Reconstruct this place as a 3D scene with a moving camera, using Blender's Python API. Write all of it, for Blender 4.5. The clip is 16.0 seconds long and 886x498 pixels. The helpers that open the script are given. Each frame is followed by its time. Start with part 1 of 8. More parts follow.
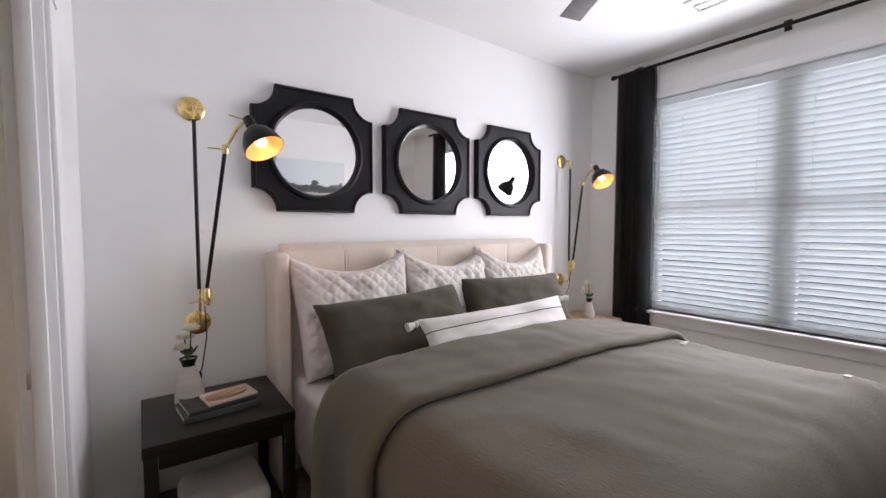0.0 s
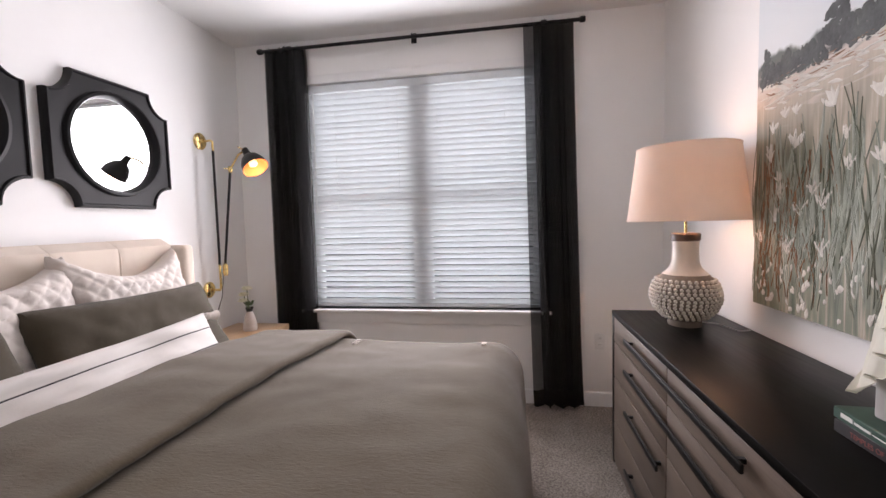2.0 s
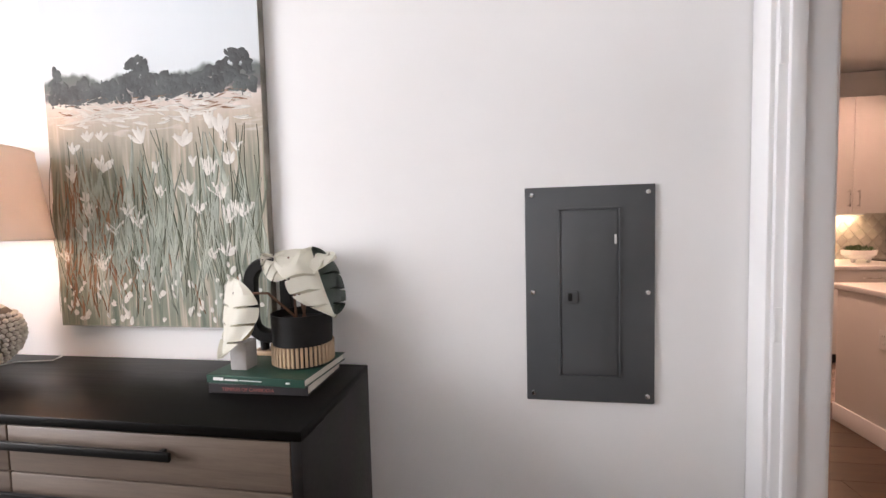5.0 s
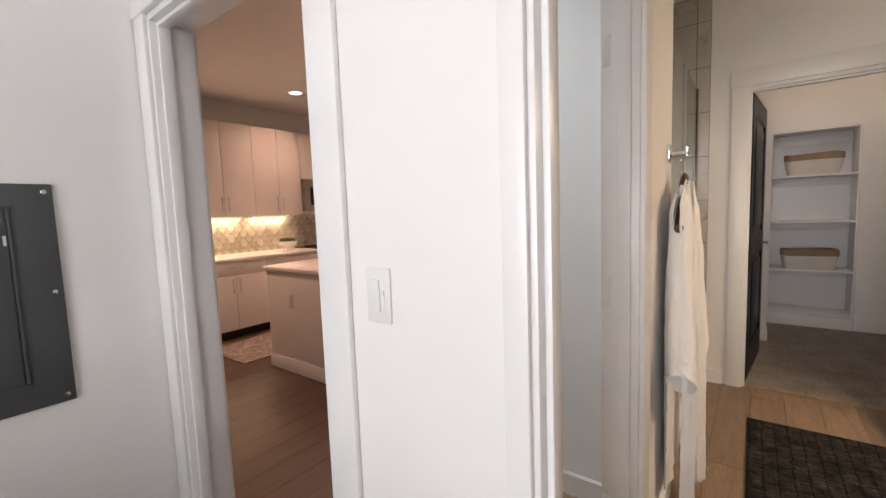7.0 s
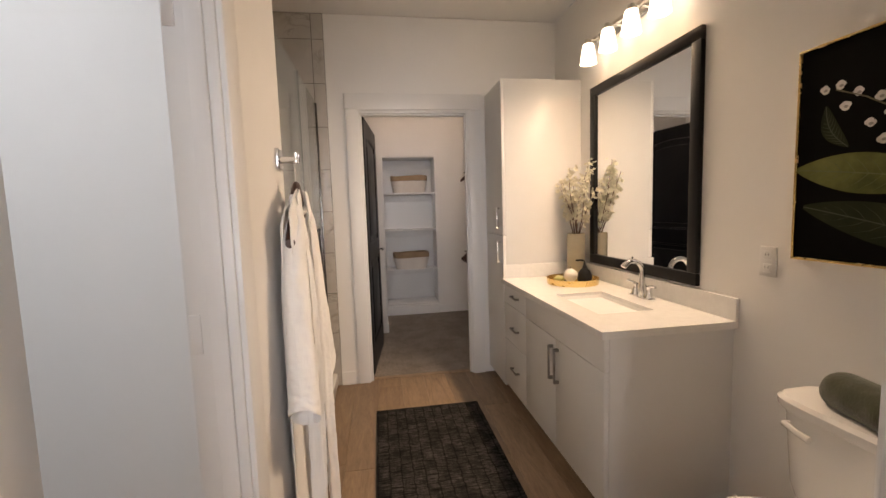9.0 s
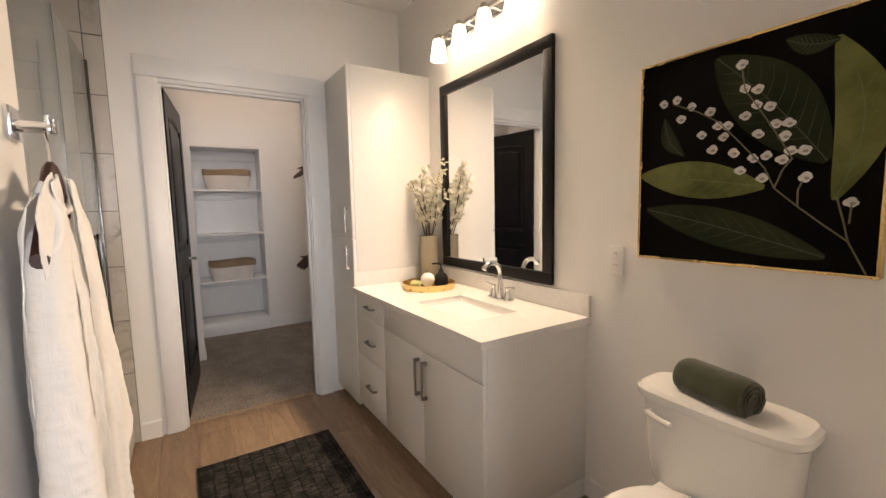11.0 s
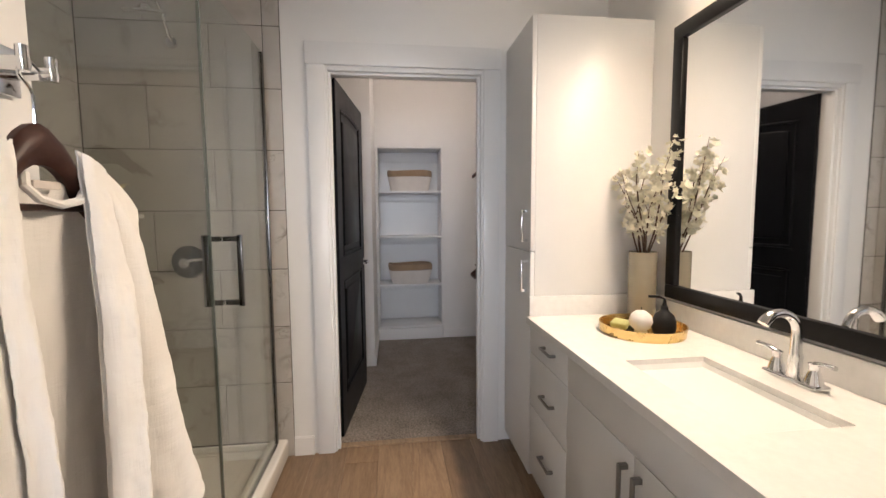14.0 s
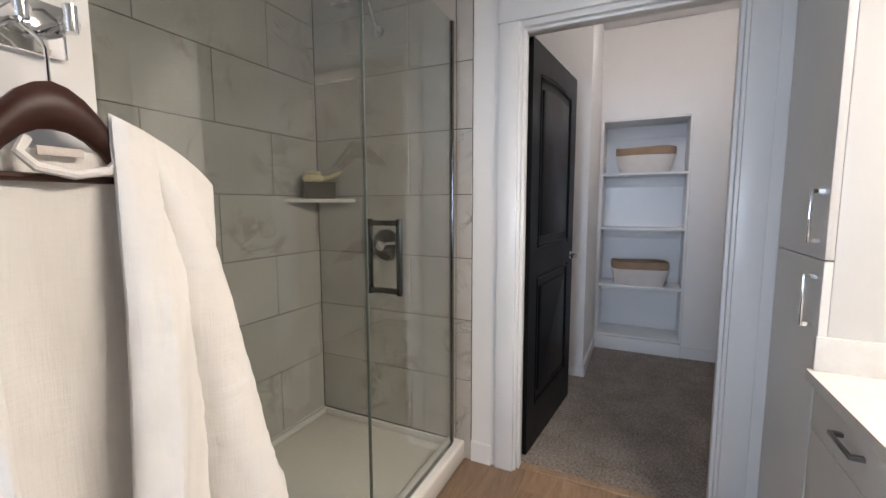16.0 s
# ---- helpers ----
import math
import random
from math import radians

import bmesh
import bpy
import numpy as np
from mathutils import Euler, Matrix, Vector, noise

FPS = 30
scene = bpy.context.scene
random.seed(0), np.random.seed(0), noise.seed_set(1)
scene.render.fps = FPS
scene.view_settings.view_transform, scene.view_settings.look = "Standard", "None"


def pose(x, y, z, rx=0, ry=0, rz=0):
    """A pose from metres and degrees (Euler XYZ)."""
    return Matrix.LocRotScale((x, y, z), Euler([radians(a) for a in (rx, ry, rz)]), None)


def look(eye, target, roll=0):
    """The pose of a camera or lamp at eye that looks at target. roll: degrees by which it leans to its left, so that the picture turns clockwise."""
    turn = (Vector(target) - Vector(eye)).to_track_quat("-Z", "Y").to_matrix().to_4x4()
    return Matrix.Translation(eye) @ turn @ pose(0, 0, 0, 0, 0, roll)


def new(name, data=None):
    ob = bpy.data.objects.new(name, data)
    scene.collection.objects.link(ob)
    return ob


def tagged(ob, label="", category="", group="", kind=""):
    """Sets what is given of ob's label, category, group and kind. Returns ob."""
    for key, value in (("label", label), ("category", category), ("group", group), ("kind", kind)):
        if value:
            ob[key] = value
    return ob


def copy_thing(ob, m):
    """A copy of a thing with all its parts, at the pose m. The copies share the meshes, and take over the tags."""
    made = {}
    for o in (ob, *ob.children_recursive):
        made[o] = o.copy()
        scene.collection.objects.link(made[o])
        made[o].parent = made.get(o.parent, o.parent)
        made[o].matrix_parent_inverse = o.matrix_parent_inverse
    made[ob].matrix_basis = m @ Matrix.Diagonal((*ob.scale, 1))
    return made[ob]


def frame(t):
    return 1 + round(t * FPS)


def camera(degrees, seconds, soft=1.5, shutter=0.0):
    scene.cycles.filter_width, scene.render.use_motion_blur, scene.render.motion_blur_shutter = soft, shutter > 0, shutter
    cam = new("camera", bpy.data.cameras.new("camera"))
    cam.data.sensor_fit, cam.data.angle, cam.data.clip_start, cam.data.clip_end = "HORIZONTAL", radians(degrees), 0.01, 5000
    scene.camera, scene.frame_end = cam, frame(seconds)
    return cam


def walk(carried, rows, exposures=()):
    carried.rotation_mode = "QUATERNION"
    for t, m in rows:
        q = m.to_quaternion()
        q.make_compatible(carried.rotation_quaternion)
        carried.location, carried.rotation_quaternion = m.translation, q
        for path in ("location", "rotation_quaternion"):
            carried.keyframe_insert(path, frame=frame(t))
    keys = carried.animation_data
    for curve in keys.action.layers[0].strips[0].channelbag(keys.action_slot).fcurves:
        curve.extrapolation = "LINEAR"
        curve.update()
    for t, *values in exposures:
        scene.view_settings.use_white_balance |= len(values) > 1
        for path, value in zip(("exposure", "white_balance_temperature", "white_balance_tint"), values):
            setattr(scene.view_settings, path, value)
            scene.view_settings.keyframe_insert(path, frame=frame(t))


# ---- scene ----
cam = camera(93.7, 16.0)
PATH = [
    (0, (0.043, 0.022, 1.399), (1.218, 1.636, 1.291), -0.0),
    (0.5, (0.147, 0.085, 1.413), (1.551, 1.507, 1.316), -0.2),
    (1, (0.267, 0.124, 1.383), (1.894, 1.283, 1.277), -0.9),
    (1.5, (0.346, 0.182, 1.373), (2.182, 0.966, 1.25), -1.3),
    (2, (0.44, 0.255, 1.364), (2.408, 0.587, 1.233), -1.5),
    (2.5, (0.522, 0.301, 1.372), (2.511, 0.141, 1.232), -1.4),
    (3, (0.626, 0.367, 1.37), (2.499, -0.319, 1.228), -1.4),
    (5.5, (0.563, 0.727, 1.352), (0.343, -1.257, 1.234), -1.7),
    (6, (0.543, 0.813, 1.344), (-0.205, -1.037, 1.218), -2.1),
    (6.5, (0.504, 0.905, 1.341), (-0.708, -0.679, 1.192), -2.4),
    (7, (0.457, 1.049, 1.341), (-1.138, -0.145, 1.16), -2.1),
    (7.5, (0.405, 1.186, 1.337), (-1.417, 0.385, 1.139), -2.0),
    (8, (0.354, 1.26, 1.33), (-1.594, 0.855, 1.125), -1.7),
    (8.5, (0.251, 1.219, 1.337), (-1.739, 1.186, 1.14), -1.7),
    (9, (0.117, 1.117, 1.337), (-1.851, 1.42, 1.152), -1.8),
    (9.5, (0.003, 1.054, 1.334), (-1.896, 1.662, 1.184), -1.5),
    (10, (-0.113, 1.074, 1.341), (-1.906, 1.952, 1.212), -1.5),
    (12.5, (-0.251, 1.069, 1.321), (-1.903, 2.174, 1.104), -1.1),
    (13, (-0.418, 1.205, 1.327), (-2.197, 2.096, 1.127), -0.8),
    (13.5, (-0.644, 1.296, 1.324), (-2.544, 1.895, 1.151), -0.7),
    (14, (-0.826, 1.341, 1.323), (-2.805, 1.581, 1.16), -0.4),
    (14.5, (-0.98, 1.418, 1.311), (-2.969, 1.277, 1.151), -0.1),
    (15, (-1.069, 1.507, 1.312), (-3.003, 1.026, 1.14), 0.1),
    (15.5, (-1.128, 1.532, 1.324), (-2.995, 0.845, 1.125), -0.0),
    (16, (-1.235, 1.523, 1.301), (-3.031, 0.667, 1.092), -0.1),
]
EXPOSURES = [(0.0, -0.20, 6450, 17), (1.0, -0.24, 6600, 18), (2.5, -0.20, 7000, 22), (3.0, -0.20, 7150, 20), (4.5, 0.22, 6800, 17), (5.5, 0.36, 6650, 14), (6.2, 0.12, 6550, 13), (7.0, 0.04, 6850, 14), (8.0, 0.05, 6650, 13), (8.5, 0.06, 6800, 14), (9.0, 0.22, 7000, 16), (9.5, 0.38, 7000, 14), (10.0, 0.48, 6450, 10), (12.5, 0.55, 7000, 18), (13.0, 0.62, 6700, 14), (13.8, 0.50, 6100, 11), (15.0, 0.45, 5550, 10), (16.0, 0.52, 5350, 9)]
walk(cam, [(t, look(eye, target, roll)) for t, eye, target, roll in PATH], EXPOSURES)

# ---- world and large lights ----
world = bpy.data.worlds.new("world")
scene.world = world
world.use_nodes = True
_sky = world.node_tree.nodes.new("ShaderNodeTexSky")
_sky.sky_type, _sky.sun_disc = "NISHITA", False
_sky.sun_elevation, _sky.sun_rotation = radians(38), radians(200)
world.node_tree.links.new(_sky.outputs[0], world.node_tree.nodes["Background"].inputs[0])
world.node_tree.nodes["Background"].inputs[1].default_value = 0.1


def lamp(name, kind, place, target, power, colour, size=0.1, size_y=None, spread=None, smooth=0.0):
    data = bpy.data.lights.new(name, kind)
    data.energy, data.color = power, colour
    if kind == "AREA":
        data.shape, data.size, data.size_y = "RECTANGLE", size, size_y or size
        if spread:
            data.spread = radians(spread)
    else:
        data.shadow_soft_size = size
    if smooth:
        data.use_nodes = True
        nt = data.node_tree
        fall = nt.nodes.new("ShaderNodeLightFalloff")
        fall.inputs["Strength"].default_value, fall.inputs["Smooth"].default_value = 1.0, smooth
        nt.links.new(fall.outputs["Quadratic"], nt.nodes["Emission"].inputs["Strength"])
    ob = new(name, data)
    ob.matrix_world = look(place, target)
    return ob


# stand-in daylight: one lamp room-side of the blinds, one outside to backlight the slats
lamp("window_daylight", "AREA", (3.505, 0.945, 1.57), (0.0, 0.945, 1.50), 72, (0.93, 0.95, 1.0), 1.72, 1.66, 152)
lamp("blind_daylight", "AREA", (3.80, 0.945, 1.60), (0.0, 0.945, 1.60), 150, (0.86, 0.92, 1.0), 3.6, 2.8)



# bright overcast distance outside the window
def backdrop_material():
    m = bpy.data.materials.new("hazy_daylight")
    m.use_nodes = True
    nt = m.node_tree
    tc = nt.nodes.new("ShaderNodeTexCoord")
    sep = nt.nodes.new("ShaderNodeSeparateXYZ")
    rp = nt.nodes.new("ShaderNodeValToRGB")
    el = rp.color_ramp.elements
    el[0].position, el[0].color = 0.40, (0.50, 0.52, 0.55, 1)
    el[1].position, el[1].color = 0.52, (0.86, 0.93, 1.0, 1)
    em = nt.nodes.new("ShaderNodeEmission")
    em.inputs[1].default_value = 0.75
    nt.links.new(tc.outputs["Generated"], sep.inputs[0])
    nt.links.new(sep.outputs["Z"], rp.inputs[0])
    nt.links.new(rp.outputs[0], em.inputs[0])
    nt.links.new(em.outputs[0], nt.nodes["Material Output"].inputs[0])
    return m


bd_me = bpy.data.meshes.new("backdrop")
bd_me.from_pydata([(60, -90, -20), (60, 90, -20), (60, 90, 40), (60, -90, 40)], [], [(0, 1, 2, 3)])
bd_me.materials.append(backdrop_material())
tagged(new("backdrop", bd_me), "pale hazy daylight beyond the window", "backdrop", kind="structure")


# ---- materials ----
def nodes_of(name):
    m = bpy.data.materials.new(name)
    m.use_nodes = True
    nt = m.node_tree
    return m, nt, nt.nodes["Principled BSDF"]


def coords(nt, scale=(1, 1, 1), rot=(0, 0, 0)):
    tc = nt.nodes.new("ShaderNodeTexCoord")
    mp = nt.nodes.new("ShaderNodeMapping")
    mp.inputs["Scale"].default_value = scale
    mp.inputs["Rotation"].default_value = [radians(a) for a in rot]
    nt.links.new(tc.outputs["Object"], mp.inputs[0])
    return mp.outputs[0]


def noise_tex(nt, vec, scale, detail=4.0, rough=0.55, distort=0.0):
    n = nt.nodes.new("ShaderNodeTexNoise")
    n.inputs["Scale"].default_value, n.inputs["Detail"].default_value = scale, detail
    n.inputs["Roughness"].default_value, n.inputs["Distortion"].default_value = rough, distort
    nt.links.new(vec, n.inputs["Vector"])
    return n.outputs[0]


def ramp(nt, fac, stops):
    r = nt.nodes.new("ShaderNodeValToRGB")
    el = r.color_ramp.elements
    while len(el) < len(stops):
        el.new(0.5)
    for e, (p, c) in zip(el, stops):
        e.position, e.color = p, (*c, 1) if len(c) == 3 else c
    nt.links.new(fac, r.inputs[0])
    return r.outputs[0]


def mix(nt, fac, a, b, mode="MIX"):
    m = nt.nodes.new("ShaderNodeMix")
    m.data_type, m.blend_type = "RGBA", mode
    for sock, v in ((m.inputs["Factor"], fac), (m.inputs["A"], a), (m.inputs["B"], b)):
        if hasattr(v, "is_linked"):
            nt.links.new(v, sock)
        elif isinstance(v, (int, float)):
            sock.default_value = v
        else:
            sock.default_value = (*v, 1)
    return m.outputs["Result"]


def bump(nt, bsdf, height, strength=0.2, dist=0.002):
    b = nt.nodes.new("ShaderNodeBump")
    b.inputs["Strength"].default_value, b.inputs["Distance"].default_value = strength, dist
    nt.links.new(height, b.inputs["Height"])
    nt.links.new(b.outputs[0], bsdf.inputs["Normal"])
    return b


def surface(name, a, b, scale=6.0, rough=0.5, rough_var=0.1, metal=0.0, fine=120.0, strength=0.1, dist=0.001,
            stretch=(1, 1, 1), coat=0.0, sheen=0.0, object_random=0.0, rot=(0, 0, 0), spec=0.5):
    """A two-colour surface with broad mottling, fine relief and varied gloss."""
    m, nt, p = nodes_of(name)
    v = coords(nt, stretch, rot)
    broad = noise_tex(nt, v, scale, 5.0, 0.6)
    col = ramp(nt, broad, [(0.3, a), (0.7, b)])
    if object_random:
        info = nt.nodes.new("ShaderNodeObjectInfo")
        tone = ramp(nt, info.outputs["Random"], [(0, [1 - object_random] * 3), (1, [1 + object_random] * 3)])
        col = mix(nt, 1.0, col, tone, "MULTIPLY")
    nt.links.new(col, p.inputs["Base Color"])
    r = nt.nodes.new("ShaderNodeMapRange")
    r.inputs["To Min"].default_value, r.inputs["To Max"].default_value = max(0.02, rough - rough_var), min(1, rough + rough_var)
    nt.links.new(noise_tex(nt, v, scale * 3, 4), r.inputs["Value"])
    nt.links.new(r.outputs[0], p.inputs["Roughness"])
    p.inputs["Metallic"].default_value = metal
    p.inputs["Coat Weight"].default_value = coat
    p.inputs["Sheen Weight"].default_value = sheen
    p.inputs["Specular IOR Level"].default_value = spec
    if strength:
        bump(nt, p, noise_tex(nt, v, fine, 3), strength, dist)
    return m


WALL = surface("wall_paint", (0.80, 0.795, 0.785), (0.84, 0.835, 0.825), 1.5, 0.62, 0.08, fine=220, strength=0.12, dist=0.0006)
CEIL = surface("ceiling_paint", (0.80, 0.795, 0.785), (0.84, 0.835, 0.825), 1.2, 0.8, 0.05, fine=160, strength=0.2, dist=0.001)
TRIM = surface("trim_paint", (0.78, 0.78, 0.78), (0.82, 0.82, 0.815), 2.0, 0.32, 0.08, fine=60, strength=0.05, dist=0.0005)
LACQUER = surface("cabinet_lacquer", (0.70, 0.695, 0.685), (0.74, 0.735, 0.725), 1.5, 0.35, 0.06, fine=90, strength=0.04, dist=0.0004)
BLACKWOOD = surface("black_wood", (0.007, 0.0065, 0.0065), (0.014, 0.0125, 0.012), 3, 0.35, 0.1, spec=0.3, fine=40, strength=0.15, dist=0.0006, stretch=(1, 14, 14))
BLACKPAINT = surface("black_paint", (0.008, 0.008, 0.009), (0.012, 0.012, 0.0135), 4, 0.38, 0.1, spec=0.2, fine=80, strength=0.06, dist=0.0005)
DOORBLACK = surface("door_black", (0.0045, 0.005, 0.006), (0.008, 0.0085, 0.010), 2, 0.34, 0.08, spec=0.1, fine=60, strength=0.08, dist=0.0006)
BLACKMETAL = surface("black_metal", (0.01, 0.01, 0.01), (0.016, 0.016, 0.016), 8, 0.4, 0.1, metal=0.6, fine=200, strength=0.05)
CHROME = surface("chrome", (0.75, 0.76, 0.78), (0.82, 0.83, 0.84), 4, 0.08, 0.03, metal=1.0, strength=0)
NICKEL = surface("brushed_nickel", (0.55, 0.54, 0.52), (0.62, 0.61, 0.59), 8, 0.28, 0.06, metal=1.0, fine=300, strength=0.05)
BRASS = surface("aged_brass", (0.70, 0.50, 0.20), (0.80, 0.60, 0.27), 8, 0.26, 0.08, metal=1.0, fine=120, strength=0.05)
STEEL = surface("stainless_steel", (0.42, 0.40, 0.38), (0.5, 0.48, 0.46), 3, 0.3, 0.05, metal=1.0, fine=200, strength=0.05, stretch=(1, 1, 20))
PORCELAIN = surface("porcelain", (0.80, 0.79, 0.77), (0.83, 0.82, 0.80), 2, 0.1, 0.03, coat=0.4, strength=0)
QUARTZ = surface("white_quartz", (0.74, 0.73, 0.71), (0.80, 0.79, 0.77), 30, 0.22, 0.05, fine=300, strength=0.02)
GROUT = surface("grout", (0.07, 0.065, 0.055), (0.10, 0.092, 0.082), 30, 0.85, 0.05, fine=300, strength=0.3)
ACRYLIC = surface("white_acrylic", (0.74, 0.73, 0.70), (0.78, 0.77, 0.74), 2, 0.2, 0.05, strength=0)
PANELGREY = surface("panel_grey", (0.065, 0.07, 0.074), (0.08, 0.085, 0.09), 3, 0.42, 0.06, fine=300, strength=0.08, dist=0.0004)
PLASTIC = surface("white_plastic", (0.74, 0.74, 0.73), (0.78, 0.78, 0.77), 3, 0.35, 0.05, strength=0)
OUTSIDE = surface("parking_ground", (0.22, 0.22, 0.22), (0.32, 0.32, 0.31), 0.4, 0.9, 0.05, fine=30, strength=0.2)


def glass(name, tint, rough=0.0):
    """Thin clear pane: mostly straight through, glossy by Fresnel."""
    m, nt, p = nodes_of(name)
    out = nt.nodes["Material Output"]
    tr = nt.nodes.new("ShaderNodeBsdfTransparent")
    tr.inputs[0].default_value = (*tint, 1)
    gl = nt.nodes.new("ShaderNodeBsdfGlossy")
    gl.inputs["Roughness"].default_value = rough
    lw = nt.nodes.new("ShaderNodeLayerWeight")
    pw = nt.nodes.new("ShaderNodeMath")
    pw.operation = "POWER"
    pw.inputs[1].default_value = 5.0
    nt.links.new(lw.outputs["Facing"], pw.inputs[0])
    fr = nt.nodes.new("ShaderNodeMath")
    fr.operation = "MULTIPLY_ADD"
    fr.inputs[1].default_value, fr.inputs[2].default_value = 0.88, 0.075
    nt.links.new(pw.outputs[0], fr.inputs[0])
    ms = nt.nodes.new("ShaderNodeMixShader")
    nt.links.new(fr.outputs[0], ms.inputs[0])
    nt.links.new(tr.outputs[0], ms.inputs[1])
    nt.links.new(gl.outputs[0], ms.inputs[2])
    nt.links.new(ms.outputs[0], out.inputs[0])
    return m


PANE = glass("clear_glass", (0.93, 0.96, 0.94))
SHOWERGLASS = glass("shower_glass", (0.90, 0.925, 0.905))
MIRROR = surface("mirror_silver", (0.86, 0.87, 0.87), (0.88, 0.89, 0.89), 2, 0.02, 0.005, metal=1.0, strength=0)


def glow(name, colour, power):
    m, nt, p = nodes_of(name)
    p.inputs["Base Color"].default_value = (*colour, 1)
    p.inputs["Emission Color"].default_value = (*colour, 1)
    p.inputs["Emission Strength"].default_value = power
    return m


def translucent(name, colour, share=0.4, rough=0.7, weave=0.0):
    m, nt, p = nodes_of(name)
    out = nt.nodes["Material Output"]
    p.inputs["Roughness"].default_value = rough
    v = coords(nt)
    col = ramp(nt, noise_tex(nt, v, 9, 4), [(0.3, [c * 0.94 for c in colour]), (0.7, colour)])
    nt.links.new(col, p.inputs["Base Color"])
    if weave:
        bump(nt, p, noise_tex(nt, v, weave, 2), 0.15, 0.0008)
    t = nt.nodes.new("ShaderNodeBsdfTranslucent")
    nt.links.new(col, t.inputs[0])
    ms = nt.nodes.new("ShaderNodeMixShader")
    ms.inputs[0].default_value = share
    nt.links.new(p.outputs[0], ms.inputs[1])
    nt.links.new(t.outputs[0], ms.inputs[2])
    nt.links.new(ms.outputs[0], out.inputs[0])
    return m


SLAT = translucent("blind_slat", (0.82, 0.83, 0.84), 0.45, 0.4)


def sheer_cloth(name, colour, alpha):
    m, nt, p = nodes_of(name)
    out = nt.nodes["Material Output"]
    p.inputs["Base Color"].default_value = (*colour, 1)
    p.inputs["Roughness"].default_value = 0.9
    tr = nt.nodes.new("ShaderNodeBsdfTransparent")
    ms = nt.nodes.new("ShaderNodeMixShader")
    v = coords(nt, (1, 60, 60))
    thread = ramp(nt, noise_tex(nt, v, 12, 2), [(0.35, [alpha - 0.1] * 3), (0.65, [alpha + 0.1] * 3)])
    nt.links.new(thread, ms.inputs[0])
    nt.links.new(tr.outputs[0], ms.inputs[1])
    nt.links.new(p.outputs[0], ms.inputs[2])
    nt.links.new(ms.outputs[0], out.inputs[0])
    return m


SHEER = sheer_cloth("black_sheer", (0.004, 0.004, 0.005), 0.77)


def fabric(name, a, b, weave=400.0, strength=0.25, wrinkle=6.0, sheen=0.2, crinkle=0.0, dist=0.0015):
    m, nt, p = nodes_of(name)
    v = coords(nt)
    broad = noise_tex(nt, v, wrinkle, 5)
    fine = noise_tex(nt, v, weave, 2)
    col = mix(nt, 0.25, ramp(nt, broad, [(0.3, a), (0.7, b)]), ramp(nt, fine, [(0.3, a), (0.7, b)]))
    nt.links.new(col, p.inputs["Base Color"])
    p.inputs["Roughness"].default_value = 0.92
    p.inputs["Sheen Weight"].default_value = sheen
    p.inputs["Specular IOR Level"].default_value = 0.2
    h = nt.nodes.new("ShaderNodeMath")
    h.operation = "MULTIPLY_ADD"
    nt.links.new(noise_tex(nt, coords(nt, (3.0, 1.0, 3.0)), 45, 3, 0.6, 0.6), h.inputs[0])
    h.inputs[1].default_value = 1.0 + crinkle * 4
    nt.links.new(fine, h.inputs[2])
    bump(nt, p, h.outputs[0], strength, dist)
    return m


OLIVE = fabric("olive_linen", (0.090, 0.071, 0.047), (0.113, 0.091, 0.062), 420, 0.45, 5, crinkle=0.3, dist=0.002)
OLIVE2 = fabric("dark_olive_cotton", (0.056, 0.046, 0.031), (0.072, 0.060, 0.042), 600, 0.5, 5, crinkle=0.3, dist=0.002)
QUILT = fabric("white_quilting", (0.60, 0.55, 0.51), (0.70, 0.65, 0.61), 300, 0.25, 12)
LINEN = fabric("beige_upholstery", (0.62, 0.54, 0.46), (0.68, 0.60, 0.52), 700, 0.25, 8)


def gauze(name, a, b):
    """Thin cotton gauze: vertical crinkles crossed by short puckers."""
    m, nt, p = nodes_of(name)
    broad = noise_tex(nt, coords(nt), 7, 4)
    nt.links.new(ramp(nt, broad, [(0.3, a), (0.7, b)]), p.inputs["Base Color"])
    p.inputs["Roughness"].default_value = 0.9
    p.inputs["Sheen Weight"].default_value = 0.15
    run = noise_tex(nt, coords(nt, (150, 150, 9)), 1.0, 3, 0.6)
    cross = noise_tex(nt, coords(nt, (24, 24, 150)), 1.0, 4, 0.65)
    bump(nt, p, mix(nt, 0.5, run, cross), 0.5, 0.004)
    return m


ROBE = gauze("white_gauze", (0.84, 0.82, 0.79), (0.89, 0.875, 0.85))
TOWEL = fabric("olive_towel", (0.026, 0.030, 0.011), (0.045, 0.05, 0.02), 260, 1.0, 30, 0.5)


def carpet(name, a, b):
    m, nt, p = nodes_of(name)
    v = coords(nt)
    tuft = noise_tex(nt, v, 78, 4, 0.78)
    broad = noise_tex(nt, v, 5, 5, 0.6)
    col = mix(nt, 0.28, ramp(nt, tuft, [(0.38, a), (0.62, b)]), ramp(nt, broad, [(0.35, a), (0.65, b)]))
    nt.links.new(col, p.inputs["Base Color"])
    p.inputs["Roughness"].default_value = 1.0
    p.inputs["Sheen Weight"].default_value = 0.15
    p.inputs["Specular IOR Level"].default_value = 0.1
    bump(nt, p, tuft, 1.0, 0.012)
    return m


CARPET = carpet("grey_beige_carpet", (0.085, 0.069, 0.058), (0.42, 0.37, 0.325))


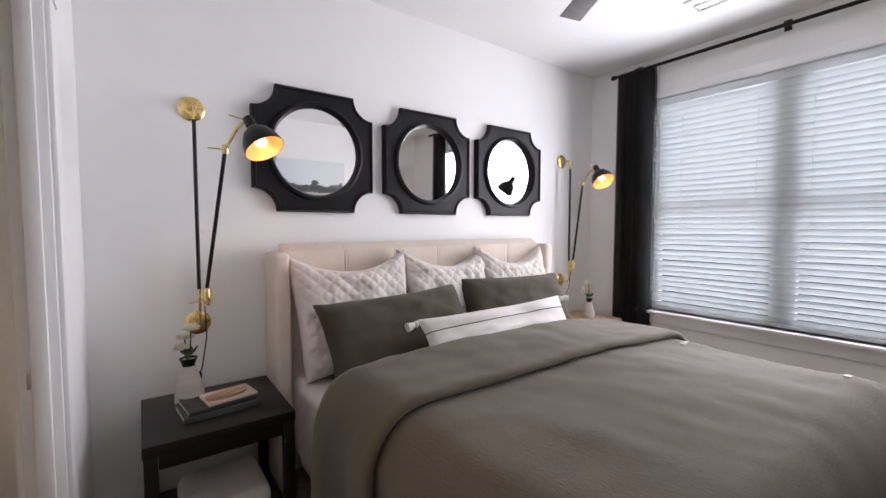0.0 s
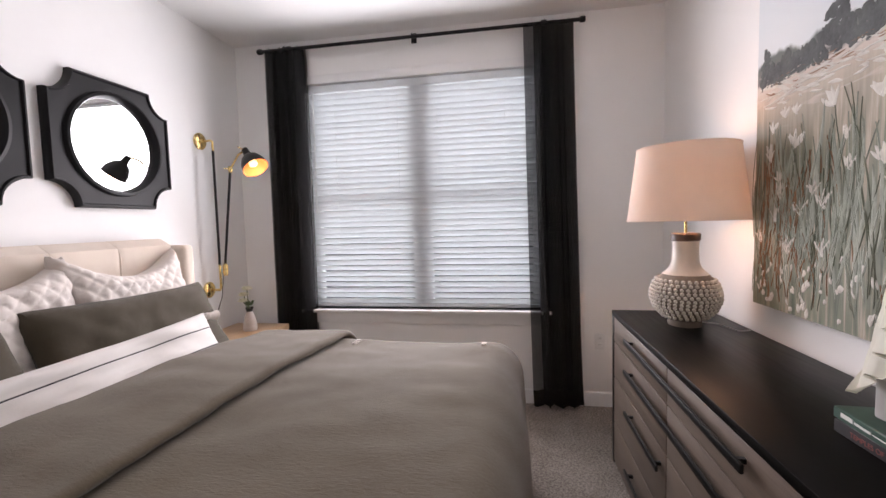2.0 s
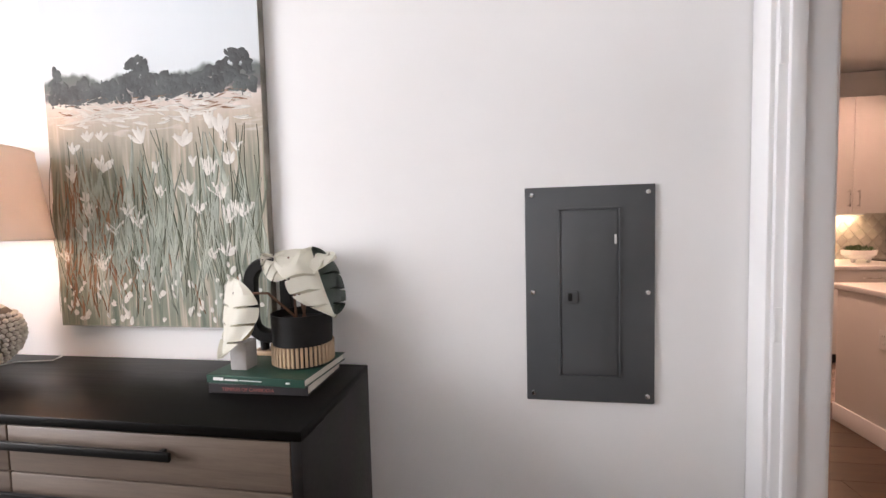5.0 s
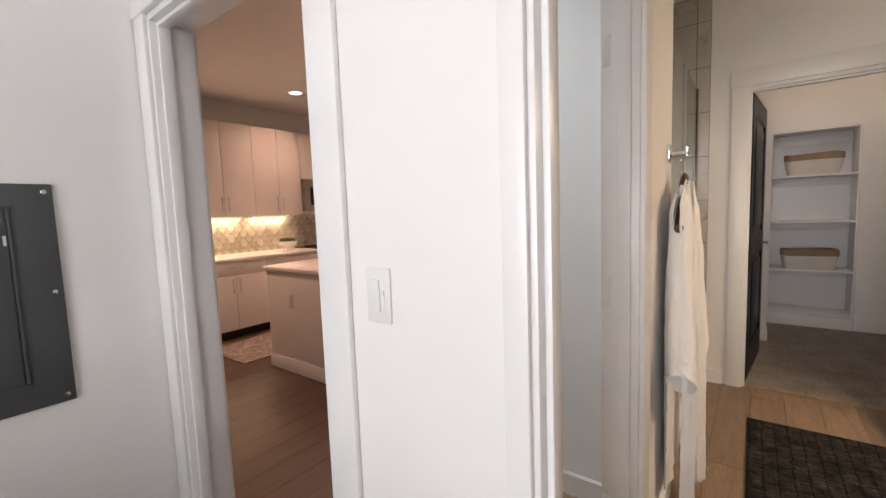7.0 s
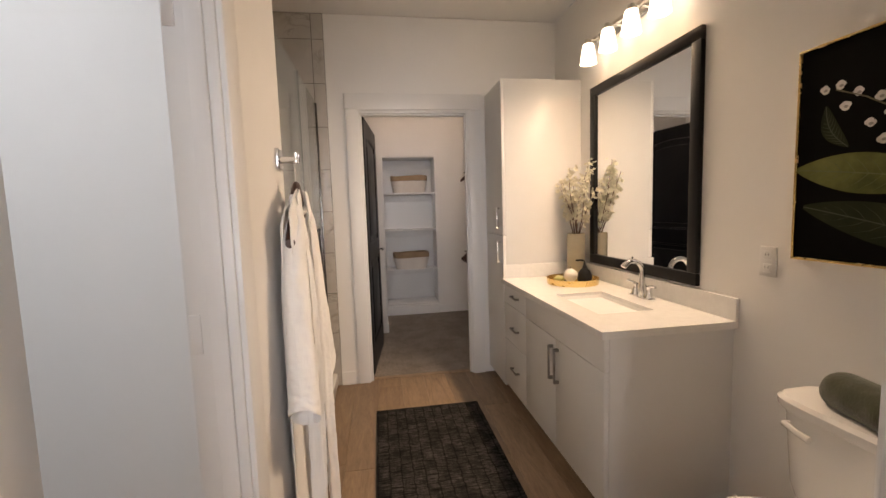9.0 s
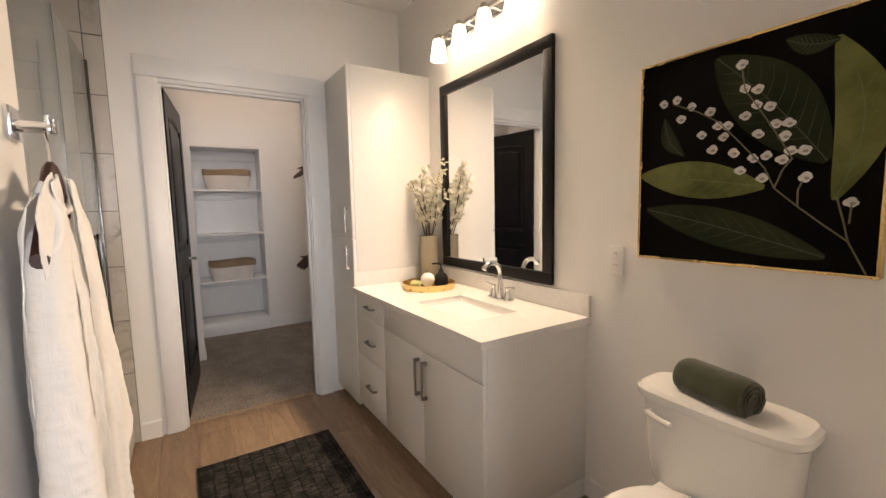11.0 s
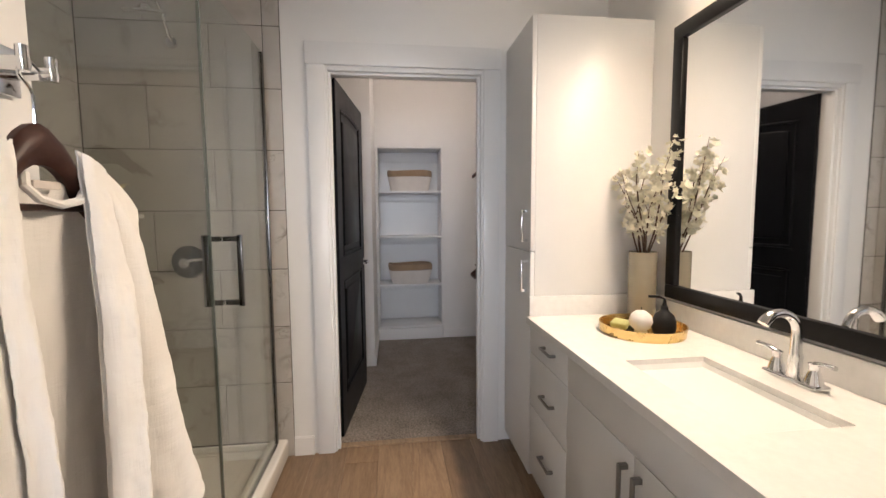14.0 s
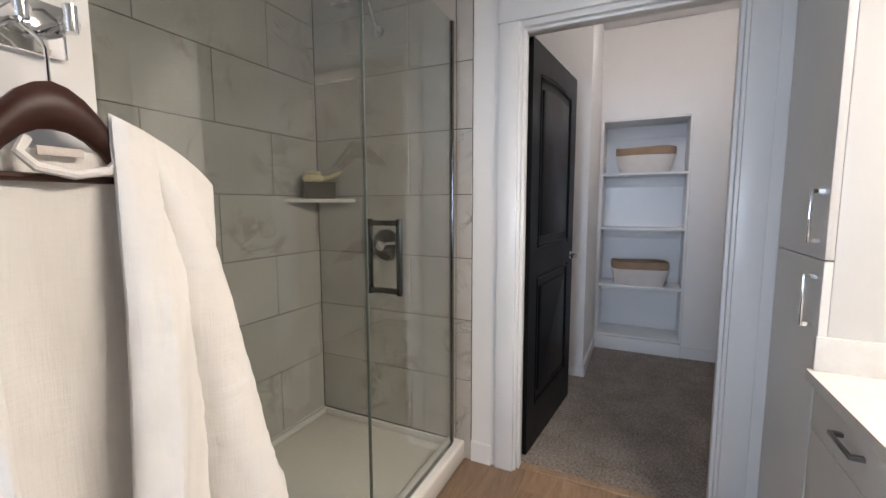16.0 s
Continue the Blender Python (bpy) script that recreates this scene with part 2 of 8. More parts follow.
def wood(name, dark, light, along=(1, 9, 9), scale=3.0, rough=0.4, rand=0.12, strength=0.1, spec=0.5):
    m, nt, p = nodes_of(name)
    p.inputs["Specular IOR Level"].default_value = spec
    v = coords(nt, along)
    info = nt.nodes.new("ShaderNodeObjectInfo")
    off = nt.nodes.new("ShaderNodeVectorMath")
    off.operation = "MULTIPLY_ADD"
    off.inputs[1].default_value = (13, 17, 11)
    nt.links.new(info.outputs["Random"], off.inputs[0])
    nt.links.new(v, off.inputs[2])
    g1 = noise_tex(nt, off.outputs[0], scale, 8, 0.65, 1.2)
    g2 = noise_tex(nt, off.outputs[0], scale * 7, 4, 0.6, 0.4)
    col = mix(nt, 0.35, ramp(nt, g1, [(0.3, dark), (0.68, light)]), ramp(nt, g2, [(0.3, dark), (0.7, light)]))
    tone = ramp(nt, info.outputs["Random"], [(0, [1 - rand] * 3), (1, [1 + rand] * 3)])
    nt.links.new(mix(nt, 1.0, col, tone, "MULTIPLY"), p.inputs["Base Color"])
    r = nt.nodes.new("ShaderNodeMapRange")
    r.inputs["To Min"].default_value, r.inputs["To Max"].default_value = rough - 0.08, rough + 0.1
    nt.links.new(g1, r.inputs["Value"])
    nt.links.new(r.outputs[0], p.inputs["Roughness"])
    bump(nt, p, g2, strength, 0.001)
    return m


OAKX = wood("oak_plank", (0.150, 0.094, 0.054), (0.345, 0.240, 0.152), (0.9, 5.5, 5.5), 2.4, 0.38, 0.18)
OAKTOP = wood("oak_top", (0.36, 0.22, 0.12), (0.52, 0.35, 0.21), (1, 9, 9), 3.0, 0.4, 0.05)
KITCHENOAK = wood("brown_plank", (0.055, 0.033, 0.022), (0.125, 0.080, 0.054), (0.8, 9, 9), 2.2, 0.36, 0.16)
GREYOAK = wood("taupe_oak", (0.098, 0.074, 0.058), (0.165, 0.128, 0.102), (0.7, 12, 12), 3.0, 0.42, 0.06, 0.15)
ROSEWOOD = surface("hanger_wood", (0.030, 0.011, 0.008), (0.060, 0.022, 0.014), 6, 0.42, 0.08, fine=60, strength=0.05, stretch=(1, 8, 8), spec=0.35)
ESPRESSO = wood("espresso_top", (0.0028, 0.0026, 0.0025), (0.0055, 0.005, 0.0046), (0.8, 14, 14), 3.0, 0.36, 0.03, 0.012, 0.10)


def marble(name, a, b, vein, scale=2.2):
    m, nt, p = nodes_of(name)
    v = coords(nt)
    info = nt.nodes.new("ShaderNodeObjectInfo")
    off = nt.nodes.new("ShaderNodeVectorMath")
    off.operation = "MULTIPLY_ADD"
    off.inputs[1].default_value = (23, 31, 17)
    nt.links.new(info.outputs["Random"], off.inputs[0])
    nt.links.new(v, off.inputs[2])
    cloud = noise_tex(nt, off.outputs[0], scale, 6, 0.6, 0.8)
    slant = nt.nodes.new("ShaderNodeMapping")
    slant.inputs["Rotation"].default_value = (radians(38), radians(38), 0)
    slant.inputs["Scale"].default_value = (1.6, 1.6, 0.45)
    nt.links.new(off.outputs[0], slant.inputs[0])
    line = noise_tex(nt, slant.outputs[0], scale * 1.1, 4, 0.5, 0.9)
    veins = ramp(nt, line, [(0.46, (0, 0, 0)), (0.5, (0.5, 0.5, 0.5)), (0.55, (0, 0, 0))])
    thin = noise_tex(nt, slant.outputs[0], scale * 1.7, 5, 0.55, 0.7)
    hair = ramp(nt, thin, [(0.485, (0, 0, 0)), (0.5, (0.5, 0.5, 0.5)), (0.515, (0, 0, 0))])
    patch = ramp(nt, noise_tex(nt, off.outputs[0], scale * 1.2, 2), [(0.50, (0, 0, 0)), (0.62, (1, 1, 1))])
    base = ramp(nt, cloud, [(0.25, a), (0.75, b)])
    col = mix(nt, mix(nt, 1.0, veins, patch, "MULTIPLY"), base, vein)
    col = mix(nt, mix(nt, 1.0, hair, patch, "MULTIPLY"), col, [c * 0.7 for c in vein])
    nt.links.new(col, p.inputs["Base Color"])
    p.inputs["Roughness"].default_value = 0.22
    bump(nt, p, noise_tex(nt, v, 40, 2), 0.03, 0.0006)
    return m


TILE = marble("stone_look_tile", (0.45, 0.43, 0.40), (0.58, 0.56, 0.53), (0.26, 0.225, 0.185))


# ---- building helpers ----
def add_box(bm, x0, x1, y0, y1, z0, z1, m=None):
    vs = [bm.verts.new((x, y, z)) for x in (x0, x1) for y in (y0, y1) for z in (z0, z1)]
    for f in ((0, 1, 3, 2), (4, 6, 7, 5), (0, 4, 5, 1), (2, 3, 7, 6), (0, 2, 6, 4), (1, 5, 7, 3)):
        bm.faces.new([vs[i] for i in f])
    if m:
        bmesh.ops.transform(bm, matrix=m, verts=vs)
    return vs


def box(x0, x1, y0, y1, z0, z1, bevel=0.0, seg=2, m=None):
    bm = bmesh.new()
    add_box(bm, min(x0, x1), max(x0, x1), min(y0, y1), max(y0, y1), min(z0, z1), max(z0, z1))
    if bevel:
        bmesh.ops.bevel(bm, geom=bm.edges[:], offset=bevel, segments=seg, affect="EDGES", profile=0.5)
    if m:
        bm.transform(m)
    return bm


def add_lathe(bm, profile, seg=28, at=(0, 0, 0), cap=True, m=None):
    """Turns (radius, height) pairs round the z axis."""
    rings = []
    for r, z in profile:
        rings.append([bm.verts.new((at[0] + r * math.cos(2 * math.pi * i / seg), at[1] + r * math.sin(2 * math.pi * i / seg), at[2] + z)) for i in range(seg)])
    for a, b in zip(rings, rings[1:]):
        for i in range(seg):
            j = (i + 1) % seg
            bm.faces.new((a[i], a[j], b[j], b[i]))
    if cap:
        if profile[0][0] > 1e-4:
            bm.faces.new(rings[0][::-1])
        if profile[-1][0] > 1e-4:
            bm.faces.new(rings[-1])
    if m:
        bmesh.ops.transform(bm, matrix=m, verts=[v for r in rings for v in r])


def lathe(profile, seg=28, at=(0, 0, 0), cap=True, m=None):
    bm = bmesh.new()
    add_lathe(bm, profile, seg, at, cap, m)
    return bm


def add_tube(bm, points, radius, seg=10):
    pts = [Vector(p) for p in points]
    radii = radius if isinstance(radius, (list, tuple)) else [radius] * len(pts)
    rings, side = [], None
    for i, p in enumerate(pts):
        d = (pts[min(i + 1, len(pts) - 1)] - pts[max(i - 1, 0)]).normalized()
        if side is None:
            side = d.orthogonal().normalized()
        side = (side - d * side.dot(d)).normalized()
        up = d.cross(side)
        rings.append([bm.verts.new(p + radii[i] * (side * math.cos(2 * math.pi * k / seg) + up * math.sin(2 * math.pi * k / seg))) for k in range(seg)])
    for a, b in zip(rings, rings[1:]):
        for k in range(seg):
            bm.faces.new((a[k], a[(k + 1) % seg], b[(k + 1) % seg], b[k]))
    bm.faces.new(rings[0][::-1])
    bm.faces.new(rings[-1])


def tube(points, radius, seg=10):
    bm = bmesh.new()
    add_tube(bm, points, radius, seg)
    return bm


def arc(centre, r, a0, a1, n, ux, uz):
    """Points of an arc in the plane of the vectors ux and uz."""
    c, ux, uz = Vector(centre), Vector(ux), Vector(uz)
    return [c + r * (ux * math.cos(radians(a0 + (a1 - a0) * i / n)) + uz * math.sin(radians(a0 + (a1 - a0) * i / n))) for i in range(n + 1)]


def extrude_outline(outline, depth, bevel=0.0):
    """A plate from 2D points (x, z), its back at y=0 and its face at y=-depth."""
    bm = bmesh.new()
    a = [bm.verts.new((x, 0, z)) for x, z in outline]
    b = [bm.verts.new((x, -depth, z)) for x, z in outline]
    n = len(a)
    bm.faces.new(a)
    bm.faces.new(b[::-1])
    for i in range(n):
        bm.faces.new((a[i], b[i], b[(i + 1) % n], a[(i + 1) % n]))
    bmesh.ops.recalc_face_normals(bm, faces=bm.faces[:])
    if bevel:
        bmesh.ops.bevel(bm, geom=[e for e in bm.edges if all(v.co.y < -depth + 1e-5 for v in e.verts)], offset=bevel, segments=2, affect="EDGES", profile=0.5)
    return bm


def grid(nu, nv, fn, thickness=0.0):
    """A sheet of (nu x nv) cells; fn(u, v) gives the place for u, v in 0..1."""
    bm = bmesh.new()
    vs = [[bm.verts.new(fn(i / nu, j / nv)) for j in range(nv + 1)] for i in range(nu + 1)]
    for i in range(nu):
        for j in range(nv):
            bm.faces.new((vs[i][j], vs[i + 1][j], vs[i + 1][j + 1], vs[i][j + 1]))
    if thickness:
        bmesh.ops.recalc_face_normals(bm, faces=bm.faces[:])
        bmesh.ops.solidify(bm, geom=bm.faces[:], thickness=thickness)
    return bm


def finish(name, bm, material, smooth=True):
    bmesh.ops.recalc_face_normals(bm, faces=bm.faces[:])
    me = bpy.data.meshes.new(name)
    bm.to_mesh(me)
    bm.free()
    me.materials.append(material)
    if smooth:
        me.shade_smooth()
        me.set_sharp_from_angle(angle=radians(38))
    return me


def part(name, bm, material, parent, label="", smooth=True):
    ob = new(name, finish(name, bm, material, smooth))
    ob.parent = parent
    if parent is not None and parent.type == "EMPTY":
        ob.matrix_parent_inverse = Matrix.Translation(-parent.location)
    if label:
        ob["label"] = label
    return ob


def thing(name, label, category, at=(0, 0, 0), group="", kind=""):
    ob = new(name)
    ob.location, ob.empty_display_size = at, 0.1
    return tagged(ob, label, category, group, kind)


def solid(name, bm, material, label, category, group="", kind="", smooth=True):
    return tagged(part(name, bm, material, None, "", smooth), label, category, group, kind)


def structure(name, bm, material, label, category, parent=None):
    ob = part(name, bm, material, parent, "", False)
    return tagged(ob, label, category, "", "structure")


# ---- structure ----
CEILING = 2.78
XW, YB, YP, XS, XT, XK = 3.52, 2.41, -0.77, -0.162, -0.268, -0.305     # window, bed, panel, switch wall, its bathroom and kitchen faces
YN, YR, XC, XC2 = 2.56, 0.76, -3.12, -3.24                # bathroom north and south wall, closet door wall


def wall(name, boxes, label, material=None):
    bm = bmesh.new()
    for b in boxes:
        add_box(bm, *b)
    return structure(name, bm, material or WALL, label, "wall")


wall("wall_window", [(XW, 3.68, -0.89, 0.055, 0, CEILING), (XW, 3.68, 1.835, 2.53, 0, CEILING), (XW, 3.68, 0.055, 1.835, 0, 0.70), (XW, 3.68, 0.055, 1.835, 2.445, CEILING)],
     "off-white painted bedroom wall with a wide window opening")
wall("wall_bed", [(-0.277, XW, YB, 2.53, 0, CEILING)], "off-white painted bedroom wall behind the headboard")
wall("wall_panel", [(XK, XW, -0.89, YP, 0, CEILING)], "off-white painted bedroom wall behind the dresser")
wall("wall_switch", [(XT, XS, 0.232, 0.757, 0, CEILING), (XT, XS, 1.69, YB, 0, CEILING), (XK, XS, -0.77, 0.232, 2.06, CEILING), (XT, XS, 0.757, 1.69, 2.06, CEILING), (XK, XS, -0.77, -0.68, 0, 2.06), (XK, XT, 0.232, 0.33, 0, CEILING)],
     "off-white painted wall between bedroom, kitchen and bathroom, with two doorways")
wall("wall_bathroom_north", [(-5.55, XT, YN, 2.68, 0, CEILING)], "warm white painted bathroom wall behind the vanity")
wall("wall_bathroom_south", [(-1.60, -0.985, 0.645, YR, 0, CEILING), (-0.985, -0.266, 0.645, YR, 2.06, CEILING), (-1.60, -1.47, -0.18, 0.645, 0, CEILING)],
     "warm white painted bathroom wall with a cased opening and a robe hook")
wall("wall_linen_closet", [(-1.47, -1.35, -0.18, 0.645, 0, CEILING), (-1.47, -0.84, -0.30, -0.18, 0, CEILING), (-0.85, -0.80, -0.18, 0.38, 0, CEILING), (-0.80, XT, 0.33, 0.38, 0, CEILING)],
     "white painted walls of the narrow side closet")
wall("wall_closet_door", [(XC2, XC, -0.18, 0.997, 0, CEILING), (XC2, XC, 1.851, YN, 0, CEILING), (XC2, XC, 0.997, 1.851, 2.10, CEILING)],
     "warm white painted wall with the closet doorway")
wall("wall_closet", [(-5.67, -5.55, 0.2, 2.68, 0, CEILING), (-4.54, -4.42, 0.2, 1.17, 0, CEILING), (-5.55, -4.54, 1.05, 1.17, 0, CEILING), (-4.42, XC2, 0.2, 0.32, 0, CEILING)],
     "white painted closet walls")
wall("wall_closet_back", [(-5.55, -5.18, 1.87, YN, 0, CEILING), (-5.55, -5.18, 1.17, 1.87, 2.03, CEILING)], "white painted closet wall round the shelf niche")
wall("wall_kitchen", [(-5.57, 0.72, -4.32, -4.20, 0, CEILING), (-5.57, -5.45, -4.20, -0.30, 0, CEILING), (0.60, 0.72, -4.20, -0.89, 0, CEILING), (-5.57, -1.47, -0.30, -0.18, 0, CEILING)],
     "white painted kitchen walls")


def sheet(name, x0, x1, y0, y1, z0, z1, material, label, category):
    return structure(name, box(x0, x1, y0, y1, z0, z1), material, label, category)


sheet("ceiling_bedroom", XS, XW, YP, YB, CEILING, CEILING + 0.12, CEIL, "white textured bedroom ceiling", "ceiling")
sheet("ceiling_bathroom", XC2 + 0.12, XS, -0.18, YN, CEILING + 0.003, CEILING + 0.12, CEIL, "white bathroom ceiling", "ceiling")
sheet("ceiling_closet", -5.67, XC2 + 0.12, 0.2, 2.68, CEILING + 0.005, CEILING + 0.12, CEIL, "white closet ceiling", "ceiling")
sheet("ceiling_kitchen", -5.57, 0.72, -4.32, -0.18, CEILING + 0.006, CEILING + 0.12, CEIL, "white kitchen ceiling", "ceiling")
sheet("floor_bedroom", XT + 0.03, 3.68, -0.89, 2.53, -0.12, 0.0, CARPET, "grey-beige cut pile carpet in the bedroom", "carpet")
sheet("floor_closet", -5.67, -3.19, 0.2, 2.68, -0.12, 0.012, CARPET, "grey-beige cut pile carpet in the closet", "carpet")
subfloor = sheet("floor_bathroom", -3.19, XT + 0.03, -0.18, 2.68, -0.12, -0.006, OAKX, "light oak plank floor in the bathroom", "floor")
kitchen_floor = sheet("floor_kitchen", -5.57, 0.72, -4.32, -0.18, -0.12, -0.007, OAKX, "oak plank floor in the kitchen", "floor")
hall_floor = sheet("floor_hall", -0.86, XT + 0.03, -0.18, 0.36, -0.12, -0.0075, OAKX, "oak plank floor in the kitchen doorway", "floor")
structure("ground", box(3.68, 400, -300, 300, -0.75, -0.15), OUTSIDE, "grey paved ground outside the bedroom window", "ground")


# baseboards
def baseboard(name, runs):
    bm = bmesh.new()
    for x0, x1, y0, y1 in runs:
        add_box(bm, x0, x1, y0, y1, 0.0, 0.10)
        cx = 0.004
        add_box(bm, min(x0, x1) + (cx if abs(x1 - x0) < 0.03 else 0), max(x0, x1) - (cx if abs(x1 - x0) < 0.03 else 0),
                min(y0, y1) + (cx if abs(y1 - y0) < 0.03 else 0), max(y0, y1) - (cx if abs(y1 - y0) < 0.03 else 0), 0.10, 0.106)
    return structure(name, bm, TRIM, "white painted flat baseboard", "baseboard")


BT = 0.014
baseboard("baseboard_bedroom", [(XW - BT, XW, YP, YB), (XS, XW - BT, YB - BT, YB), (XS, XW - BT, YP, YP + BT), (XS, XS + BT, 0.325, 0.675), (XS, XS + BT, 1.79, YB - BT)])
baseboard("baseboard_bathroom", [(-1.33, XT, YN - BT, YN), (-1.60, -1.095, YR, YR + BT), (-1.614, -1.60, 0.70, YR + BT), (XC, XC + BT, 0.786, 0.892), (XT - BT, XT, 1.77, YN - BT)])
baseboard("baseboard_linen_closet", [(-1.35, -1.35 + BT, -0.18, 0.645), (-1.336, -0.85, -0.18, -0.18 + BT)])
baseboard("baseboard_closet", [(-4.42, -4.42 + BT, 0.32, 1.17), (-5.18, -4.406, 1.17, 1.17 + BT), (-5.18, -5.18 + BT, 1.87, YN), (-5.18, XC2, YN - BT, YN)])
baseboard("baseboard_kitchen", [(-0.85 - 0.0, -1.47, -0.30 - BT, -0.30), (0.60 - BT, 0.60, -3.5, -0.9)])


# door frames: jambs through the wall and flat casings on both faces
def door_frame(name, axis, face_a, face_b, lo, hi, top, side_a=True, side_b=True, lo_casing=0.1, hi_casing=0.1, label="white painted door frame with flat casing"):
    """axis: the direction along the wall ('x' or 'y'); faces at face_a < face_b across it."""
    e = thing(name, label, "door frame", (0, 0, 0), kind="structure")
    def put(nm, a0, a1, c0, c1, z0, z1, bev=0.003):
        part(nm, box(a0, a1, c0, c1, z0, z1, bev) if axis == "x" else box(c0, c1, a0, a1, z0, z1, bev), TRIM, e)
    ov = 0.002
    put("jamb", lo, lo + 0.018, face_a - ov, face_b + ov, 0, top)
    put("jamb", hi - 0.018, hi, face_a - ov, face_b + ov, 0, top)
    put("head_jamb", lo + 0.018, hi - 0.018, face_a - ov, face_b + ov, top - 0.018, top)
    s0, s1 = face_b - 0.062, face_b - 0.022
    for a in ((lo + 0.018, lo + 0.032), (hi - 0.032, hi - 0.018)):
        put("door_stop", a[0], a[1], s0, s1, 0, top - 0.018, 0.003)
    put("door_stop", lo + 0.032, hi - 0.032, s0, s1, top - 0.032, top - 0.018, 0.003)
    for on, c, d in ((side_a, face_a, -1), (side_b, face_b, 1)):
        if not on:
            continue
        for th, back in ((0.016, 0.0),):
            c0, c1 = sorted((c + d * 0.0005, c + d * th))
            put("casing", lo - lo_casing + 0.006, lo + 0.006, c0, c1, 0, top + 0.006)
            if hi_casing:
                put("casing", hi - 0.006, hi + hi_casing - 0.006, c0, c1, 0, top + 0.006)
            h0, h1 = sorted((c + d * 0.0005, c + d * (th + 0.005)))
            put("head_casing", lo - lo_casing - 0.002, hi + hi_casing + 0.002, h0, h1, top + 0.006, top + 0.12)
    return e


kitchen_frame = door_frame("door_frame_kitchen", "y", XK, XS, -0.68, 0.232, 2.06, lo_casing=0.088, hi_casing=0.099)
bath_frame = door_frame("door_frame_bathroom", "y", XT + 0.018, XS, 0.757, 1.69, 2.06, side_a=False, lo_casing=0.046)
side_frame = door_frame("door_frame_side", "x", 0.645, YR, -0.985, -0.266, 2.06, side_a=False, hi_casing=0.0)
door_frame("door_frame_closet", "y", XC2, XC, 0.997, 1.851, 2.10, lo_casing=0.09, hi_casing=0.09, side_a=False)
for z in (0.28, 1.05, 1.83):
    part("hinge", box(XS - 0.028, XS - 0.001, -0.664, -0.659, z - 0.05, z + 0.05, 0.001), TRIM, kitchen_frame, "painted-over hinge leaf")
    part("hinge", box(-0.969, -0.964, 0.648, 0.675, z - 0.05, z + 0.05, 0.001), TRIM, side_frame, "painted-over hinge leaf")
strike = box(-0.235, -0.205, 1.6695, 1.6715, 0.93, 0.99, 0.001)
add_box(strike, -0.225, -0.215, 1.6690, 1.6720, 0.945, 0.975)
part("strike_plate", strike, NICKEL, bath_frame, "bronze strike plate")


# ---- bedroom: window, blinds, curtains ----
window = thing("window_1", "white vinyl double window with a centre mullion", "window", (3.6, 0.945, 0.70), kind="structure")
for nm, b in (("window_frame", (3.60, 3.66, 0.055, 0.105, 0.70, 2.445)), ("window_frame", (3.60, 3.66, 1.785, 1.835, 0.70, 2.445)), ("window_frame", (3.60, 3.66, 0.105, 1.785, 2.395, 2.445)),
              ("window_frame", (3.60, 3.66, 0.105, 1.785, 0.70, 0.75)), ("mullion", (3.60, 3.66, 0.87, 1.02, 0.75, 2.395)), ("sash_rail", (3.605, 3.645, 0.105, 0.87, 1.54, 1.59)), ("sash_rail", (3.605, 3.645, 1.02, 1.785, 1.54, 1.59))):
    part(nm, box(*b, 0.004), TRIM, window)
for y0, y1 in ((0.105, 0.87), (1.02, 1.785)):
    for z0, z1 in ((0.75, 1.54), (1.59, 2.395)):
        pane = part("pane", box(3.622, 3.628, y0, y1, z0, z1), PANE, window, "clear window glass", False)
        pane.visible_shadow = False
part("window_sill", box(3.46, 3.60, -0.02, 1.91, 0.675, 0.70, 0.005), TRIM, window)
part("apron", box(3.503, XW, 0.0, 1.89, 0.59, 0.675, 0.003), TRIM, window)
part("head_casing", box(3.503, XW, 0.0, 1.89, 2.445, 2.51, 0.003), TRIM, window)

blind = thing("window_blind", "white faux-wood slatted blind, lowered and half closed in the window", "blind", (3.56, 0.945, 2.40))
part("headrail", box(3.53, 3.59, 0.065, 1.825, 2.385, 2.44, 0.004), SLAT, blind)
part("bottom_rail", box(3.535, 3.585, 0.065, 1.825, 0.712, 0.735, 0.004), SLAT, blind)
slat_me = finish("slat", grid(4, 1, lambda u, v: ((u - 0.5) * 0.05, (v - 0.5) * 1.755, 0.004 * (1 - (2 * u - 1) ** 2)), 0.003), SLAT)
for i in range(38):
    o = new("slat", slat_me)
    o.parent = blind
    o.matrix_parent_inverse = Matrix.Translation(-blind.location)
    o.matrix_basis = pose(3.56, 0.945 + 0.002 * math.sin(i * 1.7), 0.757 + i * 0.0432, 0.25 * math.sin(i * 2.3), 52 + 2.0 * math.sin(i * 3.1), 0)
for y in (0.30, 0.80, 1.10, 1.60):
    part("ladder_cord", tube([(3.533, y, 2.39), (3.533, y, 0.73)], 0.0012, 5), TRIM, blind)
part("tilt_wand", tube([(3.528, 1.77, 2.39), (3.524, 1.775, 1.45)], 0.004, 6), PLASTIC, blind)

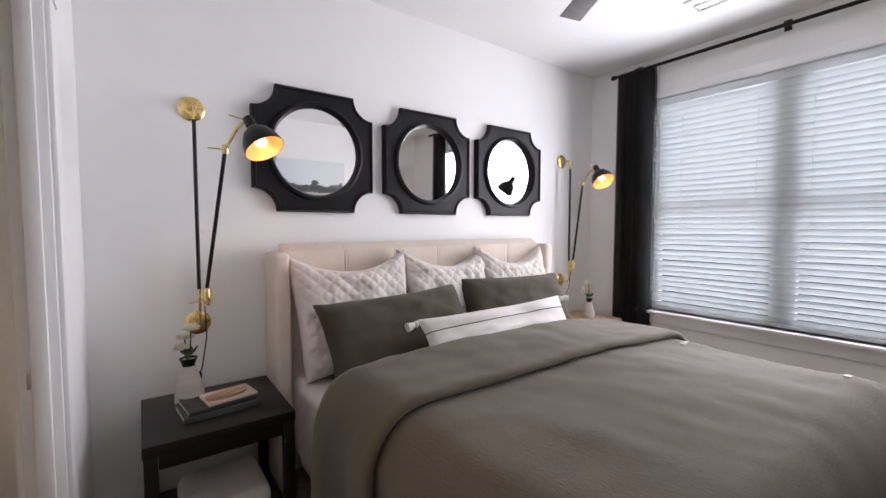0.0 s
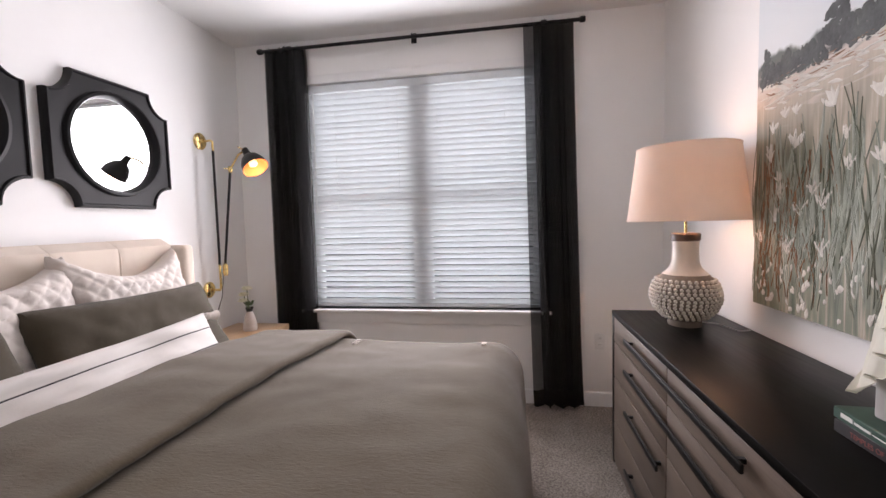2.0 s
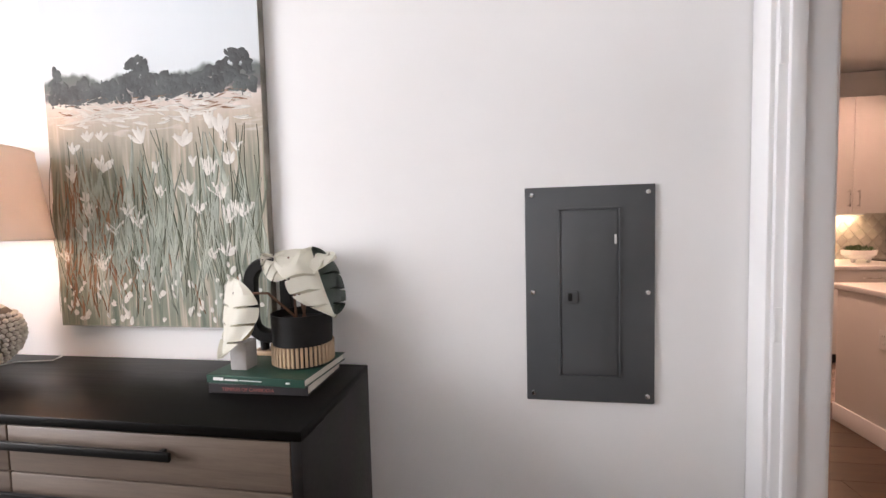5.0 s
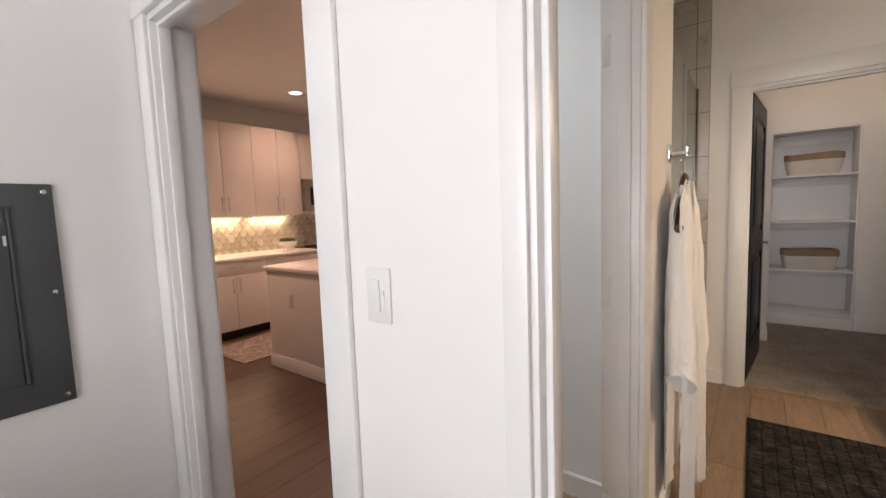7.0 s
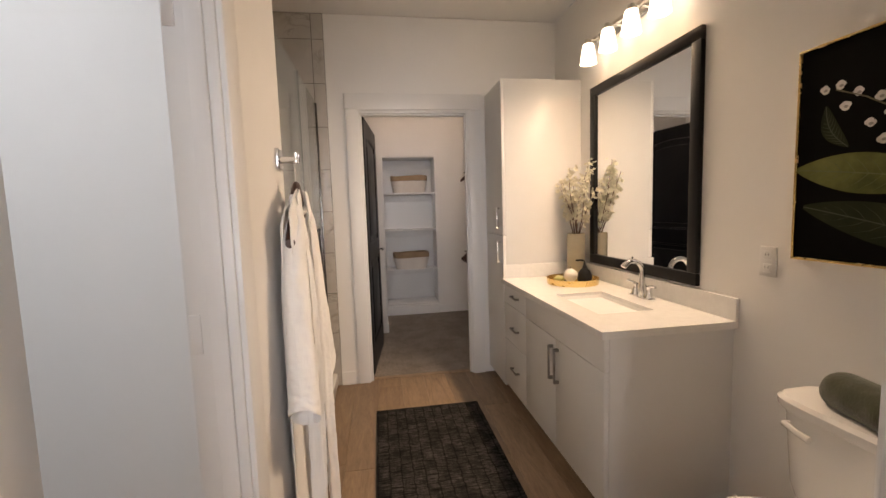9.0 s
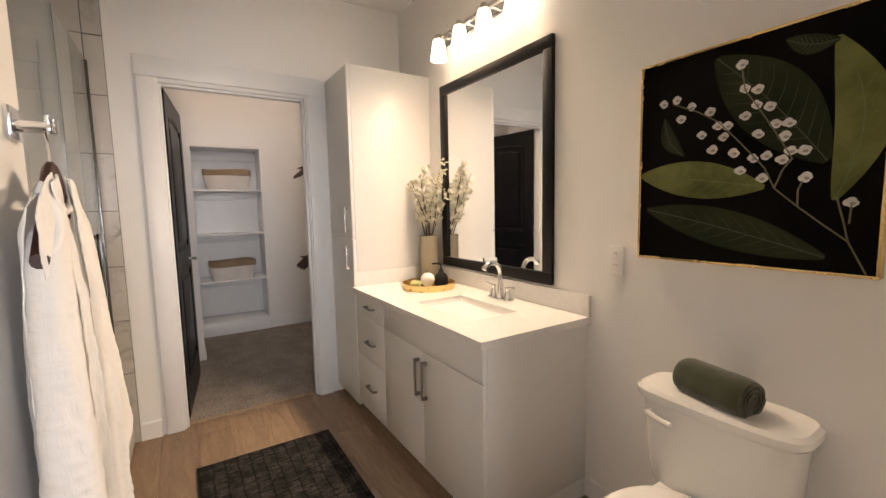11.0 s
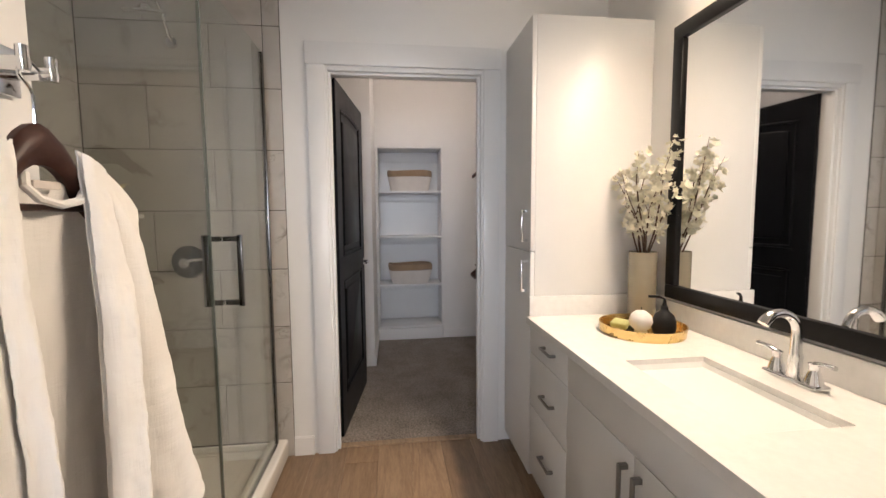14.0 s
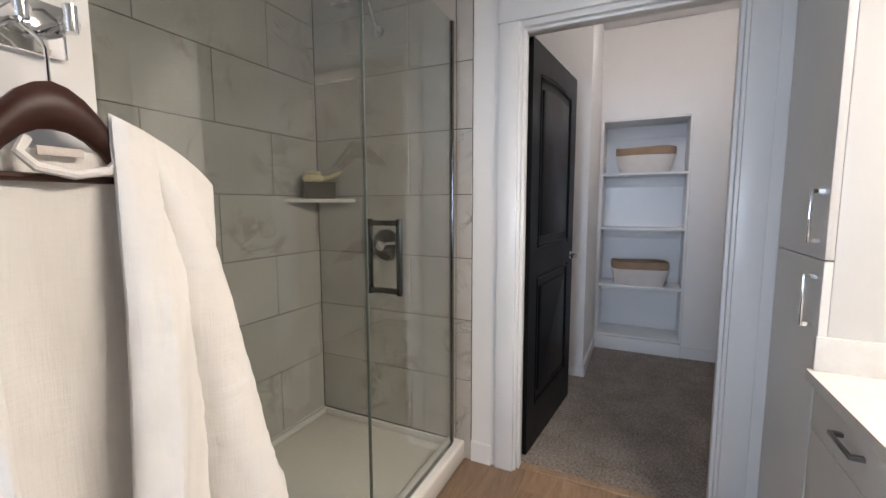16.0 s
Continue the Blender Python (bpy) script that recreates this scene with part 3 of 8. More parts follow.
rod = thing("curtain_rod", "black metal curtain rod with end caps above the window", "curtain rod", (3.44, 0.95, 2.69))
part("rod", tube([(3.44, -0.21, 2.695), (3.44, 2.125, 2.695)], 0.0125, 14), BLACKMETAL, rod)
for y, s in ((-0.21, -1), (2.125, 1)):
    part("finial", lathe([(0.0, 0), (0.018, 0.0), (0.02, 0.006), (0.02, 0.03), (0.017, 0.036), (0, 0.036)], 16, m=pose(3.44, y, 2.695, -90 * s)), BLACKMETAL, rod)
for y in (0.02, 0.95, 1.95):
    b = tube([(3.519, y, 2.72), (3.45, y, 2.72), (3.44, y, 2.712)], 0.006, 8)
    add_box(b, 3.514, 3.5195, y - 0.02, y + 0.02, 2.68, 2.75)
    part("bracket", b, BLACKMETAL, rod)


def curtain(y0, y1, b0, b1, folds, label, seed, cloth, gather, z0=0.02):
    e = thing("curtain", label, "curtain", (3.44, (y0 + y1) / 2, z0), group="curtains at the window")
    ph = seed * 1.3
    def fn(u, v):
        z = z0 + (2.70 - z0) * v
        w0, w1 = b0 + (y0 - b0) * v ** 0.7, b1 + (y1 - b1) * v ** 0.7
        wob = 0.25 * math.sin(3.1 * v + ph) + 0.35 * math.sin(u * 5 + ph)
        amp = 0.030 + 0.012 * math.sin(u * 9 + ph) + 0.008 * (1 - v)
        a = 2 * math.pi * folds * u + wob + 0.8 * math.sin(2 * math.pi * u * 2.3 + ph)
        y = w0 + (w1 - w0) * (u + 0.030 * math.sin(2 * a) * min(1.0, 6 * u, 6 * (1 - u)))
        head = max(0.0, (v - 0.965) / 0.035)
        x = 3.435 + amp * math.sin(a) * (1 - 0.6 * head) + 0.004 * noise.noise((u * 8, v * 6, seed))
        return (x, y, z)
    part("sheer_panel", grid(folds * 24, 40, fn), cloth, e, "black sheer fabric falling in folds")
    g0, g1 = gather
    def back_fold(u, v):
        x, y, z = fn(g0 + (g1 - g0) * u, v)
        return (x + 0.022 + 0.012 * math.sin(2 * math.pi * folds * 1.6 * u + ph + 0.6 * v), y, z)
    part("back_fold", grid(folds * 24, 30, back_fold), cloth, e, "second layer where the sheer is gathered")
    hem = grid(folds * 24, 2, lambda u, v: (fn(u, 0.045 * v)[0] - 0.0015, *fn(u, 0.045 * v)[1:]))
    part("hem", hem, cloth, e)
    for i in range(folds):
        u = (i + 0.5) / folds
        x, y, z = fn(u, 1.0)
        ring = tube([p for p in arc((3.44, y, 2.695), 0.0175, 0, 360, 14, (1, 0, 0), (0, 0, 1))], 0.0022, 6)
        part("ring", ring, BLACKMETAL, e)
    return e


curtain(1.79, 2.10, 1.80, 2.12, 4, "black sheer curtain gathered beside the window near the bed", 1, SHEER, (0.0, 1.0))
curtain(-0.17, 0.165, -0.235, 0.12, 4, "black sheer curtain gathered beside the window near the dresser", 2, SHEER, (0.0, 0.78))


# ---- bedroom: bed ----
BXM = 1.63
bed = thing("bed", "beige upholstered wingback bed frame", "bed", (BXM, 1.3, 0))


def channel_board(u, v):
    x = 0.66 + (2.60 - 0.66) * u
    c = min(1.0, abs(math.sin(math.pi * 6 * u)) * 5.0) ** 0.5
    z = 0.25 + 1.015 * v
    edge = max(0.0, (v - 0.965) / 0.035)
    soft = 0.004 * noise.noise((x * 5, v * 4, 1.0))
    return (x, 2.318 - 0.012 * c - soft + 0.045 * edge ** 2, z)


part("headboard", grid(180, 40, channel_board, -0.05), LINEN, bed, "channel-tufted beige linen headboard")
for x0, x1 in ((0.575, 0.655), (2.605, 2.685)):
    part("wing", box(x0, x1, 2.17, 2.395, 0.02, 1.265, 0.026, 4), LINEN, bed)
part("side_rail", box(0.72, 0.76, 0.34, 2.3, 0.08, 0.34, 0.012, 3), LINEN, bed)
part("side_rail", box(2.50, 2.54, 0.34, 2.3, 0.08, 0.34, 0.012, 3), LINEN, bed)
part("foot_rail", box(0.72, 2.54, 0.30, 0.34, 0.08, 0.34, 0.012, 3), LINEN, bed)
for x in (0.78, 2.48):
    for y in (0.37, 2.25):
        part("leg", lathe([(0.022, 0), (0.03, 0.08)], 14, (x, y, 0)), BLACKWOOD, bed)

solid("mattress", box(0.72, 2.54, 0.32, 2.29, 0.30, 0.585, 0.05, 4), QUILT, "pale mattress on the bed frame", "mattress")


def drape(a, half, r, flat_z, low):
    """Cloth laid over an edge: arc length a from the middle to sideways place and drop."""
    s, d = (1 if a >= 0 else -1), abs(a)
    straight = half - r
    if d <= straight:
        return s * d, 0.0
    t = (d - straight) / r
    if t <= math.pi / 2:
        return s * (straight + r * math.sin(t)), r * (1 - math.cos(t))
    return s * half, min(r + (d - straight - r * math.pi / 2), flat_z - low)


def quilted(amount, a, b, cell):
    p, q = (a + b) / cell, (a - b) / cell
    return amount * min(abs(math.sin(math.pi * p)), abs(math.sin(math.pi * q))) ** 0.5


def coverlet_at(u, v):
    a, b = (u - 0.5) * 2.78, 2.28 - v * 1.05
    x, dx = drape(a, 0.955, 0.05, 0.605, 0.22)
    z = 0.605 - dx
    q = quilted(0.007, a, b, 0.11)
    if dx < 0.02:
        return (BXM + x, b, z + q)
    return (BXM + x + math.copysign(q + 0.012 * math.sin(b * 9 + a), a), b, z)


solid("coverlet", grid(150, 60, coverlet_at), QUILT, "white diamond-quilted coverlet over the mattress", "coverlet")

duvet = thing("duvet", "olive-brown linen duvet spread over the bed, its top edge folded back", "duvet", (BXM, 0.9, 0.6))


def duvet_at(u, v, lift=0.0, y_top=1.72, y_len=2.0):
    a, b = (u - 0.5) * 3.05, v * y_len
    x, dx = drape(a, 0.985, 0.16, 0.72, 0.10)
    foot = 1.50 - 0.16 + (y_top - 1.72)
    if b <= foot:
        yy, dy = b, 0.0
    else:
        t = (b - foot) / 0.16
        yy, dy = (foot + 0.16 * math.sin(t), 0.16 * (1 - math.cos(t))) if t < math.pi / 2 else (foot + 0.16, min(0.16 + (b - foot - 0.16 * math.pi / 2), 0.62))
    y = y_top - yy
    drop = min((dx ** 1.6 + dy ** 1.6) ** (1 / 1.6), 0.63)
    puff = 0.004 * noise.noise((a * 11, b * 9, 5.0)) + 0.020 * noise.noise((a * 1.5, b * 1.7, 3.0)) + 0.008 * noise.noise((a * 5, b * 3.2, 7.0)) + 0.03 + 0.05 * max(0.0, 1 - (a / 1.05) ** 2)
    wave = 0.022 * math.sin(b * 7.5 + 1.3 * math.sin(b * 3)) * min(1.0, dx / 0.3) + 0.02 * math.sin(a * 8) * min(1.0, dy / 0.3)
    side = math.copysign(wave * 0.8 + 0.02 * min(1.0, dx / 0.5), a) if dx > 0 else 0.0
    z = 0.715 - drop + puff * (1 - min(1, drop / 0.4))
    n = Vector((math.copysign(min(1, dx / 0.16), a) if dx > 0 else 0, -min(1, dy / 0.16), max(0.0, 1 - drop / 0.16)))
    n = n.normalized() if n.length > 0.01 else Vector((0, 0, 1))
    return Vector((BXM + x + side, y - (0.02 * math.sin(a * 8) * min(1.0, dy / 0.3)), z)) + n * lift


part("cover", grid(120, 84, lambda u, v: duvet_at(u, v)), OLIVE, duvet)


def fold_at(u, v):
    # v runs from the pillow side over the top to the rolled front edge and back underneath
    slant = 0.14 * (u - 0.5)
    L = 0.50
    if v < 0.75:
        b, lift = (v / 0.75) * L, 0.045
    else:
        t = (v - 0.75) / 0.25 * math.pi
        b, lift = L + 0.030 * math.sin(t), 0.006 + 0.0195 * (1 + math.cos(t))
    ripple = 0.006 * noise.noise((u * 14, v * 4, 11.0))
    lift *= min(1.0, 0.35 + 6 * v)
    return duvet_at(u, (b + slant + 0.035) / 2.0, lift + ripple)


part("folded_edge", grid(120, 36, fold_at), OLIVE, duvet, "folded-back band with a rolled edge")
for u0, vv in ((0.738, 0.343), (0.734, 0.662)):
    bm = bmesh.new()
    for k in range(4):
        c = duvet_at(u0 + 0.006 * k, vv, 0.006)
        add_box(bm, c.x - 0.004, c.x + 0.004, c.y - 0.012, c.y + 0.012, c.z - 0.003, c.z + 0.003)
    part("stitching", bm, QUILT, duvet, "row of pale stitches")


def cushion(w, h, t, nu=36, nv=28, quilt=0.0, seed=0, sag=0.0, ear=0.0, round_p=4.0):
    """A stuffed pillow standing in the xz plane, its base at z=0."""
    bm = bmesh.new()
    def side(s):
        def fn(u, v):
            p, q = 2 * u - 1, 2 * v - 1
            body = max(0.0, (1 - abs(p) ** round_p)) ** 0.42 * max(0.0, (1 - abs(q) ** round_p)) ** 0.42
            pinch = 1 - 0.11 * (1 - abs(p) ** 2) * abs(q) ** 3
            pinch2 = 1 - 0.06 * (1 - abs(q) ** 2) * abs(p) ** 3
            x, z = p * w / 2 * pinch2, (q * pinch * 0.5 + 0.5) * h
            z -= sag * (1 - p * p) * max(0.0, q) ** 2
            x *= 1 - ear * (1 - v)
            z += 0.25 * ear * h * max(0.0, abs(p) - 0.6) * max(0.0, q) ** 3
            d = t / 2 * body + 0.026 * body * noise.noise((p * 2.2, q * 2.2, seed + s)) + 0.007 * body * noise.noise((p * 7, q * 5, seed * 3.0 + s))
            if quilt:
                d += quilted(quilt, x, z, 0.070) * min(1, body * 3)
            return (x, s * d, z)
        return fn
    for s in (-1, 1):
        f = side(s)
        vs = [[bm.verts.new(f(i / nu, j / nv)) for j in range(nv + 1)] for i in range(nu + 1)]
        for i in range(nu):
            for j in range(nv):
                bm.faces.new((vs[i][j], vs[i + 1][j], vs[i + 1][j + 1], vs[i][j + 1]))
    bmesh.ops.remove_doubles(bm, verts=bm.verts[:], dist=0.0008)
    return bm


def pillow(name, label, w, h, t, place, lean, turn, material, roll=0, quilt=0.0, seed=0, group="", nu=36, nv=28, sag=0.0, ear=0.0):
    ob = part(name, cushion(w, h, t, nu, nv, quilt, seed, sag, ear), material, None)
    ob.matrix_basis = pose(*place, -lean, roll, turn)
    return tagged(ob, label, "pillow", group)


for x, r, s, sg in ((0.985, -1, 1, 0.075), (1.62, 1, 2, 0.085), (2.22, 1, 3, 0.10)):
    pillow("euro_pillow", "white diamond-quilted euro pillow leaning on the headboard", 0.70, 0.66, 0.20, (x, 2.06, 0.612), 13, r * 3, QUILT, r, 0.011, s, "quilted pillows against the headboard", 84, 80, sg, 0.16)
pillow("sham_pillow", "dark olive cotton pillow leaning on the quilted pillows", 0.90, 0.47, 0.19, (1.185, 1.81, 0.625), 30, 3, OLIVE2, -2, 0, 5, "olive pillows on the bed")
pillow("sham_pillow", "dark olive cotton pillow leaning on the quilted pillows", 0.90, 0.47, 0.19, (2.085, 1.86, 0.645), 27, -3, OLIVE2, 1, 0, 6, "olive pillows on the bed")


def stripe_cloth():
    m, nt, p = nodes_of("striped_cotton")
    tc = nt.nodes.new("ShaderNodeTexCoord")
    sep = nt.nodes.new("ShaderNodeSeparateXYZ")
    nt.links.new(tc.outputs["Object"], sep.inputs[0])
    ma = nt.nodes.new("ShaderNodeMath")
    ma.operation = "MULTIPLY_ADD"
    ma.inputs[1].default_value, ma.inputs[2].default_value = 1 / 0.085, 0.42
    nt.links.new(sep.outputs["Z"], ma.inputs[0])
    fr = nt.nodes.new("ShaderNodeMath")
    fr.operation = "FRACT"
    nt.links.new(ma.outputs[0], fr.inputs[0])
    col = ramp(nt, fr.outputs[0], [(0.0, (0.72, 0.69, 0.66)), (0.465, (0.72, 0.69, 0.66)), (0.475, (0.03, 0.03, 0.035)), (0.525, (0.03, 0.03, 0.035)), (0.535, (0.72, 0.69, 0.66))])
    nt.links.new(col, p.inputs["Base Color"])
    p.inputs["Roughness"].default_value = 0.9
    bump(nt, p, noise_tex(nt, coords(nt), 350, 2), 0.4, 0.0012)
    return m


STRIPE = stripe_cloth()
lumbar = thing("lumbar_pillow", "white lumbar pillow with thin black stripes and tasselled corners", "pillow", (1.66, 1.61, 0.722))
core = part("cover", cushion(1.02, 0.26, 0.13, 44, 20, 0, 9), STRIPE, lumbar)
core.matrix_parent_inverse = Matrix.Identity(4)
core.matrix_basis = pose(0, 0, 0, -30, -2, -4)
for sx in (-1, 1):
    for sz in (0.02, 0.24):
        tas = bmesh.new()
        add_lathe(tas, [(0.0, 0.0), (0.014, 0.004), (0.018, 0.014), (0.012, 0.024), (0.017, 0.034), (0.024, 0.066), (0.0, 0.068)], 12)
        tas.transform(pose(sx * 0.505, 0, sz, 0, sx * 100, 0))
        tob = part("tassel", tas, QUILT, lumbar, "cream yarn tassel")
        tob.matrix_parent_inverse = Matrix.Identity(4)
        tob.matrix_basis = pose(0, 0, 0, -30, -2, -4)


# ---- bedroom: nightstands ----
def nightstand(x0, x1, y0, y1, h, material, label, top_material=None):
    e = thing("nightstand", label, "nightstand", ((x0 + x1) / 2, (y0 + y1) / 2, 0))
    part("tabletop", box(x0, x1, y0, y1, h - 0.045, h, 0.004), top_material or material, e)
    leg = 0.045
    for x in (x0 + 0.004, x1 - leg - 0.004):
        for y in (y0 + 0.004, y1 - leg - 0.004):
            part("leg", box(x, x + leg, y, y + leg, 0, h - 0.045, 0.003), material, e)
    part("rail", box(x0 + 0.05, x1 - 0.05, y0 + 0.008, y0 + 0.028, h - 0.10, h - 0.0455, 0.002), material, e)
    part("rail", box(x0 + 0.05, x1 - 0.05, y1 - 0.028, y1 - 0.008, h - 0.10, h - 0.0455, 0.002), material, e)
    part("rail", box(x0 + 0.008, x0 + 0.028, y0 + 0.05, y1 - 0.05, h - 0.10, h - 0.0455, 0.002), material, e)
    part("rail", box(x1 - 0.028, x1 - 0.008, y0 + 0.05, y1 - 0.05, h - 0.10, h - 0.0455, 0.002), material, e)
    part("lower_shelf", box(x0 + 0.02, x1 - 0.02, y0 + 0.02, y1 - 0.02, 0.12, 0.145, 0.003), material, e)
    return e


nightstand(0.02, 0.565, 1.83, 2.36, 0.60, BLACKWOOD, "black wooden nightstand with an open lower shelf")
nightstand(2.84, 3.33, 1.95, 2.38, 0.62, BLACKWOOD, "black nightstand with an oak top beside the window", OAKTOP)
solid("folded_throw", box(0.14, 0.48, 1.90, 2.25, 0.146, 0.26, 0.045, 4), QUILT, "pale folded throw on the nightstand's lower shelf", "throw")


def book(name, label, place, turn, w, d, t, cover, group=""):
    e = thing(name, label, "book", place, group)
    M = pose(*place, 0, 0, turn)
    part("front_cover", box(-w / 2, w / 2, -d / 2, d / 2, t - 0.003, t, 0.001, 1, M), cover, e)
    part("back_cover", box(-w / 2, w / 2, -d / 2, d / 2, 0, 0.003, 0.001, 1, M), cover, e)
    part("spine", box(-w / 2, w / 2, -d / 2 - 0.002, -d / 2 + 0.002, 0.001, t - 0.001, 0.0008, 1, M), cover, e)
    part("pages", box(-w / 2 + 0.003, w / 2 - 0.004, -d / 2 + 0.002, d / 2 - 0.005, 0.003, t - 0.003, 0, 1, M), PAPER, e, "cream page block")
    return e


PAPER = surface("page_paper", (0.66, 0.62, 0.55), (0.74, 0.70, 0.63), 80, 0.8, 0.05, fine=300, strength=0.3, stretch=(1, 1, 40))
GREENCOVER = surface("green_cover", (0.012, 0.05, 0.034), (0.018, 0.065, 0.045), 8, 0.35, 0.08, fine=200, strength=0.05)
DARKCOVER = surface("dark_cover", (0.022, 0.02, 0.022), (0.035, 0.032, 0.034), 8, 0.4, 0.08, fine=200, strength=0.05)
CREAMCOVER = surface("cream_cover", (0.55, 0.43, 0.35), (0.66, 0.54, 0.46), 8, 0.5, 0.08, fine=200, strength=0.05)
GREYGREEN = surface("grey_green_cover", (0.05, 0.06, 0.055), (0.07, 0.08, 0.075), 8, 0.4, 0.08, fine=200, strength=0.05)
INK = surface("white_ink", (0.7, 0.7, 0.68), (0.75, 0.75, 0.73), 8, 0.6, 0.05, strength=0)
REDINK = surface("dull_red_ink", (0.25, 0.08, 0.07), (0.32, 0.10, 0.09), 8, 0.6, 0.05, strength=0)

book("book", "dark green hardback at the bottom of the nightstand stack", (0.30, 2.07, 0.60), 6, 0.30, 0.20, 0.022, GREYGREEN, "books on the nightstand")
book("book", "dark grey hardback in the nightstand stack", (0.30, 2.075, 0.622), 8, 0.27, 0.19, 0.018, DARKCOVER, "books on the nightstand")
book("book", "small cream paperback lying on top of the stack", (0.34, 2.07, 0.640), 10, 0.20, 0.14, 0.012, CREAMCOVER, "books on the nightstand")
dish = bmesh.new()
add_lathe(dish, [(0.0, 0.003), (0.030, 0.003), (0.036, 0.012), (0.038, 0.012), (0.033, 0.0), (0.0, 0.0)], 24)
dish.transform(Matrix.Translation((0.33, 2.04, 0.652)) @ Matrix.Rotation(radians(12), 4, "Z") @ Matrix.Diagonal((2.4, 0.9, 1.2, 1)))
solid("trinket_tray", dish, OAKTOP, "oval pale wooden trinket tray on the books", "tray")

CERAMIC = surface("banded_ceramic", (0.42, 0.37, 0.33), (0.52, 0.47, 0.43), 4, 0.6, 0.08, fine=60, strength=0.4, dist=0.002, stretch=(0.3, 0.3, 6))
PETAL = translucent("petal", (0.78, 0.75, 0.60), 0.3, 0.7)
STEM = surface("green_stem", (0.05, 0.09, 0.025), (0.09, 0.13, 0.04), 12, 0.6, 0.1, strength=0.1)
LEAFGREEN = surface("leaf_green", (0.035, 0.07, 0.02), (0.07, 0.11, 0.035), 10, 0.5, 0.1, strength=0.1)


def blossom(bm, c, r, seed, petals=9):
    rnd = random.Random(seed)
    for ring, (k, tilt, size) in enumerate(((5, 25, 0.7), (petals - 2, 55, 1.0), (petals, 80, 1.05))):
        for i in range(k):
            a = 360 * i / k + rnd.uniform(-12, 12) + ring * 20
            m = Matrix.Translation(c) @ Matrix.Rotation(radians(a), 4, "Z") @ Matrix.Rotation(radians(tilt + rnd.uniform(-8, 8)), 4, "Y")
            rows = []
            for s, w in ((0.05, 0.15), (0.4, 0.5), (0.75, 0.55), (1.0, 0.25)):
                rows.append([bm.verts.new(m @ Vector((0.06 * r * math.cos(t * 1.5) - 0.25 * r * (s - 0.3) ** 2, w * r * t, s * r * size))) for t in (-1, 0, 1)])
            for p, q in zip(rows, rows[1:]):
                for j in range(2):
                    bm.faces.new((p[j], p[j + 1], q[j + 1], q[j]))


def bud_vase(place, h, label, seed):
    x, y, z = place
    e = thing("bud_vase", label, "vase", place)
    part("vase_body", lathe([(0.0, 0), (h * 0.27, 0.0), (h * 0.3, h * 0.06), (h * 0.29, h * 0.3), (h * 0.2, h * 0.66), (h * 0.13, h * 0.82), (h * 0.125, h * 0.9), (h * 0.16, h), (h * 0.13, h), (h * 0.10, h * 0.88), (0, h * 0.86)], 32, place), CERAMIC, e)
    part("rim", lathe([(h * 0.128, h * 0.86), (h * 0.135, h * 0.92), (h * 0.185, h * 1.04), (h * 0.165, h * 1.04), (h * 0.12, h * 0.9)], 24, place, False), BLACKMETAL, e, "dark glazed rim")
    rnd = random.Random(seed)
    for i in range(3):
        top = Vector((x + rnd.uniform(-0.045, 0.045), y + rnd.uniform(-0.03, 0.03), z + h + 0.05 + 0.045 * i))
        part("stem", tube([(x, y, z + h * 0.9), (x * 0.5 + top.x * 0.5, y * 0.5 + top.y * 0.5, z + h + 0.02), top], 0.003, 6), STEM, e)
        b = bmesh.new()
        blossom(b, top, 0.036, seed + i)
        part("flower", b, PETAL, e, "cream blossom")
    lv = bmesh.new()
    for i in range(7):
        a = i * 0.9 + seed
        add_leaf(lv, Matrix.Translation((x, y, z + h + 0.02)) @ Matrix.Rotation(a, 4, "Z") @ Matrix.Rotation(radians(50 + 8 * (i % 3)), 4, "Y"), 0.055, 0.016)
    part("leaves", lv, LEAFGREEN, e)
    return e


def add_leaf(bm, m, length, half, curl=0.15):
    rows = []
    for s in (0.0, 0.2, 0.45, 0.7, 0.9, 1.0):
        w = half * math.sin(math.pi * (0.06 + 0.92 * s) ** 0.8)
        rows.append([bm.verts.new(m @ Vector((-curl * length * s * s + 0.15 * abs(t) * w, t * w, s * length))) for t in (-1, 0, 1)])
    for p, q in zip(rows, rows[1:]):
        for j in range(2):
            bm.faces.new((p[j], p[j + 1], q[j + 1], q[j]))


bud_vase((0.20, 2.19, 0.60), 0.20, "ribbed beige ceramic bud vase with cream flowers on the nightstand", 3)
bud_vase((3.12, 2.13, 0.62), 0.16, "pale ceramic bud vase with white flowers on the oak-topped nightstand", 8)


# ---- bedroom: swing-arm wall lamps ----
BULB = glow("warm_bulb", (1.0, 0.62, 0.32), 2.6)
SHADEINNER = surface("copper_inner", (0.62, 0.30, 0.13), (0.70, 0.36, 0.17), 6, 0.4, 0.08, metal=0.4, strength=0)


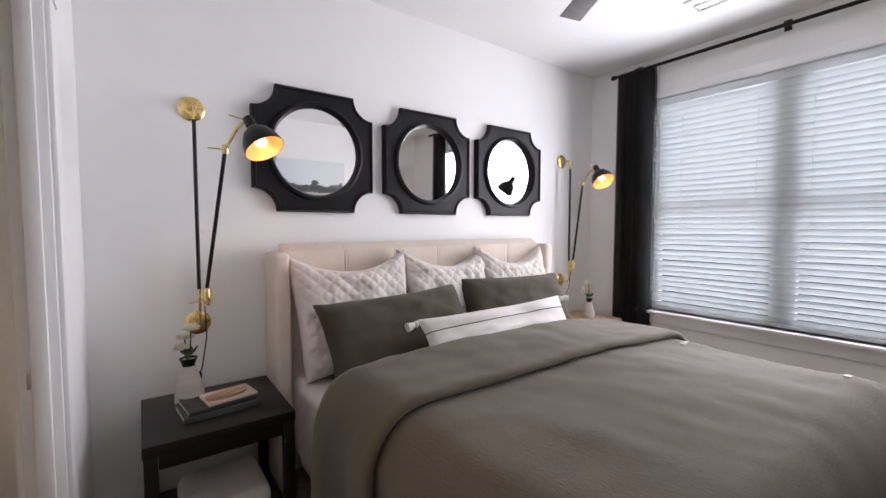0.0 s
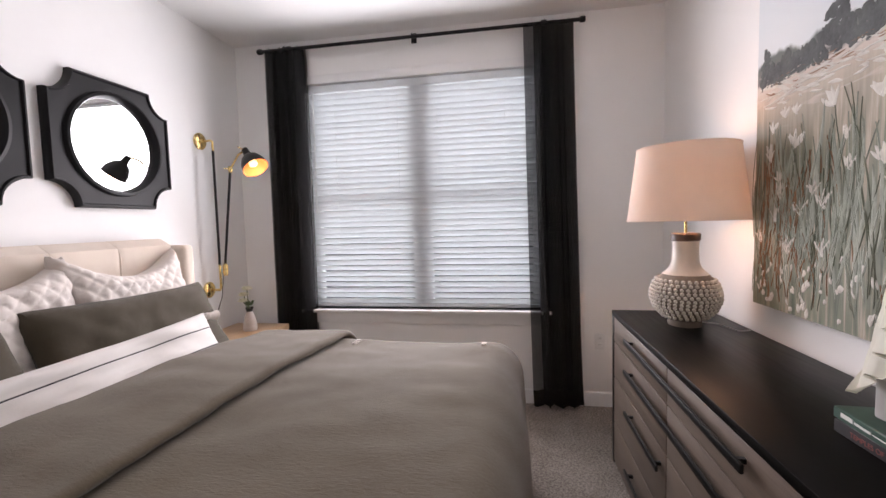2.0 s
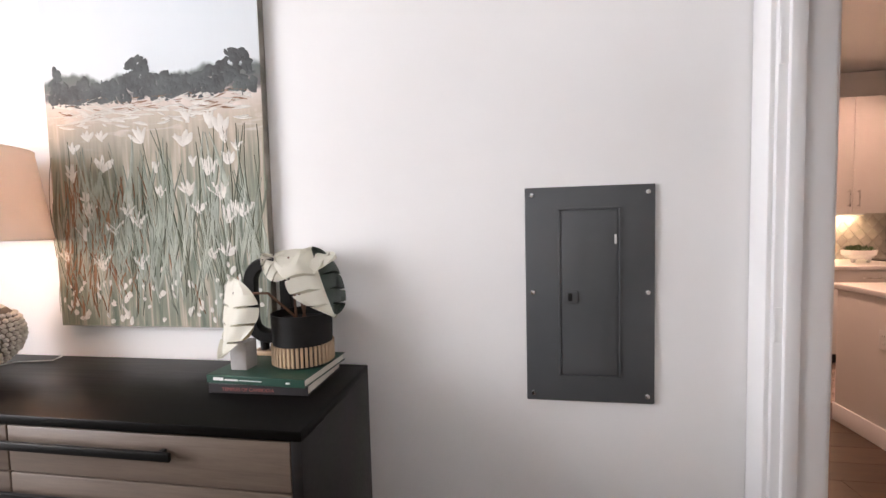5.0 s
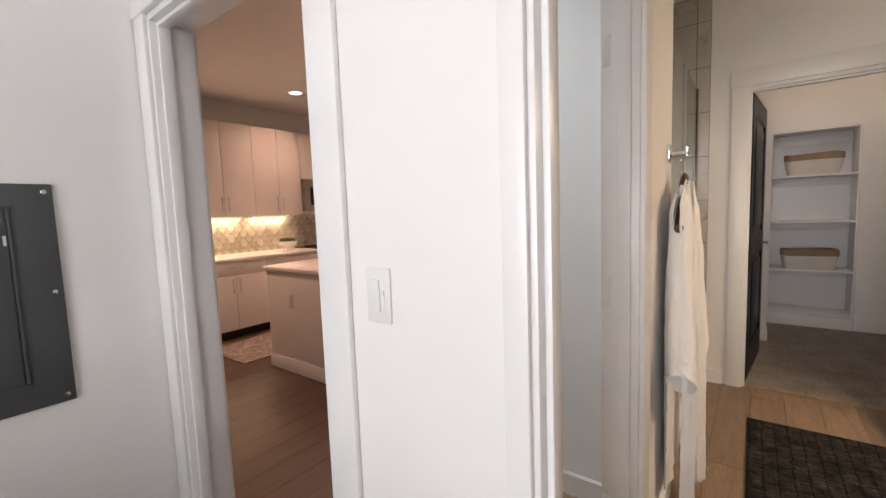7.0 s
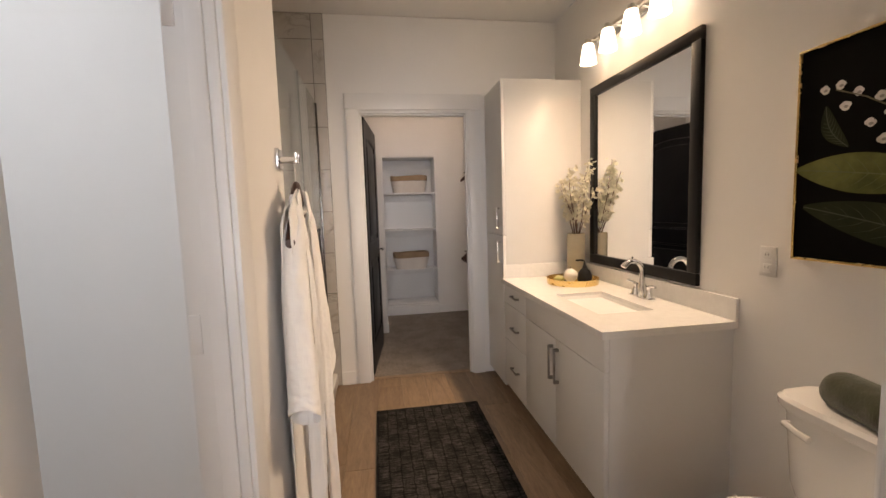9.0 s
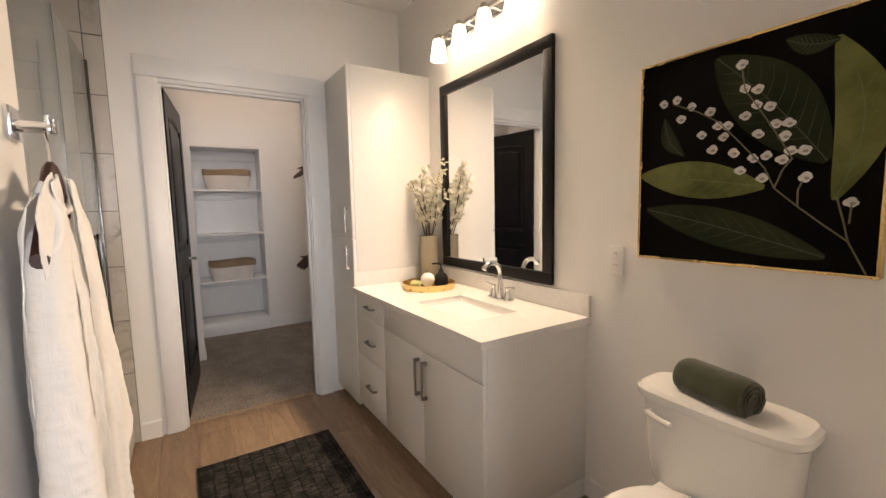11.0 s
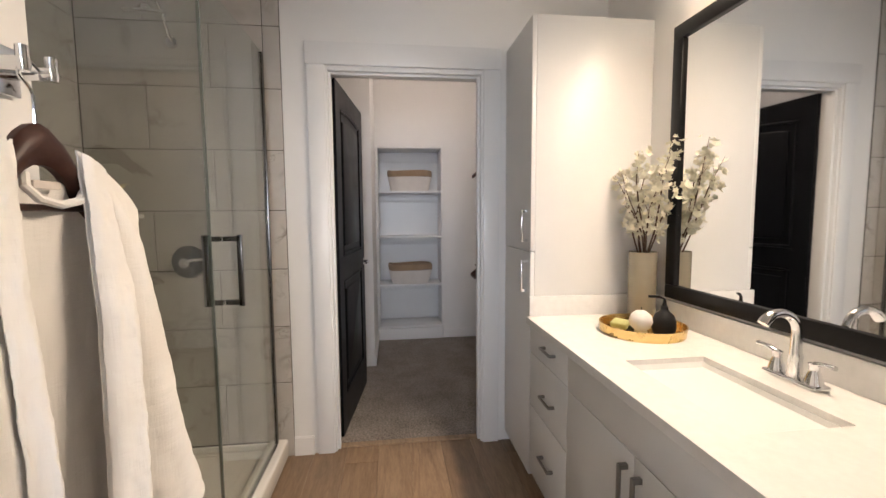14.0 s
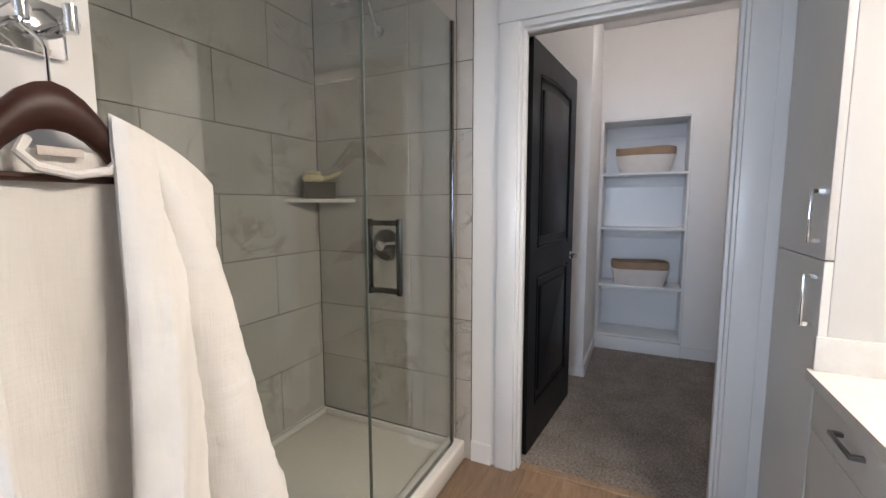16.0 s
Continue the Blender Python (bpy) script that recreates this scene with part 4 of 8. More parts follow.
def wall_lamp(x, side, label, shade_at, elbow, lamp_dir):
    e = thing("wall_lamp", label, "wall lamp", (x, YB, 0.92), group="swing-arm wall lamps")
    for z in (1.97, 0.92):
        part("wall_plate", lathe([(0.0, 0.0), (0.058, 0.0), (0.058, 0.006), (0.05, 0.012), (0.018, 0.014), (0.014, 0.03), (0, 0.03)], 32, m=pose(x, YB - 0.0005, z, 90)), BRASS, e)
    out = YB - 0.10
    part("top_arm", tube([(x, YB - 0.02, 1.97), (x, out + 0.012, 1.97), (x, out, 1.96), (x, out, 1.90)], 0.007, 10), BRASS, e)
    part("bottom_arm", tube([(x, YB - 0.02, 0.92), (x, out + 0.01, 0.92), (x, out, 0.935), (x, out, 1.10)], 0.008, 10), BRASS, e)
    part("fixed_pole", tube([(x, out, 1.10), (x, out, 1.90)], 0.0085, 12), BLACKMETAL, e)
    j = Vector((x + side * 0.03, out - 0.02, 1.06))
    part("joint", lathe([(0, -0.04), (0.014, -0.04), (0.018, -0.02), (0.018, 0.03), (0.012, 0.045), (0, 0.045)], 18, tuple(j)), BRASS, e)
    part("thumbscrew", tube([j + Vector((-0.075, -0.01, -0.02)), j + Vector((-0.015, 0, -0.01))], 0.0035, 8), BRASS, e)
    el = Vector(elbow)
    part("swing_pole", tube([j + Vector((0, 0, 0.04)), el], 0.0085, 12), BLACKMETAL, e)
    part("elbow", lathe([(0, -0.02), (0.012, -0.02), (0.014, 0), (0.012, 0.02), (0, 0.02)], 16, tuple(el)), BRASS, e)
    part("thumbscrew", tube([el + Vector((-0.07, -0.005, 0.0)), el], 0.003, 8), BRASS, e)
    sh = Vector(shade_at)
    d = Vector(lamp_dir).normalized()
    top = sh - d * 0.085
    part("neck_arm", tube([el, el * 0.45 + top * 0.55 + Vector((0, 0, 0.03)), top + Vector((0, 0, 0.012))], 0.0065, 10), BRASS, e)
    part("thumbscrew", tube([top + Vector((-0.075, 0, 0.015)), top], 0.003, 8), BRASS, e)
    m = Matrix.Translation(sh) @ d.to_track_quat("Z", "Y").to_matrix().to_4x4()
    shell = lathe([(0.0, -0.10), (0.020, -0.10), (0.023, -0.05), (0.034, -0.038), (0.056, -0.018), (0.074, 0.02), (0.082, 0.062), (0.080, 0.062), (0.071, 0.021), (0.052, -0.013), (0.02, -0.03), (0, -0.03)], 36, m=m)
    part("shade", shell, BLACKMETAL, e, "black metal bell shade")
    part("inner_shade", lathe([(0.079, 0.0605), (0.070, 0.021), (0.051, -0.012), (0.02, -0.028), (0.0, -0.0285)], 32, cap=False, m=m), SHADEINNER, e, "copper-coloured inside of the shade")
    part("bulb", lathe([(0.0, -0.028), (0.012, -0.025), (0.014, -0.005), (0.026, 0.018), (0.024, 0.034), (0.012, 0.044), (0, 0.046)], 20, m=m), BULB, e, "lit warm bulb")
    part("cord", tube([(x + side * 0.02, out - 0.01, 1.02), (x + side * 0.028, out + 0.02, 0.86), (x + side * 0.01, YB - 0.03, 0.70), (x, YB - 0.012, 0.66)], 0.003, 6), BLACKMETAL, e)
    part("cord_plug", lathe([(0, 0), (0.009, 0.004), (0.009, 0.02), (0.004, 0.04), (0, 0.04)], 10, (x, YB - 0.014, 0.635)), BLACKMETAL, e)
    lamp("wall_lamp_light", "POINT", sh + d * 0.075, sh + d, 1.3, (1.0, 0.52, 0.27), 0.03)
    return e


wall_lamp(0.262, 1, "brass and black swing-arm wall lamp over the nightstand, lit", (0.453, 1.895, 1.771), (0.359, 2.10, 1.741), (0.30, -0.45, -0.80))
wall_lamp(3.075, 1, "brass and black swing-arm wall lamp near the window, lit", (2.89, 1.895, 1.785), (2.96, 2.10, 1.747), (-0.20, -0.55, -0.72))


# ---- bedroom: three mirrors over the bed ----
def notched(w, h, cut):
    pts = []
    for cx, cz, a0 in ((w / 2, h / 2, 180), (-w / 2, h / 2, 270), (-w / 2, -h / 2, 0), (w / 2, -h / 2, 90)):
        seg = [(cx + cut * math.cos(radians(a0 + 90 * i / 8)), cz + cut * math.sin(radians(a0 + 90 * i / 8))) for i in range(9)]
        pts += seg[::-1]
    return pts


def ring_plate(outer, r, depth, centre_seg=64):
    """A plate with outline `outer` and a round hole."""
    bm = bmesh.new()
    n = centre_seg
    def along(ang):
        d = Vector((math.cos(ang), math.sin(ang)))
        best = 9.0
        for (ax, az), (bx, bz) in zip(outer, outer[1:] + outer[:1]):
            ex, ez = bx - ax, bz - az
            den = d.x * ez - d.y * ex
            if abs(den) < 1e-9:
                continue
            t = (ax * ez - az * ex) / den
            s = (ax * d.y - az * d.x) / den
            if t > 0 and -1e-6 <= s <= 1 + 1e-6:
                best = min(best, t)
        return d * best
    angs = sorted({round(math.atan2(z, x), 5) for x, z in outer} | {round(-math.pi + 2 * math.pi * i / n, 5) for i in range(n)})
    rings = []
    for scale, dep in ((1.0, 0.0), (1.0, -depth * 0.55), (0.975, -depth * 0.8), (0.955, -depth * 0.8), (0.94, -depth * 0.62)):
        rings.append([bm.verts.new((along(a).x * scale, dep, along(a).y * scale)) for a in angs])
    for rr, dep in ((r + 0.035, -depth * 0.62), (r + 0.028, -depth * 0.95), (r + 0.014, -depth), (r + 0.002, -depth * 0.6), (r, -depth * 0.3)):
        rings.append([bm.verts.new((math.cos(a) * rr, dep, math.sin(a) * rr)) for a in angs])
    m = len(angs)
    for a, b in zip(rings, rings[1:]):
        for i in range(m):
            bm.faces.new((a[i], a[(i + 1) % m], b[(i + 1) % m], b[i]))
    return bm


wall_mirror = thing("wall_mirror", "black wooden mirror with scooped corners and a round glass", "mirror", (0, 0, 0), group="mirrors over the bed")
part("frame", ring_plate(notched(0.695, 0.682, 0.125), 0.243, 0.058), BLACKPAINT, wall_mirror)
part("mirror_glass", lathe([(0.0, 0.0), (0.2445, 0.0), (0.2445, 0.004), (0.0, 0.004)], 64, m=pose(0, -0.016, 0, 90)), MIRROR, wall_mirror, "round mirror glass")
wall_mirror.matrix_basis = pose(0.872, YB - 0.002, 1.822)
copy_thing(wall_mirror, pose(1.646, YB - 0.002, 1.822))
copy_thing(wall_mirror, pose(2.412, YB - 0.002, 1.824))


# ---- bedroom: dresser and what stands on it ----
DX0, DX1, DY0, DY1, DH = 1.09, 2.777, -0.755, -0.27, 0.865
dresser = thing("dresser", "taupe oak dresser with a black top and long black pulls", "dresser", ((DX0 + DX1) / 2, (DY0 + DY1) / 2, 0))
part("top", box(DX0, DX1, DY0, DY1 + 0.003, DH - 0.028, DH, 0.003), ESPRESSO, dresser, "glossy black top")
part("side_panel", box(DX0, DX0 + 0.03, DY0, DY1, 0.03, DH - 0.0282, 0.002), BLACKWOOD, dresser)
part("side_panel", box(DX1 - 0.03, DX1, DY0, DY1, 0.03, DH - 0.0282, 0.002), BLACKWOOD, dresser)
part("carcass", box(DX0 + 0.031, DX1 - 0.031, DY0 + 0.01, DY1 - 0.024, 0.04, DH - 0.03), BLACKWOOD, dresser)
part("plinth", box(DX0 + 0.03, DX1 - 0.03, DY0 + 0.03, DY1 - 0.05, 0.0, 0.0395), BLACKWOOD, dresser)
mid = 1.975
levels = [(0.702, 0.832), (0.512, 0.697), (0.262, 0.507), (0.046, 0.257)]
for x0, x1 in ((DX0 + 0.033, mid - 0.003), (mid + 0.003, DX1 - 0.033)):
    for z0, z1 in levels:
        d = part("drawer_front", box(x0, x1, DY1 - 0.0235, DY1 - 0.002, z0, z1, 0.002), GREYOAK, dresser)
for zc, a, b in ((0.79, 1.435, 2.44), (0.645, 1.435, 2.44), (0.452, 1.99, 2.43), (0.172, 1.99, 2.43)):
    pull = box(a, b, DY1 + 0.020, DY1 + 0.030, zc - 0.012, zc + 0.012, 0.003)
    for xx in (a + 0.04, b - 0.04):
        add_box(pull, xx - 0.006, xx + 0.006, DY1 - 0.003, DY1 + 0.021, zc - 0.006, zc + 0.006)
    part("pull", pull, BLACKMETAL, dresser, "long black bar pull")
for zc in (0.452, 0.172):
    pull = box(1.25, 1.80, DY1 + 0.020, DY1 + 0.030, zc - 0.012, zc + 0.012, 0.003)
    for xx in (1.29, 1.76):
        add_box(pull, xx - 0.006, xx + 0.006, DY1 - 0.003, DY1 + 0.021, zc - 0.006, zc + 0.006)
    part("pull", pull, BLACKMETAL, dresser, "long black bar pull")

LX, LY = 2.47, -0.515
table_lamp = thing("table_lamp", "white bobble-textured ceramic lamp with a lit linen shade", "lamp", (LX, LY, DH))
GLAZE = surface("cream_glaze", (0.62, 0.56, 0.49), (0.72, 0.66, 0.59), 10, 0.4, 0.12, fine=50, strength=0.2, dist=0.002)
GLAZEDARK = surface("brown_glaze", (0.06, 0.03, 0.02), (0.12, 0.07, 0.05), 30, 0.4, 0.1, fine=60, strength=0.3)
# darker body colour paints in the shade of the gaps between bobbles
GLAZESHADOW = surface("bobble_gap_shade", (0.16, 0.13, 0.105), (0.24, 0.20, 0.165), 18, 0.8, 0.08, fine=60, strength=0.2)
body = [(0.0, 0.0), (0.066, 0.0), (0.07, 0.012), (0.066, 0.026), (0.085, 0.04), (0.12, 0.075), (0.138, 0.12), (0.138, 0.155), (0.124, 0.20), (0.095, 0.235), (0.066, 0.262), (0.056, 0.29), (0.053, 0.35), (0.054, 0.385)]
one = bmesh.new()
bmesh.ops.create_icosphere(one, subdivisions=1, radius=0.0095)
bob_me = finish("bobble", one, GLAZE)
part("lamp_body", lathe(body[:10], 48, (LX, LY, DH), False), GLAZESHADOW, table_lamp)
part("lamp_neck", lathe(body[9:], 48, (LX, LY, DH), False), GLAZE, table_lamp)
part("lamp_collar", lathe([(0.054, 0.384), (0.059, 0.388), (0.060, 0.415), (0.055, 0.42), (0.0, 0.42)], 36, (LX, LY, DH), False), GLAZEDARK, table_lamp, "brown glazed collar")
bobs = bmesh.new()
for r in range(11):
    zc = 0.045 + r * 0.0165
    rad = np.interp(zc, [0.04, 0.075, 0.12, 0.155, 0.20, 0.235], [0.085, 0.12, 0.138, 0.138, 0.124, 0.095])
    n = int(2 * math.pi * rad / 0.0235)
    for i in range(n):
        a = 2 * math.pi * (i + 0.5 * (r % 2)) / n
        m = Matrix.Translation((LX + (rad + 0.003) * math.cos(a), LY + (rad + 0.003) * math.sin(a), DH + zc))
        if math.sin(a) > -0.25:
            o = new("bobble", bob_me)
            o.parent, o.matrix_parent_inverse, o.matrix_basis = table_lamp, Matrix.Translation(-table_lamp.location), m
        else:
            bmesh.ops.create_icosphere(bobs, subdivisions=1, radius=0.0095, matrix=m)
bob = part("bobble_rows", bobs, GLAZE, table_lamp, "rows of raised white clay bobbles")
bob["kind"] = "stuff"
part("stem", tube([(LX, LY, DH + 0.42), (LX, LY, DH + 0.77)], 0.006, 10), BRASS, table_lamp)
part("bulb", lathe([(0.0, 0), (0.013, 0.003), (0.014, 0.03), (0.03, 0.06), (0.03, 0.085), (0.015, 0.105), (0, 0.108)], 20, (LX, LY, DH + 0.53)), glow("lamp_bulb", (1.0, 0.66, 0.38), 12), table_lamp)
LINENSHADE = translucent("lamp_linen", (0.83, 0.75, 0.69), 0.5, 0.8, 500)
s0, s1, r0, r1 = 0.478, 0.80, 0.243, 0.203
part("shade", lathe([(r0, s0), (r1, s1), (r1 - 0.002, s1), (r0 - 0.002, s0), (r0, s0)], 64, (LX, LY, DH), False), LINENSHADE, table_lamp, "off-white linen drum shade")
for rr, zz in ((r0, s0), (r1, s1)):
    part("shade_rim", tube([(LX + rr * math.cos(2 * math.pi * i / 48), LY + rr * math.sin(2 * math.pi * i / 48), DH + zz) for i in range(49)], 0.0028, 6), LINENSHADE, table_lamp)
for i in range(3):
    a = i * 2.094
    part("shade_spider", tube([(LX, LY, DH + 0.765), (LX + (r1 - 0.003) * math.cos(a), LY + (r1 - 0.003) * math.sin(a), DH + s1 - 0.005)], 0.0015, 5), BRASS, table_lamp)
lamp("table_lamp_light", "POINT", (LX, LY, DH + 0.61), (LX, LY, 0), 12.0, (1.0, 0.57, 0.34), 0.04)
part("cord", tube([(LX + 0.06, LY - 0.03, DH + 0.006), (LX + 0.01, LY - 0.14, DH + 0.004), (LX - 0.12, LY - 0.17, DH + 0.004), (LX - 0.10, LY - 0.22, DH + 0.004)], 0.003, 6), PLASTIC, table_lamp)


# painted canvas over the dresser
def meadow():
    """Loose meadow painting: pale sky, dark tree line, warm field, upright green and rust strokes, white flecks."""
    m, nt, p = nodes_of("meadow_paint")
    tc = nt.nodes.new("ShaderNodeTexCoord")
    sep = nt.nodes.new("ShaderNodeSeparateXYZ")
    nt.links.new(tc.outputs["Generated"], sep.inputs[0])
    gv = tc.outputs["Generated"]
    def mapped(sx, sz):
        mp = nt.nodes.new("ShaderNodeMapping")
        mp.inputs["Scale"].default_value = (sx, 1, sz)
        nt.links.new(gv, mp.inputs[0])
        return mp.outputs[0]
    def math2(op, a, b):
        n = nt.nodes.new("ShaderNodeMath")
        n.operation = op
        for s, v in zip(n.inputs, (a, b)):
            if isinstance(v, (int, float)):
                s.default_value = v
            else:
                nt.links.new(v, s)
        return n.outputs[0]
    wob = math2("MULTIPLY", math2("SUBTRACT", noise_tex(nt, mapped(6, 3), 1.0, 4), 0.5), 0.10)
    z = math2("ADD", sep.outputs["Z"], wob)
    field = ramp(nt, z, [(0.0, (0.20, 0.20, 0.16)), (0.25, (0.22, 0.22, 0.17)), (0.5, (0.35, 0.29, 0.22)), (0.62, (0.50, 0.42, 0.34)), (0.675, (0.60, 0.52, 0.47)), (0.690, (0.13, 0.12, 0.12)), (0.740, (0.11, 0.13, 0.12)), (0.752, (0.62, 0.66, 0.68)), (1.0, (0.64, 0.69, 0.72))])
    strokes = noise_tex(nt, mapped(38, 3.2), 1.0, 4, 0.6, 0.6)
    green = ramp(nt, strokes, [(0.35, (0.075, 0.105, 0.075)), (0.5, (0.20, 0.22, 0.16)), (0.62, (0.45, 0.38, 0.30)), (0.75, (0.62, 0.60, 0.55))])
    low = ramp(nt, z, [(0.42, (0.85, 0.85, 0.85)), (0.66, (0.0, 0.0, 0.0))])
    col = mix(nt, low, field, green)
    rust_mask = ramp(nt, noise_tex(nt, mapped(9, 5), 1.0, 4, 0.6, 0.5), [(0.56, (0, 0, 0)), (0.64, (0.75, 0.75, 0.75))])
    side = ramp(nt, sep.outputs["X"], [(0.55, (0.1, 0.1, 0.1)), (0.95, (1, 1, 1))])
    band = ramp(nt, sep.outputs["Z"], [(0.0, (1, 1, 1)), (0.4, (1, 1, 1)), (0.55, (0, 0, 0))])
    rust = mix(nt, 1.0, mix(nt, 1.0, rust_mask, side, "MULTIPLY"), band, "MULTIPLY")
    col = mix(nt, rust, col, (0.26, 0.12, 0.05))
    sweep = ramp(nt, noise_tex(nt, mapped(4, 30), 1.0, 3, 0.6, 1.0), [(0.55, (0, 0, 0)), (0.68, (0.6, 0.6, 0.6))])
    mids = ramp(nt, z, [(0.52, (0, 0, 0)), (0.6, (1, 1, 1)), (0.70, (1, 1, 1)), (0.72, (0, 0, 0))])
    col = mix(nt, mix(nt, 1.0, sweep, mids, "MULTIPLY"), col, (0.68, 0.60, 0.56))
    nt.links.new(col, p.inputs["Base Color"])
    p.inputs["Roughness"].default_value = 0.6
    bump(nt, p, strokes, 0.35, 0.003)
    return m


MEADOW = meadow()
CANVASEDGE = surface("canvas_edge", (0.10, 0.10, 0.08), (0.34, 0.30, 0.26), 14, 0.7, 0.1, fine=90, strength=0.3, stretch=(1, 1, 0.6))
PX0, PX1, PZ0, PZ1 = 1.440, 2.353, 0.995, 2.27
canvas = thing("canvas_painting", "unframed canvas painting of a green meadow with white flowers", "painting", (1.9, YP, PZ0))
part("stretcher", box(PX0, PX1, YP + 0.001, YP + 0.034, PZ0, PZ1, 0.002), CANVASEDGE, canvas)
part("painted_face", box(PX0 + 0.001, PX1 - 0.001, YP + 0.0342, YP + 0.0362, PZ0 + 0.001, PZ1 - 0.001), MEADOW, canvas, "", False)
WHITEPAINT = surface("white_paint_stroke", (0.52, 0.49, 0.44), (0.68, 0.66, 0.61), 20, 0.55, 0.1, fine=60, strength=0.5, dist=0.003)
TREEPAINT = surface("tree_paint_stroke", (0.03, 0.03, 0.033), (0.085, 0.10, 0.095), 14, 0.6, 0.1, fine=60, strength=0.5, dist=0.003)
RUSTPAINT = surface("rust_paint_stroke", (0.16, 0.07, 0.03), (0.30, 0.16, 0.08), 10, 0.6, 0.1, fine=60, strength=0.5, dist=0.003)
SAGEPAINT = surface("sage_paint_stroke", (0.20, 0.235, 0.19), (0.40, 0.42, 0.35), 9, 0.6, 0.1, fine=60, strength=0.5, dist=0.003)
GREENPAINT = surface("green_paint_stroke", (0.10, 0.125, 0.09), (0.21, 0.22, 0.16), 10, 0.6, 0.1, fine=60, strength=0.5, dist=0.003)
rnd = random.Random(11)
FACE = YP + 0.0366


def dab(bm, x, z, length, width, ang, n=5, k=0):
    """A raised, tapered stroke of paint lying on the canvas."""
    d, e = Vector((math.cos(ang), 0, math.sin(ang))), Vector((-math.sin(ang), 0, math.cos(ang)))
    prev = None
    for i in range(n + 1):
        s = i / n
        w = width * math.sin(math.pi * (0.08 + 0.84 * s)) * (1 + 0.3 * math.sin(3 * s + k))
        c = Vector((x, FACE, z)) + d * (length * (s - 0.5)) + e * (0.12 * length * math.sin(s * 2 + k))
        row = [bm.verts.new(c + e * w), bm.verts.new(c + Vector((0, 0.0018, 0))), bm.verts.new(c - e * w)]
        if prev:
            bm.faces.new((prev[0], prev[1], row[1], row[0]))
            bm.faces.new((prev[1], prev[2], row[2], row[1]))
        prev = row


stems, sages, flowers, trees, rusts = bmesh.new(), bmesh.new(), bmesh.new(), bmesh.new(), bmesh.new()
for i in range(150):
    x = rnd.uniform(PX0 + 0.02, PX1 - 0.02)
    L = rnd.uniform(0.14, 0.42)
    z = PZ0 + 0.02 + L / 2 + rnd.uniform(0, 0.34)
    dab(sages, x, min(z, 1.72 - L / 2), L, rnd.uniform(0.003, 0.009), radians(90 + rnd.uniform(-8, 8)), 6, i)
for i in range(85):
    x = rnd.uniform(PX0 + 0.02, PX1 - 0.02)
    L = rnd.uniform(0.12, 0.45)
    z = PZ0 + 0.03 + L / 2 + rnd.uniform(0, 0.40)
    dab(stems, x, min(z, 1.74 - L / 2), L, rnd.uniform(0.0015, 0.0045), radians(90 + rnd.uniform(-9, 9)), 6, i)
for i in range(95):
    L = rnd.uniform(0.05, 0.22)
    x = PX1 - 0.03 - abs(rnd.gauss(0, 0.22))
    dab(rusts, max(PX0 + 0.03, x), PZ0 + 0.03 + L / 2 + rnd.uniform(0, 0.44), L, rnd.uniform(0.002, 0.007), radians(90 + rnd.uniform(-20, 20)), 5, i)
for i in range(36):
    x, z, r = rnd.uniform(PX0 + 0.06, PX1 - 0.05), rnd.uniform(1.22, 1.78), rnd.uniform(0.9, 1.55)
    for k, a in enumerate((58, 90, 122, 36)[:rnd.randint(3, 4)]):
        a = radians(a + rnd.uniform(-10, 10))
        dab(flowers, x + 0.018 * r * math.cos(a), z + 0.018 * r * math.sin(a), 0.046 * r, rnd.uniform(0.006, 0.010) * r, a, 4, i + k)
for i in range(85):
    dab(flowers, rnd.uniform(PX0 + 0.02, PX1 - 0.02), rnd.uniform(PZ0 + 0.02, 1.24), rnd.uniform(0.016, 0.036), rnd.uniform(0.006, 0.011), radians(rnd.uniform(60, 120)), 4, i)
for i in range(120):
    dab(flowers, rnd.uniform(PX0 + 0.06, PX1 - 0.06), rnd.uniform(1.76, 1.855), rnd.uniform(0.02, 0.11), rnd.uniform(0.002, 0.007), radians(rnd.uniform(-10, 16)), 4, i)
for i in range(60):
    dab(rusts, rnd.uniform(PX0 + 0.06, PX1 - 0.06), rnd.uniform(1.80, 1.87), rnd.uniform(0.02, 0.07), rnd.uniform(0.001, 0.003), radians(rnd.uniform(-8, 14)), 4, i)
for i in range(420):
    x = PX0 + 0.03 + (PX1 - PX0 - 0.06) * (i + rnd.random()) / 420
    hgt = 0.035 + 0.085 * max(0, math.sin((x - PX0) * 16 - 0.1)) ** 2 + 0.02 * max(0, math.sin((x - PX0) * 37))
    dab(trees, x, 1.885 + rnd.uniform(-0.03, hgt), rnd.uniform(0.022, 0.046), rnd.uniform(0.008, 0.017), rnd.uniform(0, 3.14), 4, i)
for nm, b, mt in (("sage_stroke", sages, SAGEPAINT), ("stem_stroke", stems, GREENPAINT), ("rust_stroke", rusts, RUSTPAINT), ("flower_stroke", flowers, WHITEPAINT), ("tree_stroke", trees, TREEPAINT)):
    o = part(nm, b, mt, canvas)
    o["kind"] = "stuff"

# books, planter, sculpture, small vase
BKX, BKY = 1.335, -0.592
b1 = book("book", "thick dark grey book under a green one on the dresser", (BKX, BKY, DH), 181, 0.32, 0.25, 0.030, DARKCOVER, "books on the dresser")
b2 = book("book", "dark green hardback book lying on the dresser stack", (BKX - 0.005, BKY, DH + 0.030), 177, 0.33, 0.265, 0.026, GREENCOVER, "books on the dresser")


